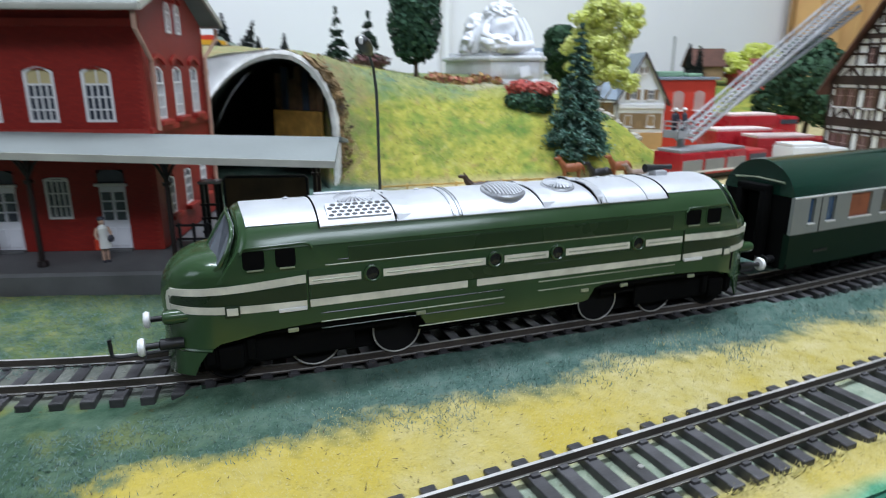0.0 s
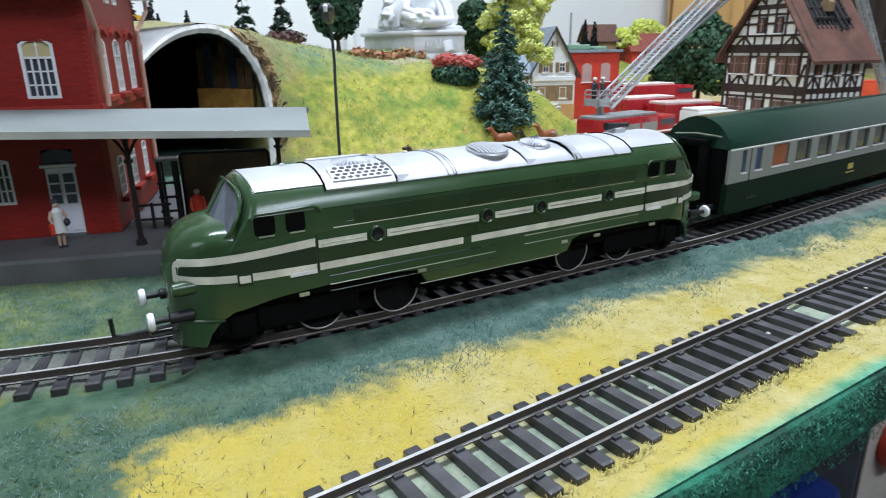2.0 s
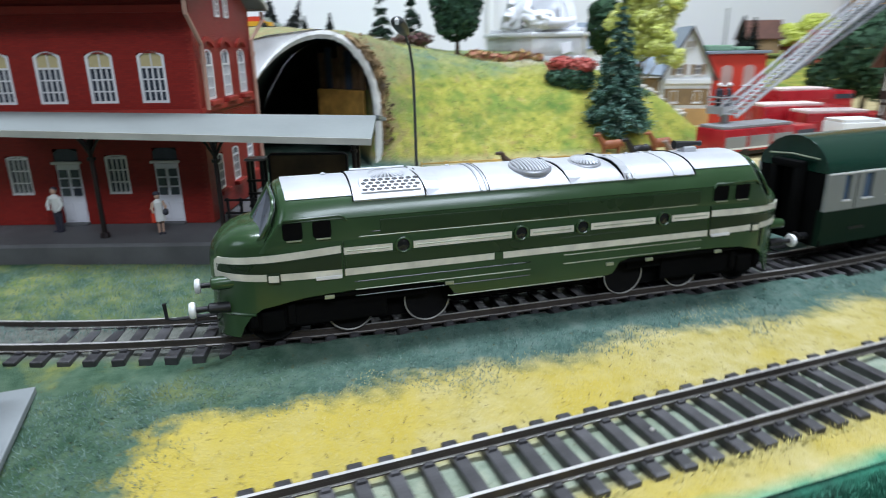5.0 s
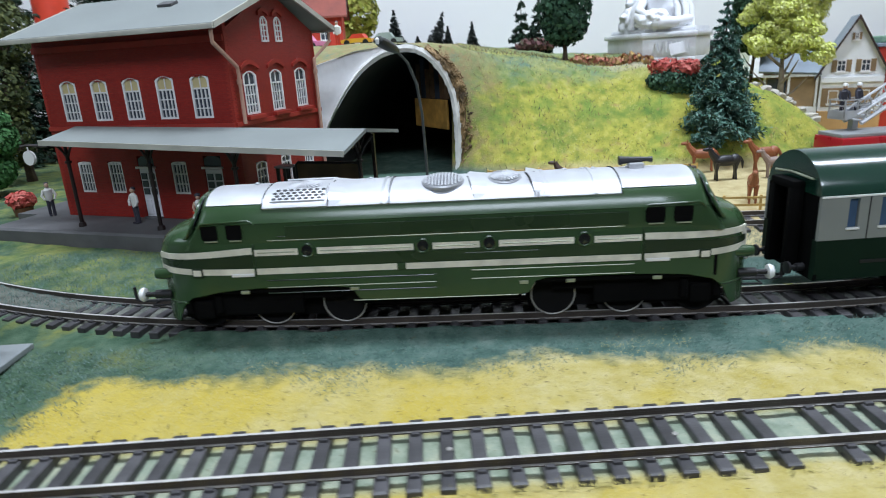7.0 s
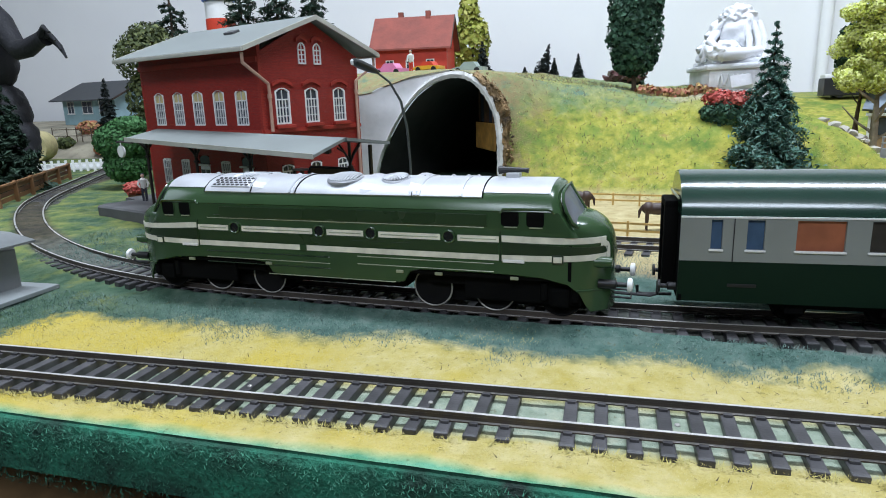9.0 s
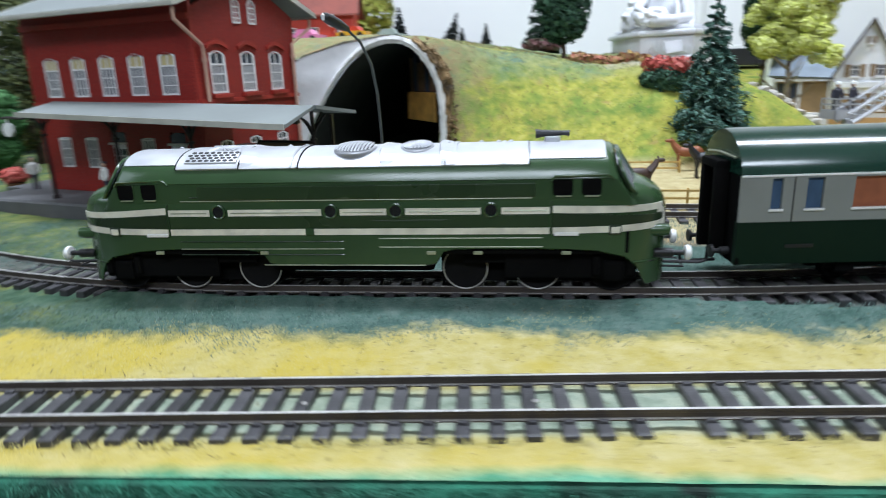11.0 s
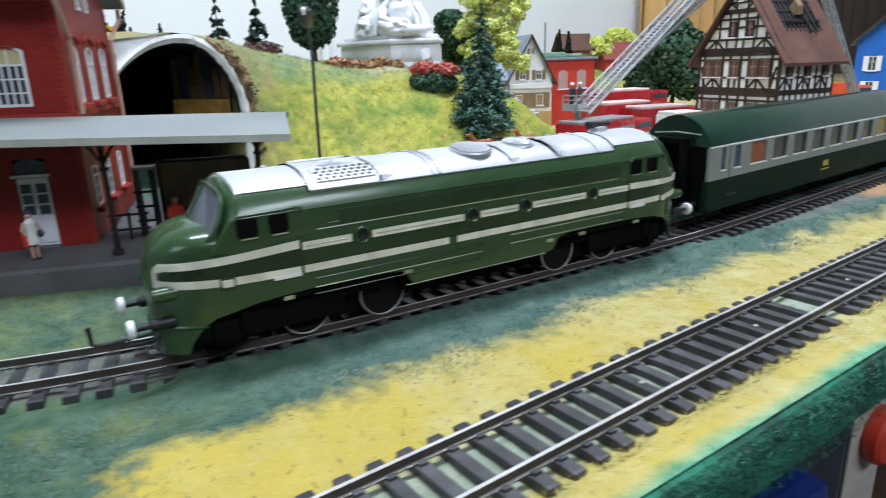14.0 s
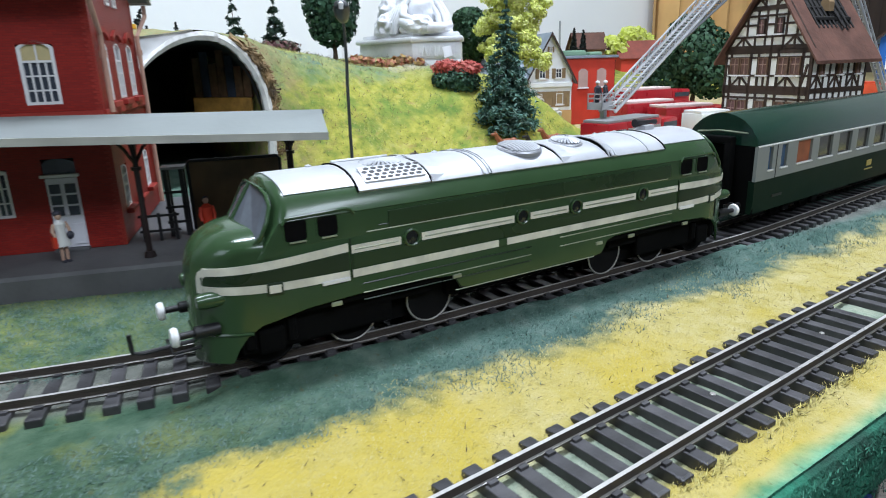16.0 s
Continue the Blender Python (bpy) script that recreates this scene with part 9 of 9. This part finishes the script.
YEL = paint("car_yellow", (0.72, 0.38, 0.03), 0.35, grain=800, vary=0.12)
PINK = paint("car_pink", (0.68, 0.22, 0.40), 0.35, grain=800, vary=0.12)
SAGE = paint("car_sage", (0.32, 0.38, 0.34), 0.4, grain=800, vary=0.12)
toy_car("yellow model vintage car on the hill road", pose(0.010, 0.500, 0.1092, 0, 0, 170), 0.026, YEL, CLOTH_R)
toy_car("pink model open car on the hill road", pose(-0.045, 0.545, 0.1090, 0, 0, 170), 0.034, PINK, PINK)
toy_car("grey-green model car on the hill road", pose(0.018, 0.600, 0.1098, 0, 0, 175), 0.034, SAGE, SAGE)
doll("tiny figurine standing beside the yellow car", (-0.006, 0.498, 0.1094), 0, CLOTH_W, CLOTH_R, 0.019)
leaf_tree("yellowish_tree", "slender yellow-green tree beside the red-roofed house", (-0.036, 0.80, 0.107), 0.06, 0.002,
          [((0, 0, 0.050), (0.022, 0.02, 0.035)), ((0.004, 0, 0.085), (0.013, 0.013, 0.022)), ((0.020, 0, 0.030), (0.016, 0.015, 0.018))], 1700, 0.0038, leafy("yellow_leaf", [(0.22, 0.26, 0.03), (0.36, 0.38, 0.06), (0.50, 0.48, 0.14)]), 83)
# trees behind the station
conifer("tall_fir", "tall dark fir behind the station", (-0.362, 0.62, 0.013), 0.235, 0.066, 8500, DARK_N, 87, tiers=17, group="firs behind the station", size=0.0042)
conifer("tall_fir", "tall dark fir behind the station", (-0.262, 0.62, 0.088), 0.160, 0.054, 5500, DARK_N, 89, tiers=17, group="firs behind the station", size=0.0042)
conifer("tall_fir", "tall dark fir behind the station", (-0.214, 0.62, 0.090), 0.155, 0.054, 5500, DARK_N, 91, tiers=17, group="firs behind the station", size=0.0042)
conifer("tall_fir", "tall dark fir behind the station", (-0.180, 0.64, 0.092), 0.150, 0.050, 5500, DARK_N, 93, tiers=17, group="firs behind the station", size=0.0042)
leaf_tree("olive_tree", "olive brown-green tree beside the station roof", (-0.288, 0.50, 0.013), 0.12, 0.003,
          [((0.004, 0, 0.122), (0.034, 0.03, 0.028)), ((0.012, 0, 0.080), (0.022, 0.02, 0.03)), ((0.016, 0, 0.045), (0.02, 0.018, 0.03)), ((0.002, 0, 0.142), (0.020, 0.018, 0.014))], 5200, 0.0022, OLIVE_L, 95)
leaf_tree("broad_green_tree", "fresh green bushy tree at the platform end", (-0.268, 0.428, 0.013), 0.03, 0.0028,
          [((0, 0, 0.044), (0.026, 0.024, 0.018)), ((0.0, 0, 0.022), (0.020, 0.019, 0.016)), ((0.010, 0, 0.058), (0.016, 0.015, 0.008))], 9000, 0.0017, GREEN_L, 97)
conifer("dark_spruce", "dark spruce beside the fence on the far curve", (-0.374, 0.395, 0.013), 0.106, 0.030, 6500, DARK_N, 99, tiers=13, size=0.0042)
conifer("dark_spruce", "dark spruce beside the far bungalow", (-0.646, 0.78, 0.044), 0.088, 0.020, 1400, BLACK_N, 101, tiers=12, size=0.005)
# red and white tower behind the roof
tw = thing("striped_tower", "white tower with red base and blue cap behind the station", "tower", pose(-0.426, 0.80, 0.10))
bm = bmesh.new()
lathe(bm, [(0.021, 0), (0.021, 0.110)], 20)
part("base", bm, CLOTH_R, tw, smooth=True)
bm = bmesh.new()
lathe(bm, [(0.0205, 0.1102), (0.0205, 0.135)], 20)
part("shaft", bm, WHITE_P, tw, smooth=True)
bm = bmesh.new()
lathe(bm, [(0.024, 0.1352), (0.024, 0.142), (0.0, 0.165)], 20)
part("cap", bm, BLUE_W, tw, smooth=True)

# big dark rubber ape figure standing at the far left
APE = paint("ape_rubber", (0.008, 0.008, 0.011), 0.75, grain=250, vary=0.4, bump=0.7, depth=0.0015, patch=60)
bm = bmesh.new()
blob(bm, (0, 0, 0.060), (0.026, 0.024, 0.036), 4, rough=0.12, freq=60)
blob(bm, (0.012, 0, 0.034), (0.022, 0.022, 0.026), 4, rough=0.12, freq=60)
blob(bm, (-0.016, 0, 0.120), (0.036, 0.026, 0.034), 4, rough=0.12, freq=60)
blob(bm, (-0.022, -0.008, 0.163), (0.017, 0.018, 0.020), 4, rough=0.12, freq=60)
pipe(bm, [(-0.004, 0, 0.166), (0.018, -0.003, 0.156), (0.034, -0.006, 0.139), (0.045, -0.008, 0.129), (0.064, -0.010, 0.130), (0.088, -0.013, 0.137), (0.098, -0.014, 0.139)], [0.018, 0.0145, 0.0120, 0.0108, 0.0095, 0.0075, 0.0090], 20)
for k in range(4):
    pipe(bm, [(0.097, -0.020 + 0.004 * k, 0.140), (0.107, -0.023 + 0.006 * k, 0.147 - 0.006 * k), (0.114, -0.023 + 0.006 * k, 0.142 - 0.008 * k)], [0.0040, 0.0030, 0.0012], 10)
pipe(bm, [(-0.046, -0.004, 0.140), (-0.066, -0.012, 0.110), (-0.060, -0.024, 0.080)], [0.017, 0.014, 0.010], 10)
for x in (-0.030, 0.020):
    pipe(bm, [(x * 0.6, 0, 0.040), (x, -0.004, 0.018), (x * 1.05, -0.010, 0.002)], [0.018, 0.015, 0.014], 10)
solid("ape_figure", bm, APE, "large dark rubber ape figure with one arm stretched out", "toy figure", Matrix.Translation((-0.566, 0.55, 0.013)) @ Matrix.Diagonal((1.0, 1.0, 1.12, 1)), smooth=True)
# grey hut on a pale base in front of the curve
hut = thing("grey_hut", "grey plastic hut with slanted roof on a pale base", "hut", pose(-0.0945, 0.1480, 0.0042, 0, 0, 4))
bm = bmesh.new()
box(bm, (0, 0, 0.0010), (0.064, 0.048, 0.0020), bevel=0.0003)
part("base_plate", bm, paint("pale_grey_base", (0.24, 0.26, 0.26), 0.6, vary=0.12), hut, "pale grey base plate")
bm = bmesh.new()
slab(bm, [(-0.028, 0.002), (0.016, 0.002), (0.016, 0.020), (0.012, 0.026), (-0.028, 0.030)], 0.034, Matrix.Translation((0, -0.016, 0)))
part("wall", bm, GREYP, hut)
bm = bmesh.new()
loft(bm, [[(-0.030, y, 0.0300), (0.013, y, 0.0265), (0.027, y, 0.0235), (0.027, y, 0.0245), (0.013, y, 0.0277), (-0.030, y, 0.0312)] for y in (-0.020, 0.020)], close=True)
part("roof", bm, paint("dull_grey", (0.16, 0.17, 0.17), 0.6, vary=0.2), hut)
bm = bmesh.new()
blob(bm, (0.006, -0.0168, 0.015), (0.0016, 0.0012, 0.0016), 2)
part("knob", bm, BLACK, hut)
# white picket strip, road and hay at the far left
bm = bmesh.new()
box(bm, (0, 0, 0.001), (0.17, 0.075, 0.002))
solid("far_road", bm, paint("pale_road", (0.55, 0.56, 0.55), 0.7, vary=0.08), "pale grey road beyond the curve", "road", pose(-0.500, 0.590, 0.0135, 0, 0, 24), kind="structure")
pk = thing("picket_fence", "white picket fence beside the far road", "fence", pose(-0.520, 0.520, 0.013, 0, 0, 28))
for k in range(16):
    bm = bmesh.new()
    box(bm, (0.008 * k, 0, 0.007), (0.0028, 0.0010, 0.0140))
    part("picket", bm, WHITE_P, pk)
for z in (0.004, 0.010):
    bm = bmesh.new()
    box(bm, (0.060, 0.0009, z), (0.125, 0.0008, 0.0012))
    part("bar", bm, WHITE_P, pk)
bm = bmesh.new()
lathe(bm, [(0.0, -0.022), (0.022, -0.022), (0.0235, 0.0), (0.022, 0.022), (0.0, 0.022)], 20, Matrix.Translation((0, 0, 0.0225)) @ Matrix.Rotation(math.pi / 2, 4, "X"))
solid("hay_roll", bm, paint("hay", (0.46, 0.40, 0.20), 0.9, grain=500, vary=0.3, bump=0.6), "round pale hay roll beyond the fence", "hay roll", pose(-0.655, 0.650, 0.013, 0, 0, 30), smooth=True)
bank = bmesh.new()
loft(bank, [[(x, 0.70, 0.012), (x, 0.76, 0.042), (x, 0.80, 0.052), (x, 0.90, 0.058), (x, 1.12, 0.060)] for x in (-1.45, -0.9, -0.6, -0.5)])
solid("left_bank", bank, paint("stone_terrace", (0.30, 0.27, 0.20), 0.85, grain=120, vary=0.4, bump=0.6, depth=0.003, patch=30), "stony terrace at the far left", "bank", kind="structure")
for k, (x, y, z) in enumerate(((-0.60, 0.72, 0.018), (-0.70, 0.74, 0.022), (-0.69, 0.78, 0.046), (-0.57, 0.79, 0.048), (-0.76, 0.70, 0.016))):
    leaf_tree("small_shrub", "dull green and brown shrub on the terrace", (x, y, z), 0.0, 0.001, [((0, 0, 0.010), (0.020, 0.012, 0.010))], 260, 0.0050, OLIVE_L if k % 2 else RUST_L, 110 + k, group="terrace shrubs")
for k in range(3):
    rail_fence("thin brown fence on the stony terrace", (-0.72 + 0.05 * k, 0.735), (-0.67 + 0.05 * k, 0.745), 2, 0.022, BARK, 0.036)

# ---------------------------------------------------------------- room things
CURT_O = paint("orange_drape", (0.60, 0.36, 0.14), 0.8, grain=90, vary=0.12, bump=0.2, depth=0.002, patch=8)
CURT_D = paint("brown_drape", (0.055, 0.036, 0.026), 0.8, grain=90, vary=0.25, bump=0.2, depth=0.002, patch=8)


def curtain(label, x0, x1, y, mat, folds):
    bm = bmesh.new()
    n = folds * 8
    rr = []
    for i in range(n + 1):
        x = x0 + (x1 - x0) * i / n
        d = 0.018 * math.sin(i / 8 * 2 * math.pi) + 0.005 * math.sin(i * 1.7)
        rr.append([(x, y + d, -0.3), (x + 0.004, y + d * 0.9, 0.4), (x, y + d * 0.6, 1.2), (x, y + d * 0.6 + 0.006, 1.2), (x, y + d + 0.006, -0.3)])
    loft(bm, rr)
    solid("curtain", bm, mat, label, "curtain", smooth=True)


curtain("pale orange hanging curtain on the wall", 1.26, 1.66, 1.13, CURT_O, 6)
curtain("dark brown hanging curtain on the wall", 1.90, 2.50, 1.12, CURT_D, 8)
bm = bmesh.new()
rod(bm, (0.443, 1.165, -0.5), (0.450, 1.165, 1.5), 0.009, seg=12)
solid("wall_pipe", bm, WALLP, "thin white vertical pipe on the wall", "pipe", smooth=True)
LEG_G = paint("leg_grey", (0.20, 0.22, 0.27), 0.5, grain=300, vary=0.12)
# clutter under the board
STAND = pose(0.4480, 0.1890, -0.26, 0, 0, 2.0) @ Matrix.Translation((-0.0350, 0.0, 0.0))
stand = thing("appliance_box", "grey and white upright box with a large red button", "box", STAND)
bm = bmesh.new()
box(bm, (0.0275, 0.0275, 0.0550), (0.055, 0.053, 0.110), bevel=0.0015)
part("body", bm, LEG_G, stand)
bm = bmesh.new()
box(bm, (0.0275, -0.0002, 0.0550), (0.055, 0.0022, 0.1095), bevel=0.0008)
part("front_panel", bm, paint("cream_panel", (0.50, 0.46, 0.40), 0.5), stand, "cream front panel")
bm = bmesh.new()
lathe(bm, [(0.0205, 0.0), (0.0222, 0.0030), (0.0228, 0.0065), (0.0222, 0.0105), (0.0196, 0.0130), (0.0105, 0.0142), (0.0, 0.0145)], 32, Matrix.Translation((0.0350, -0.0010, 0.0770)) @ Matrix.Rotation(math.pi / 2, 4, "X"))
part("button", bm, CLOTH_R, stand, "large round red button", smooth=True)
PAPER_Y = paint("yellow_green_paper", (0.42, 0.44, 0.10), 0.7, grain=300, vary=0.15)
PAPER_D = paint("olive_paper", (0.13, 0.14, 0.035), 0.7, grain=300, vary=0.2)
for k in range(6):
    bm = bmesh.new()
    box(bm, (0, 0, 0.0014), (0.078, 0.060, 0.0027), bevel=0.0005)
    solid("booklet", bm, PAPER_D if k % 2 else PAPER_Y, "olive booklet in a stack on the box" if k % 2 else "yellow-green booklet in a stack on the box", "booklet",
          STAND @ pose(0.034 + 0.002 * (k % 3), 0.026 - 0.002 * (k % 2), 0.1102 + 0.0029 * k, 0, 0, 4 * ((k * 7) % 3 - 1)), group="stack of booklets")
bm = bmesh.new()
box(bm, (0.14, 0.24, -0.195), (0.30, 0.20, 0.13), bevel=0.01)
solid("blue_crate", bm, paint("blue_crate_plastic", (0.008, 0.026, 0.15), 0.4, vary=0.15), "blue plastic crate under the board", "crate")
bm = bmesh.new()
box(bm, (-0.16, 0.26, -0.20), (0.16, 0.18, 0.12), bevel=0.004)
solid("cardboard_box", bm, paint("cardboard", (0.36, 0.22, 0.10), 0.8, grain=200, vary=0.2), "brown cardboard box under the board", "box")
bm = bmesh.new()
box(bm, (0.2, 0.5, -0.2755), (2.6, 0.75, 0.03))
solid("shelf_board", bm, paint("dark_shelf", (0.06, 0.035, 0.02), 0.6, grain=100, vary=0.3), "dark wooden shelf under the layout", "shelf")
bm = bmesh.new()
box(bm, (0.35, 0.62, -0.030), (3.5, 0.90, 0.02))
solid("baseboard", bm, paint("raw_board", (0.20, 0.13, 0.07), 0.8, grain=100, vary=0.2), "wooden board that carries the layout", "board", kind="structure")

# pink flowering tub at the platform end
top = thing("flower_tub", "reddish pink flower tub at the platform end", "flower tub", pose(-0.197, 0.362, 0.0125))
bm = bmesh.new()
lathe(bm, [(0.0050, 0.0), (0.0062, 0.0060), (0.0054, 0.0062)], 14)
part("tub", bm, WOODD, top, smooth=True)
rg = np.random.default_rng(301)
p, nr, sz = leaf_cloud(rg, [((0, 0, 0.0105), (0.0085, 0.0075, 0.0055))], 420, 0.0019)
ob = new("blossom", quads_mesh("flowers", p, nr, sz, RED_L, rg))
ob.parent = top
# black open wagon with a pale load on the far bank
wg = thing("black_wagon", "black open wagon with pale load on the far bank", "railway wagon", Matrix.Translation((0.470, 1.000, 0.0700)) @ Matrix.Scale(1.5, 4))
bm = bmesh.new()
box(bm, (0, 0, 0.010), (0.075, 0.026, 0.016), bevel=0.001)
part("body", bm, BLACK, wg)
bm = bmesh.new()
for x in (-0.030, -0.010, 0.012, 0.030):
    box(bm, (x, 0, 0.0195), (0.014, 0.020, 0.004), bevel=0.001)
blob(bm, (0.022, 0, 0.023), (0.014, 0.010, 0.007), 2, rough=0.3)
part("load", bm, WHITE_P, wg, "pale load")
wheels_for(wg, (-0.024, 0.024), 0.020, 0.0042)
